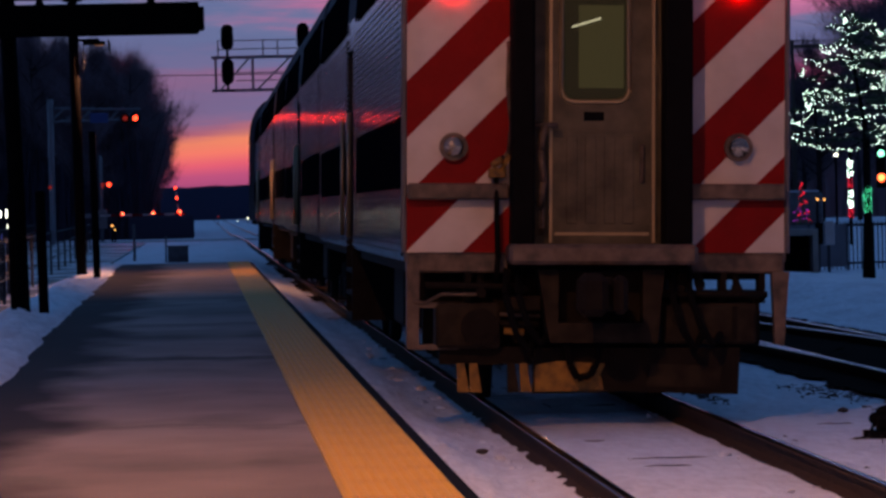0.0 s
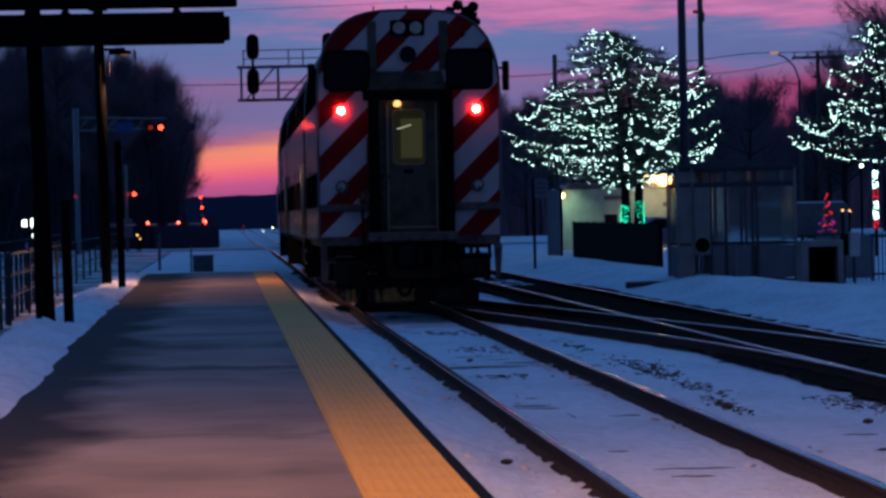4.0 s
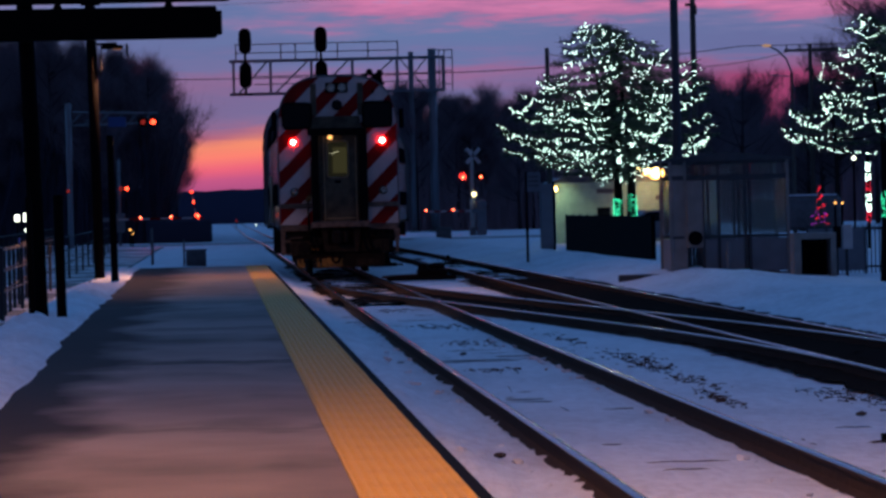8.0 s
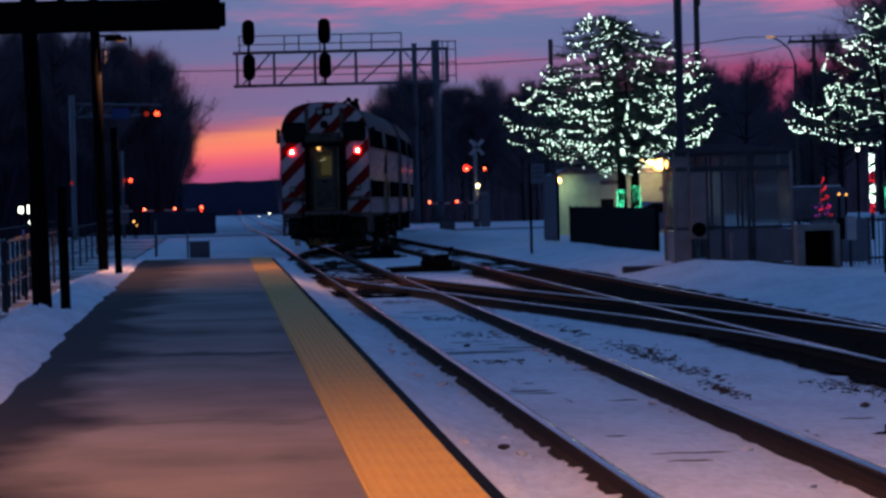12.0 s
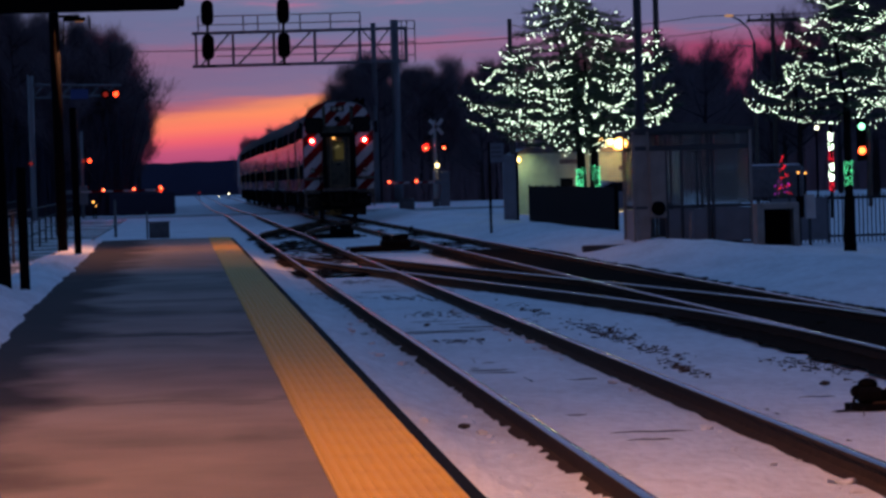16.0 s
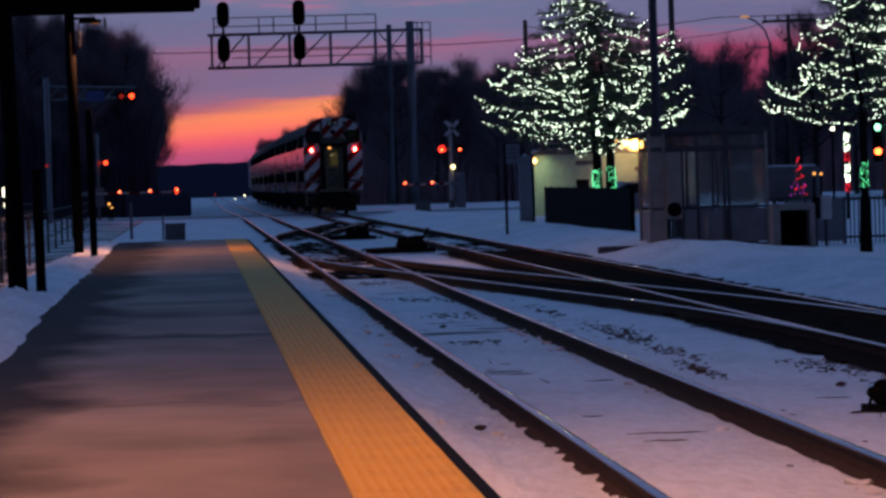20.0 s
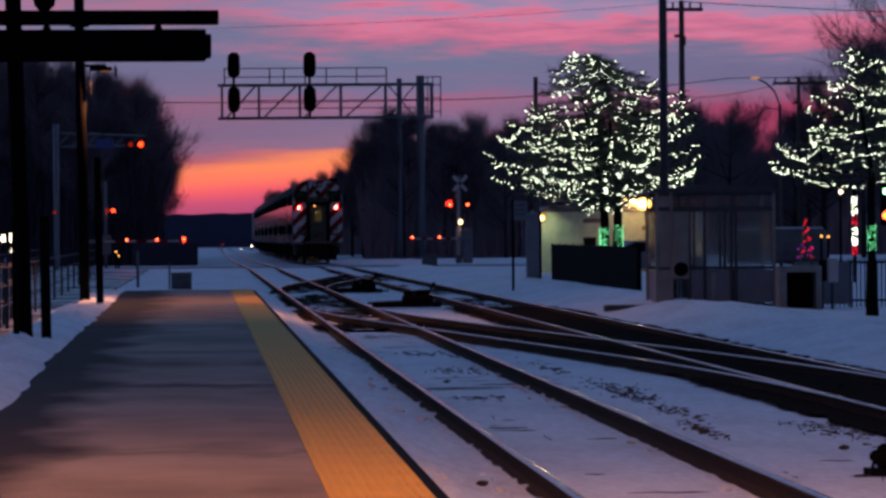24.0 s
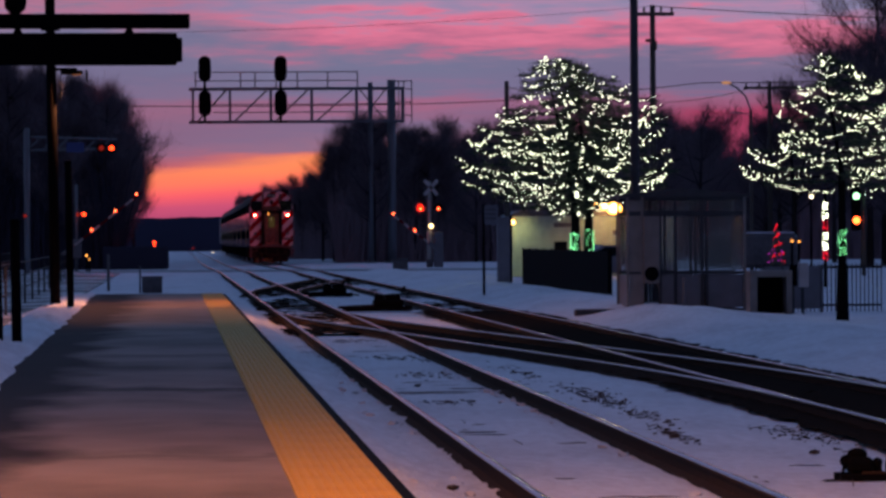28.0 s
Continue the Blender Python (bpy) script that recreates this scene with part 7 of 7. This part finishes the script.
def parking_lot():
    """Wet dark paving with left-over patches of snow."""
    m = material("wet_paving", (0.05, 0.05, 0.056), 0.5, grain=0.5, scale=6, bump=0.004, spec=0.3)
    t = m.node_tree
    p = t.nodes["Principled BSDF"]
    src = p.inputs["Base Color"].links[0].from_socket
    c = t.nodes.new("ShaderNodeTexCoord")
    n = t.nodes.new("ShaderNodeTexNoise")
    n.inputs["Scale"].default_value, n.inputs["Detail"].default_value = 0.35, 6
    t.links.new(c.outputs["Object"], n.inputs["Vector"])
    cut = t.nodes.new("ShaderNodeMapRange")
    cut.inputs[1].default_value, cut.inputs[2].default_value = 0.50, 0.56
    t.links.new(n.outputs[0], cut.inputs[0])
    mix = t.nodes.new("ShaderNodeMix")
    mix.data_type = "RGBA"
    mix.inputs["B"].default_value = (0.55, 0.56, 0.60, 1)
    t.links.new(cut.outputs[0], mix.inputs["Factor"])
    t.links.new(src, mix.inputs["A"])
    t.links.new(mix.outputs["Result"], p.inputs["Base Color"])
    bm = B()
    prism(bm, [(-30.0, GROUND - 0.2), (-3.05, GROUND - 0.2), (-3.05, GROUND + 0.045), (-30.0, GROUND + 0.045)], 30.0, 244.0)
    tagged(put(bm, "pavement", m), "wet dark car park paving with patches of snow", "paving", kind="structure")


parking_lot()
rail_fence(75, 235, -3.6, -5.4, 16, "grey post and rail fence along the snow behind the platform")
rail_fence(62, 110, -3.4, -4.4, 14, "dark post and rail fence close behind the platform")
rail_fence(110, 240, -6.0, -8.5, 24, "grey post and rail fence at the far side of the lot")
bm = B()
box(bm, -4.6, -0.5, 283.0, 284.0, GROUND, 1.05, bevel=0.1)
tagged(put(bm, "hedge", BUSH), "dark low hedge behind the crossing gate", "hedge")


def lit_board(x, z0, z1, w, mm):
    t = empty("lit_board", pose(x, 250.0, GROUND), label="small bright roadside light board beyond the crossing", category="light board", group="roadside lights")
    bm = B()
    box(bm, -w / 2, w / 2, -0.05, 0.05, z0, z1, bevel=0.04)
    part("face", bm, mm, t)
    bm = B()
    rod(bm, (0, 0.1, 0), (0, 0.1, z1), 0.05, n=6)
    part("pole", bm, BLACK, t)


BLUEGLOW = glow("blue_board", (0.12, 0.16, 0.9), 0.25)
lit_board(-10.6, 1.55, 2.05, 0.28, COOL)
lit_board(-10.5, 0.92, 1.22, 0.36, COOL)
lit_board(-11.1, 1.6, 1.95, 0.25, COOL)
lit_board(-10.95, 0.3, 0.7, 0.15, BLUEGLOW)
far_light(-5.05, 256.0, 0.9, 0.07, AMBER, "small warm lamp at the crossing")
far_light(-4.9, 256.0, 0.7, 0.05, AMBER, "small warm lamp at the crossing")


def walk_gate():
    """A short gate arm for the footway, upright at first."""
    t = empty("footway_gate", pose(-1.40, 285.2, GROUND), label="short footway gate post with a lamp-lit arm", category="crossing gate")
    bm = B()
    rod(bm, (0, 0, 0), (0, 0, 1.2), 0.07, n=8)
    box(bm, -0.15, 0.15, -0.12, 0.12, 0.8, 1.3, bevel=0.03)
    part("post", bm, GALV, t)
    bm = B()
    rod(bm, (0, 0, 1.2), (0, 0, 1.72), 0.04, n=8)
    ball(bm, (0, -0.12, 1.70), 0.09, 2)
    part("lamp", bm, REDLAMP, t, "small red lamp on the gate post")
    arm = new("gate_arm")
    arm.parent, arm["label"] = t, "thin footway gate arm with small red lamps"
    for k in range(6):
        bm = B()
        box(bm, -0.035, 0.035, -0.2, -0.14, 0.42 * k - 0.2, 0.42 * k + 0.22)
        part("stripe", bm, RED if k % 2 else WHITE, arm)
    for z in (0.62, 1.45, 2.10):
        bm = B()
        ball(bm, (0, -0.28, z), 0.085, 2)
        part("lamp", bm, REDLAMP, arm, "small red gate lamp")
    return arm


foot_arm = walk_gate()


# ---- what moves ----
def motions():
    times = [0.5 * i for i in range(57)]
    for k, c in enumerate(cars):
        walk(c, [(t, on_path(START + SPEED * t + CAR * k, 4.0, 21.4, 1.5 * min(max((4.5 - t) / 2.5, 0.0), 1.0))) for t in times])
    walk(engine, [(t, on_path(START + SPEED * t + CAR * 8, 3.2, 14.6)) for t in times])
    for n, o in letters:
        walk(o, letter_rows(n))
    falls = ((0, 6), (7.5, 7), (8.0, 9), (9.0, 19), (10.0, 35), (11.0, 50), (11.6, 68), (12.2, 88), (28.0, 90))
    walk(foot_arm, [(t, pose(0, 0, 1.08, 0, -a, 0)) for t, a in falls])
    for g, (x, y, z), side in GATES:
        rows = []
        for t in times:
            up = 38.0 * min(max((t - 26.2) / 1.8, 0.0), 1.0) ** 1.3
            rows.append((t, pose(x, y, z, 0, side * up, 0)))
        walk(g, rows)


motions()
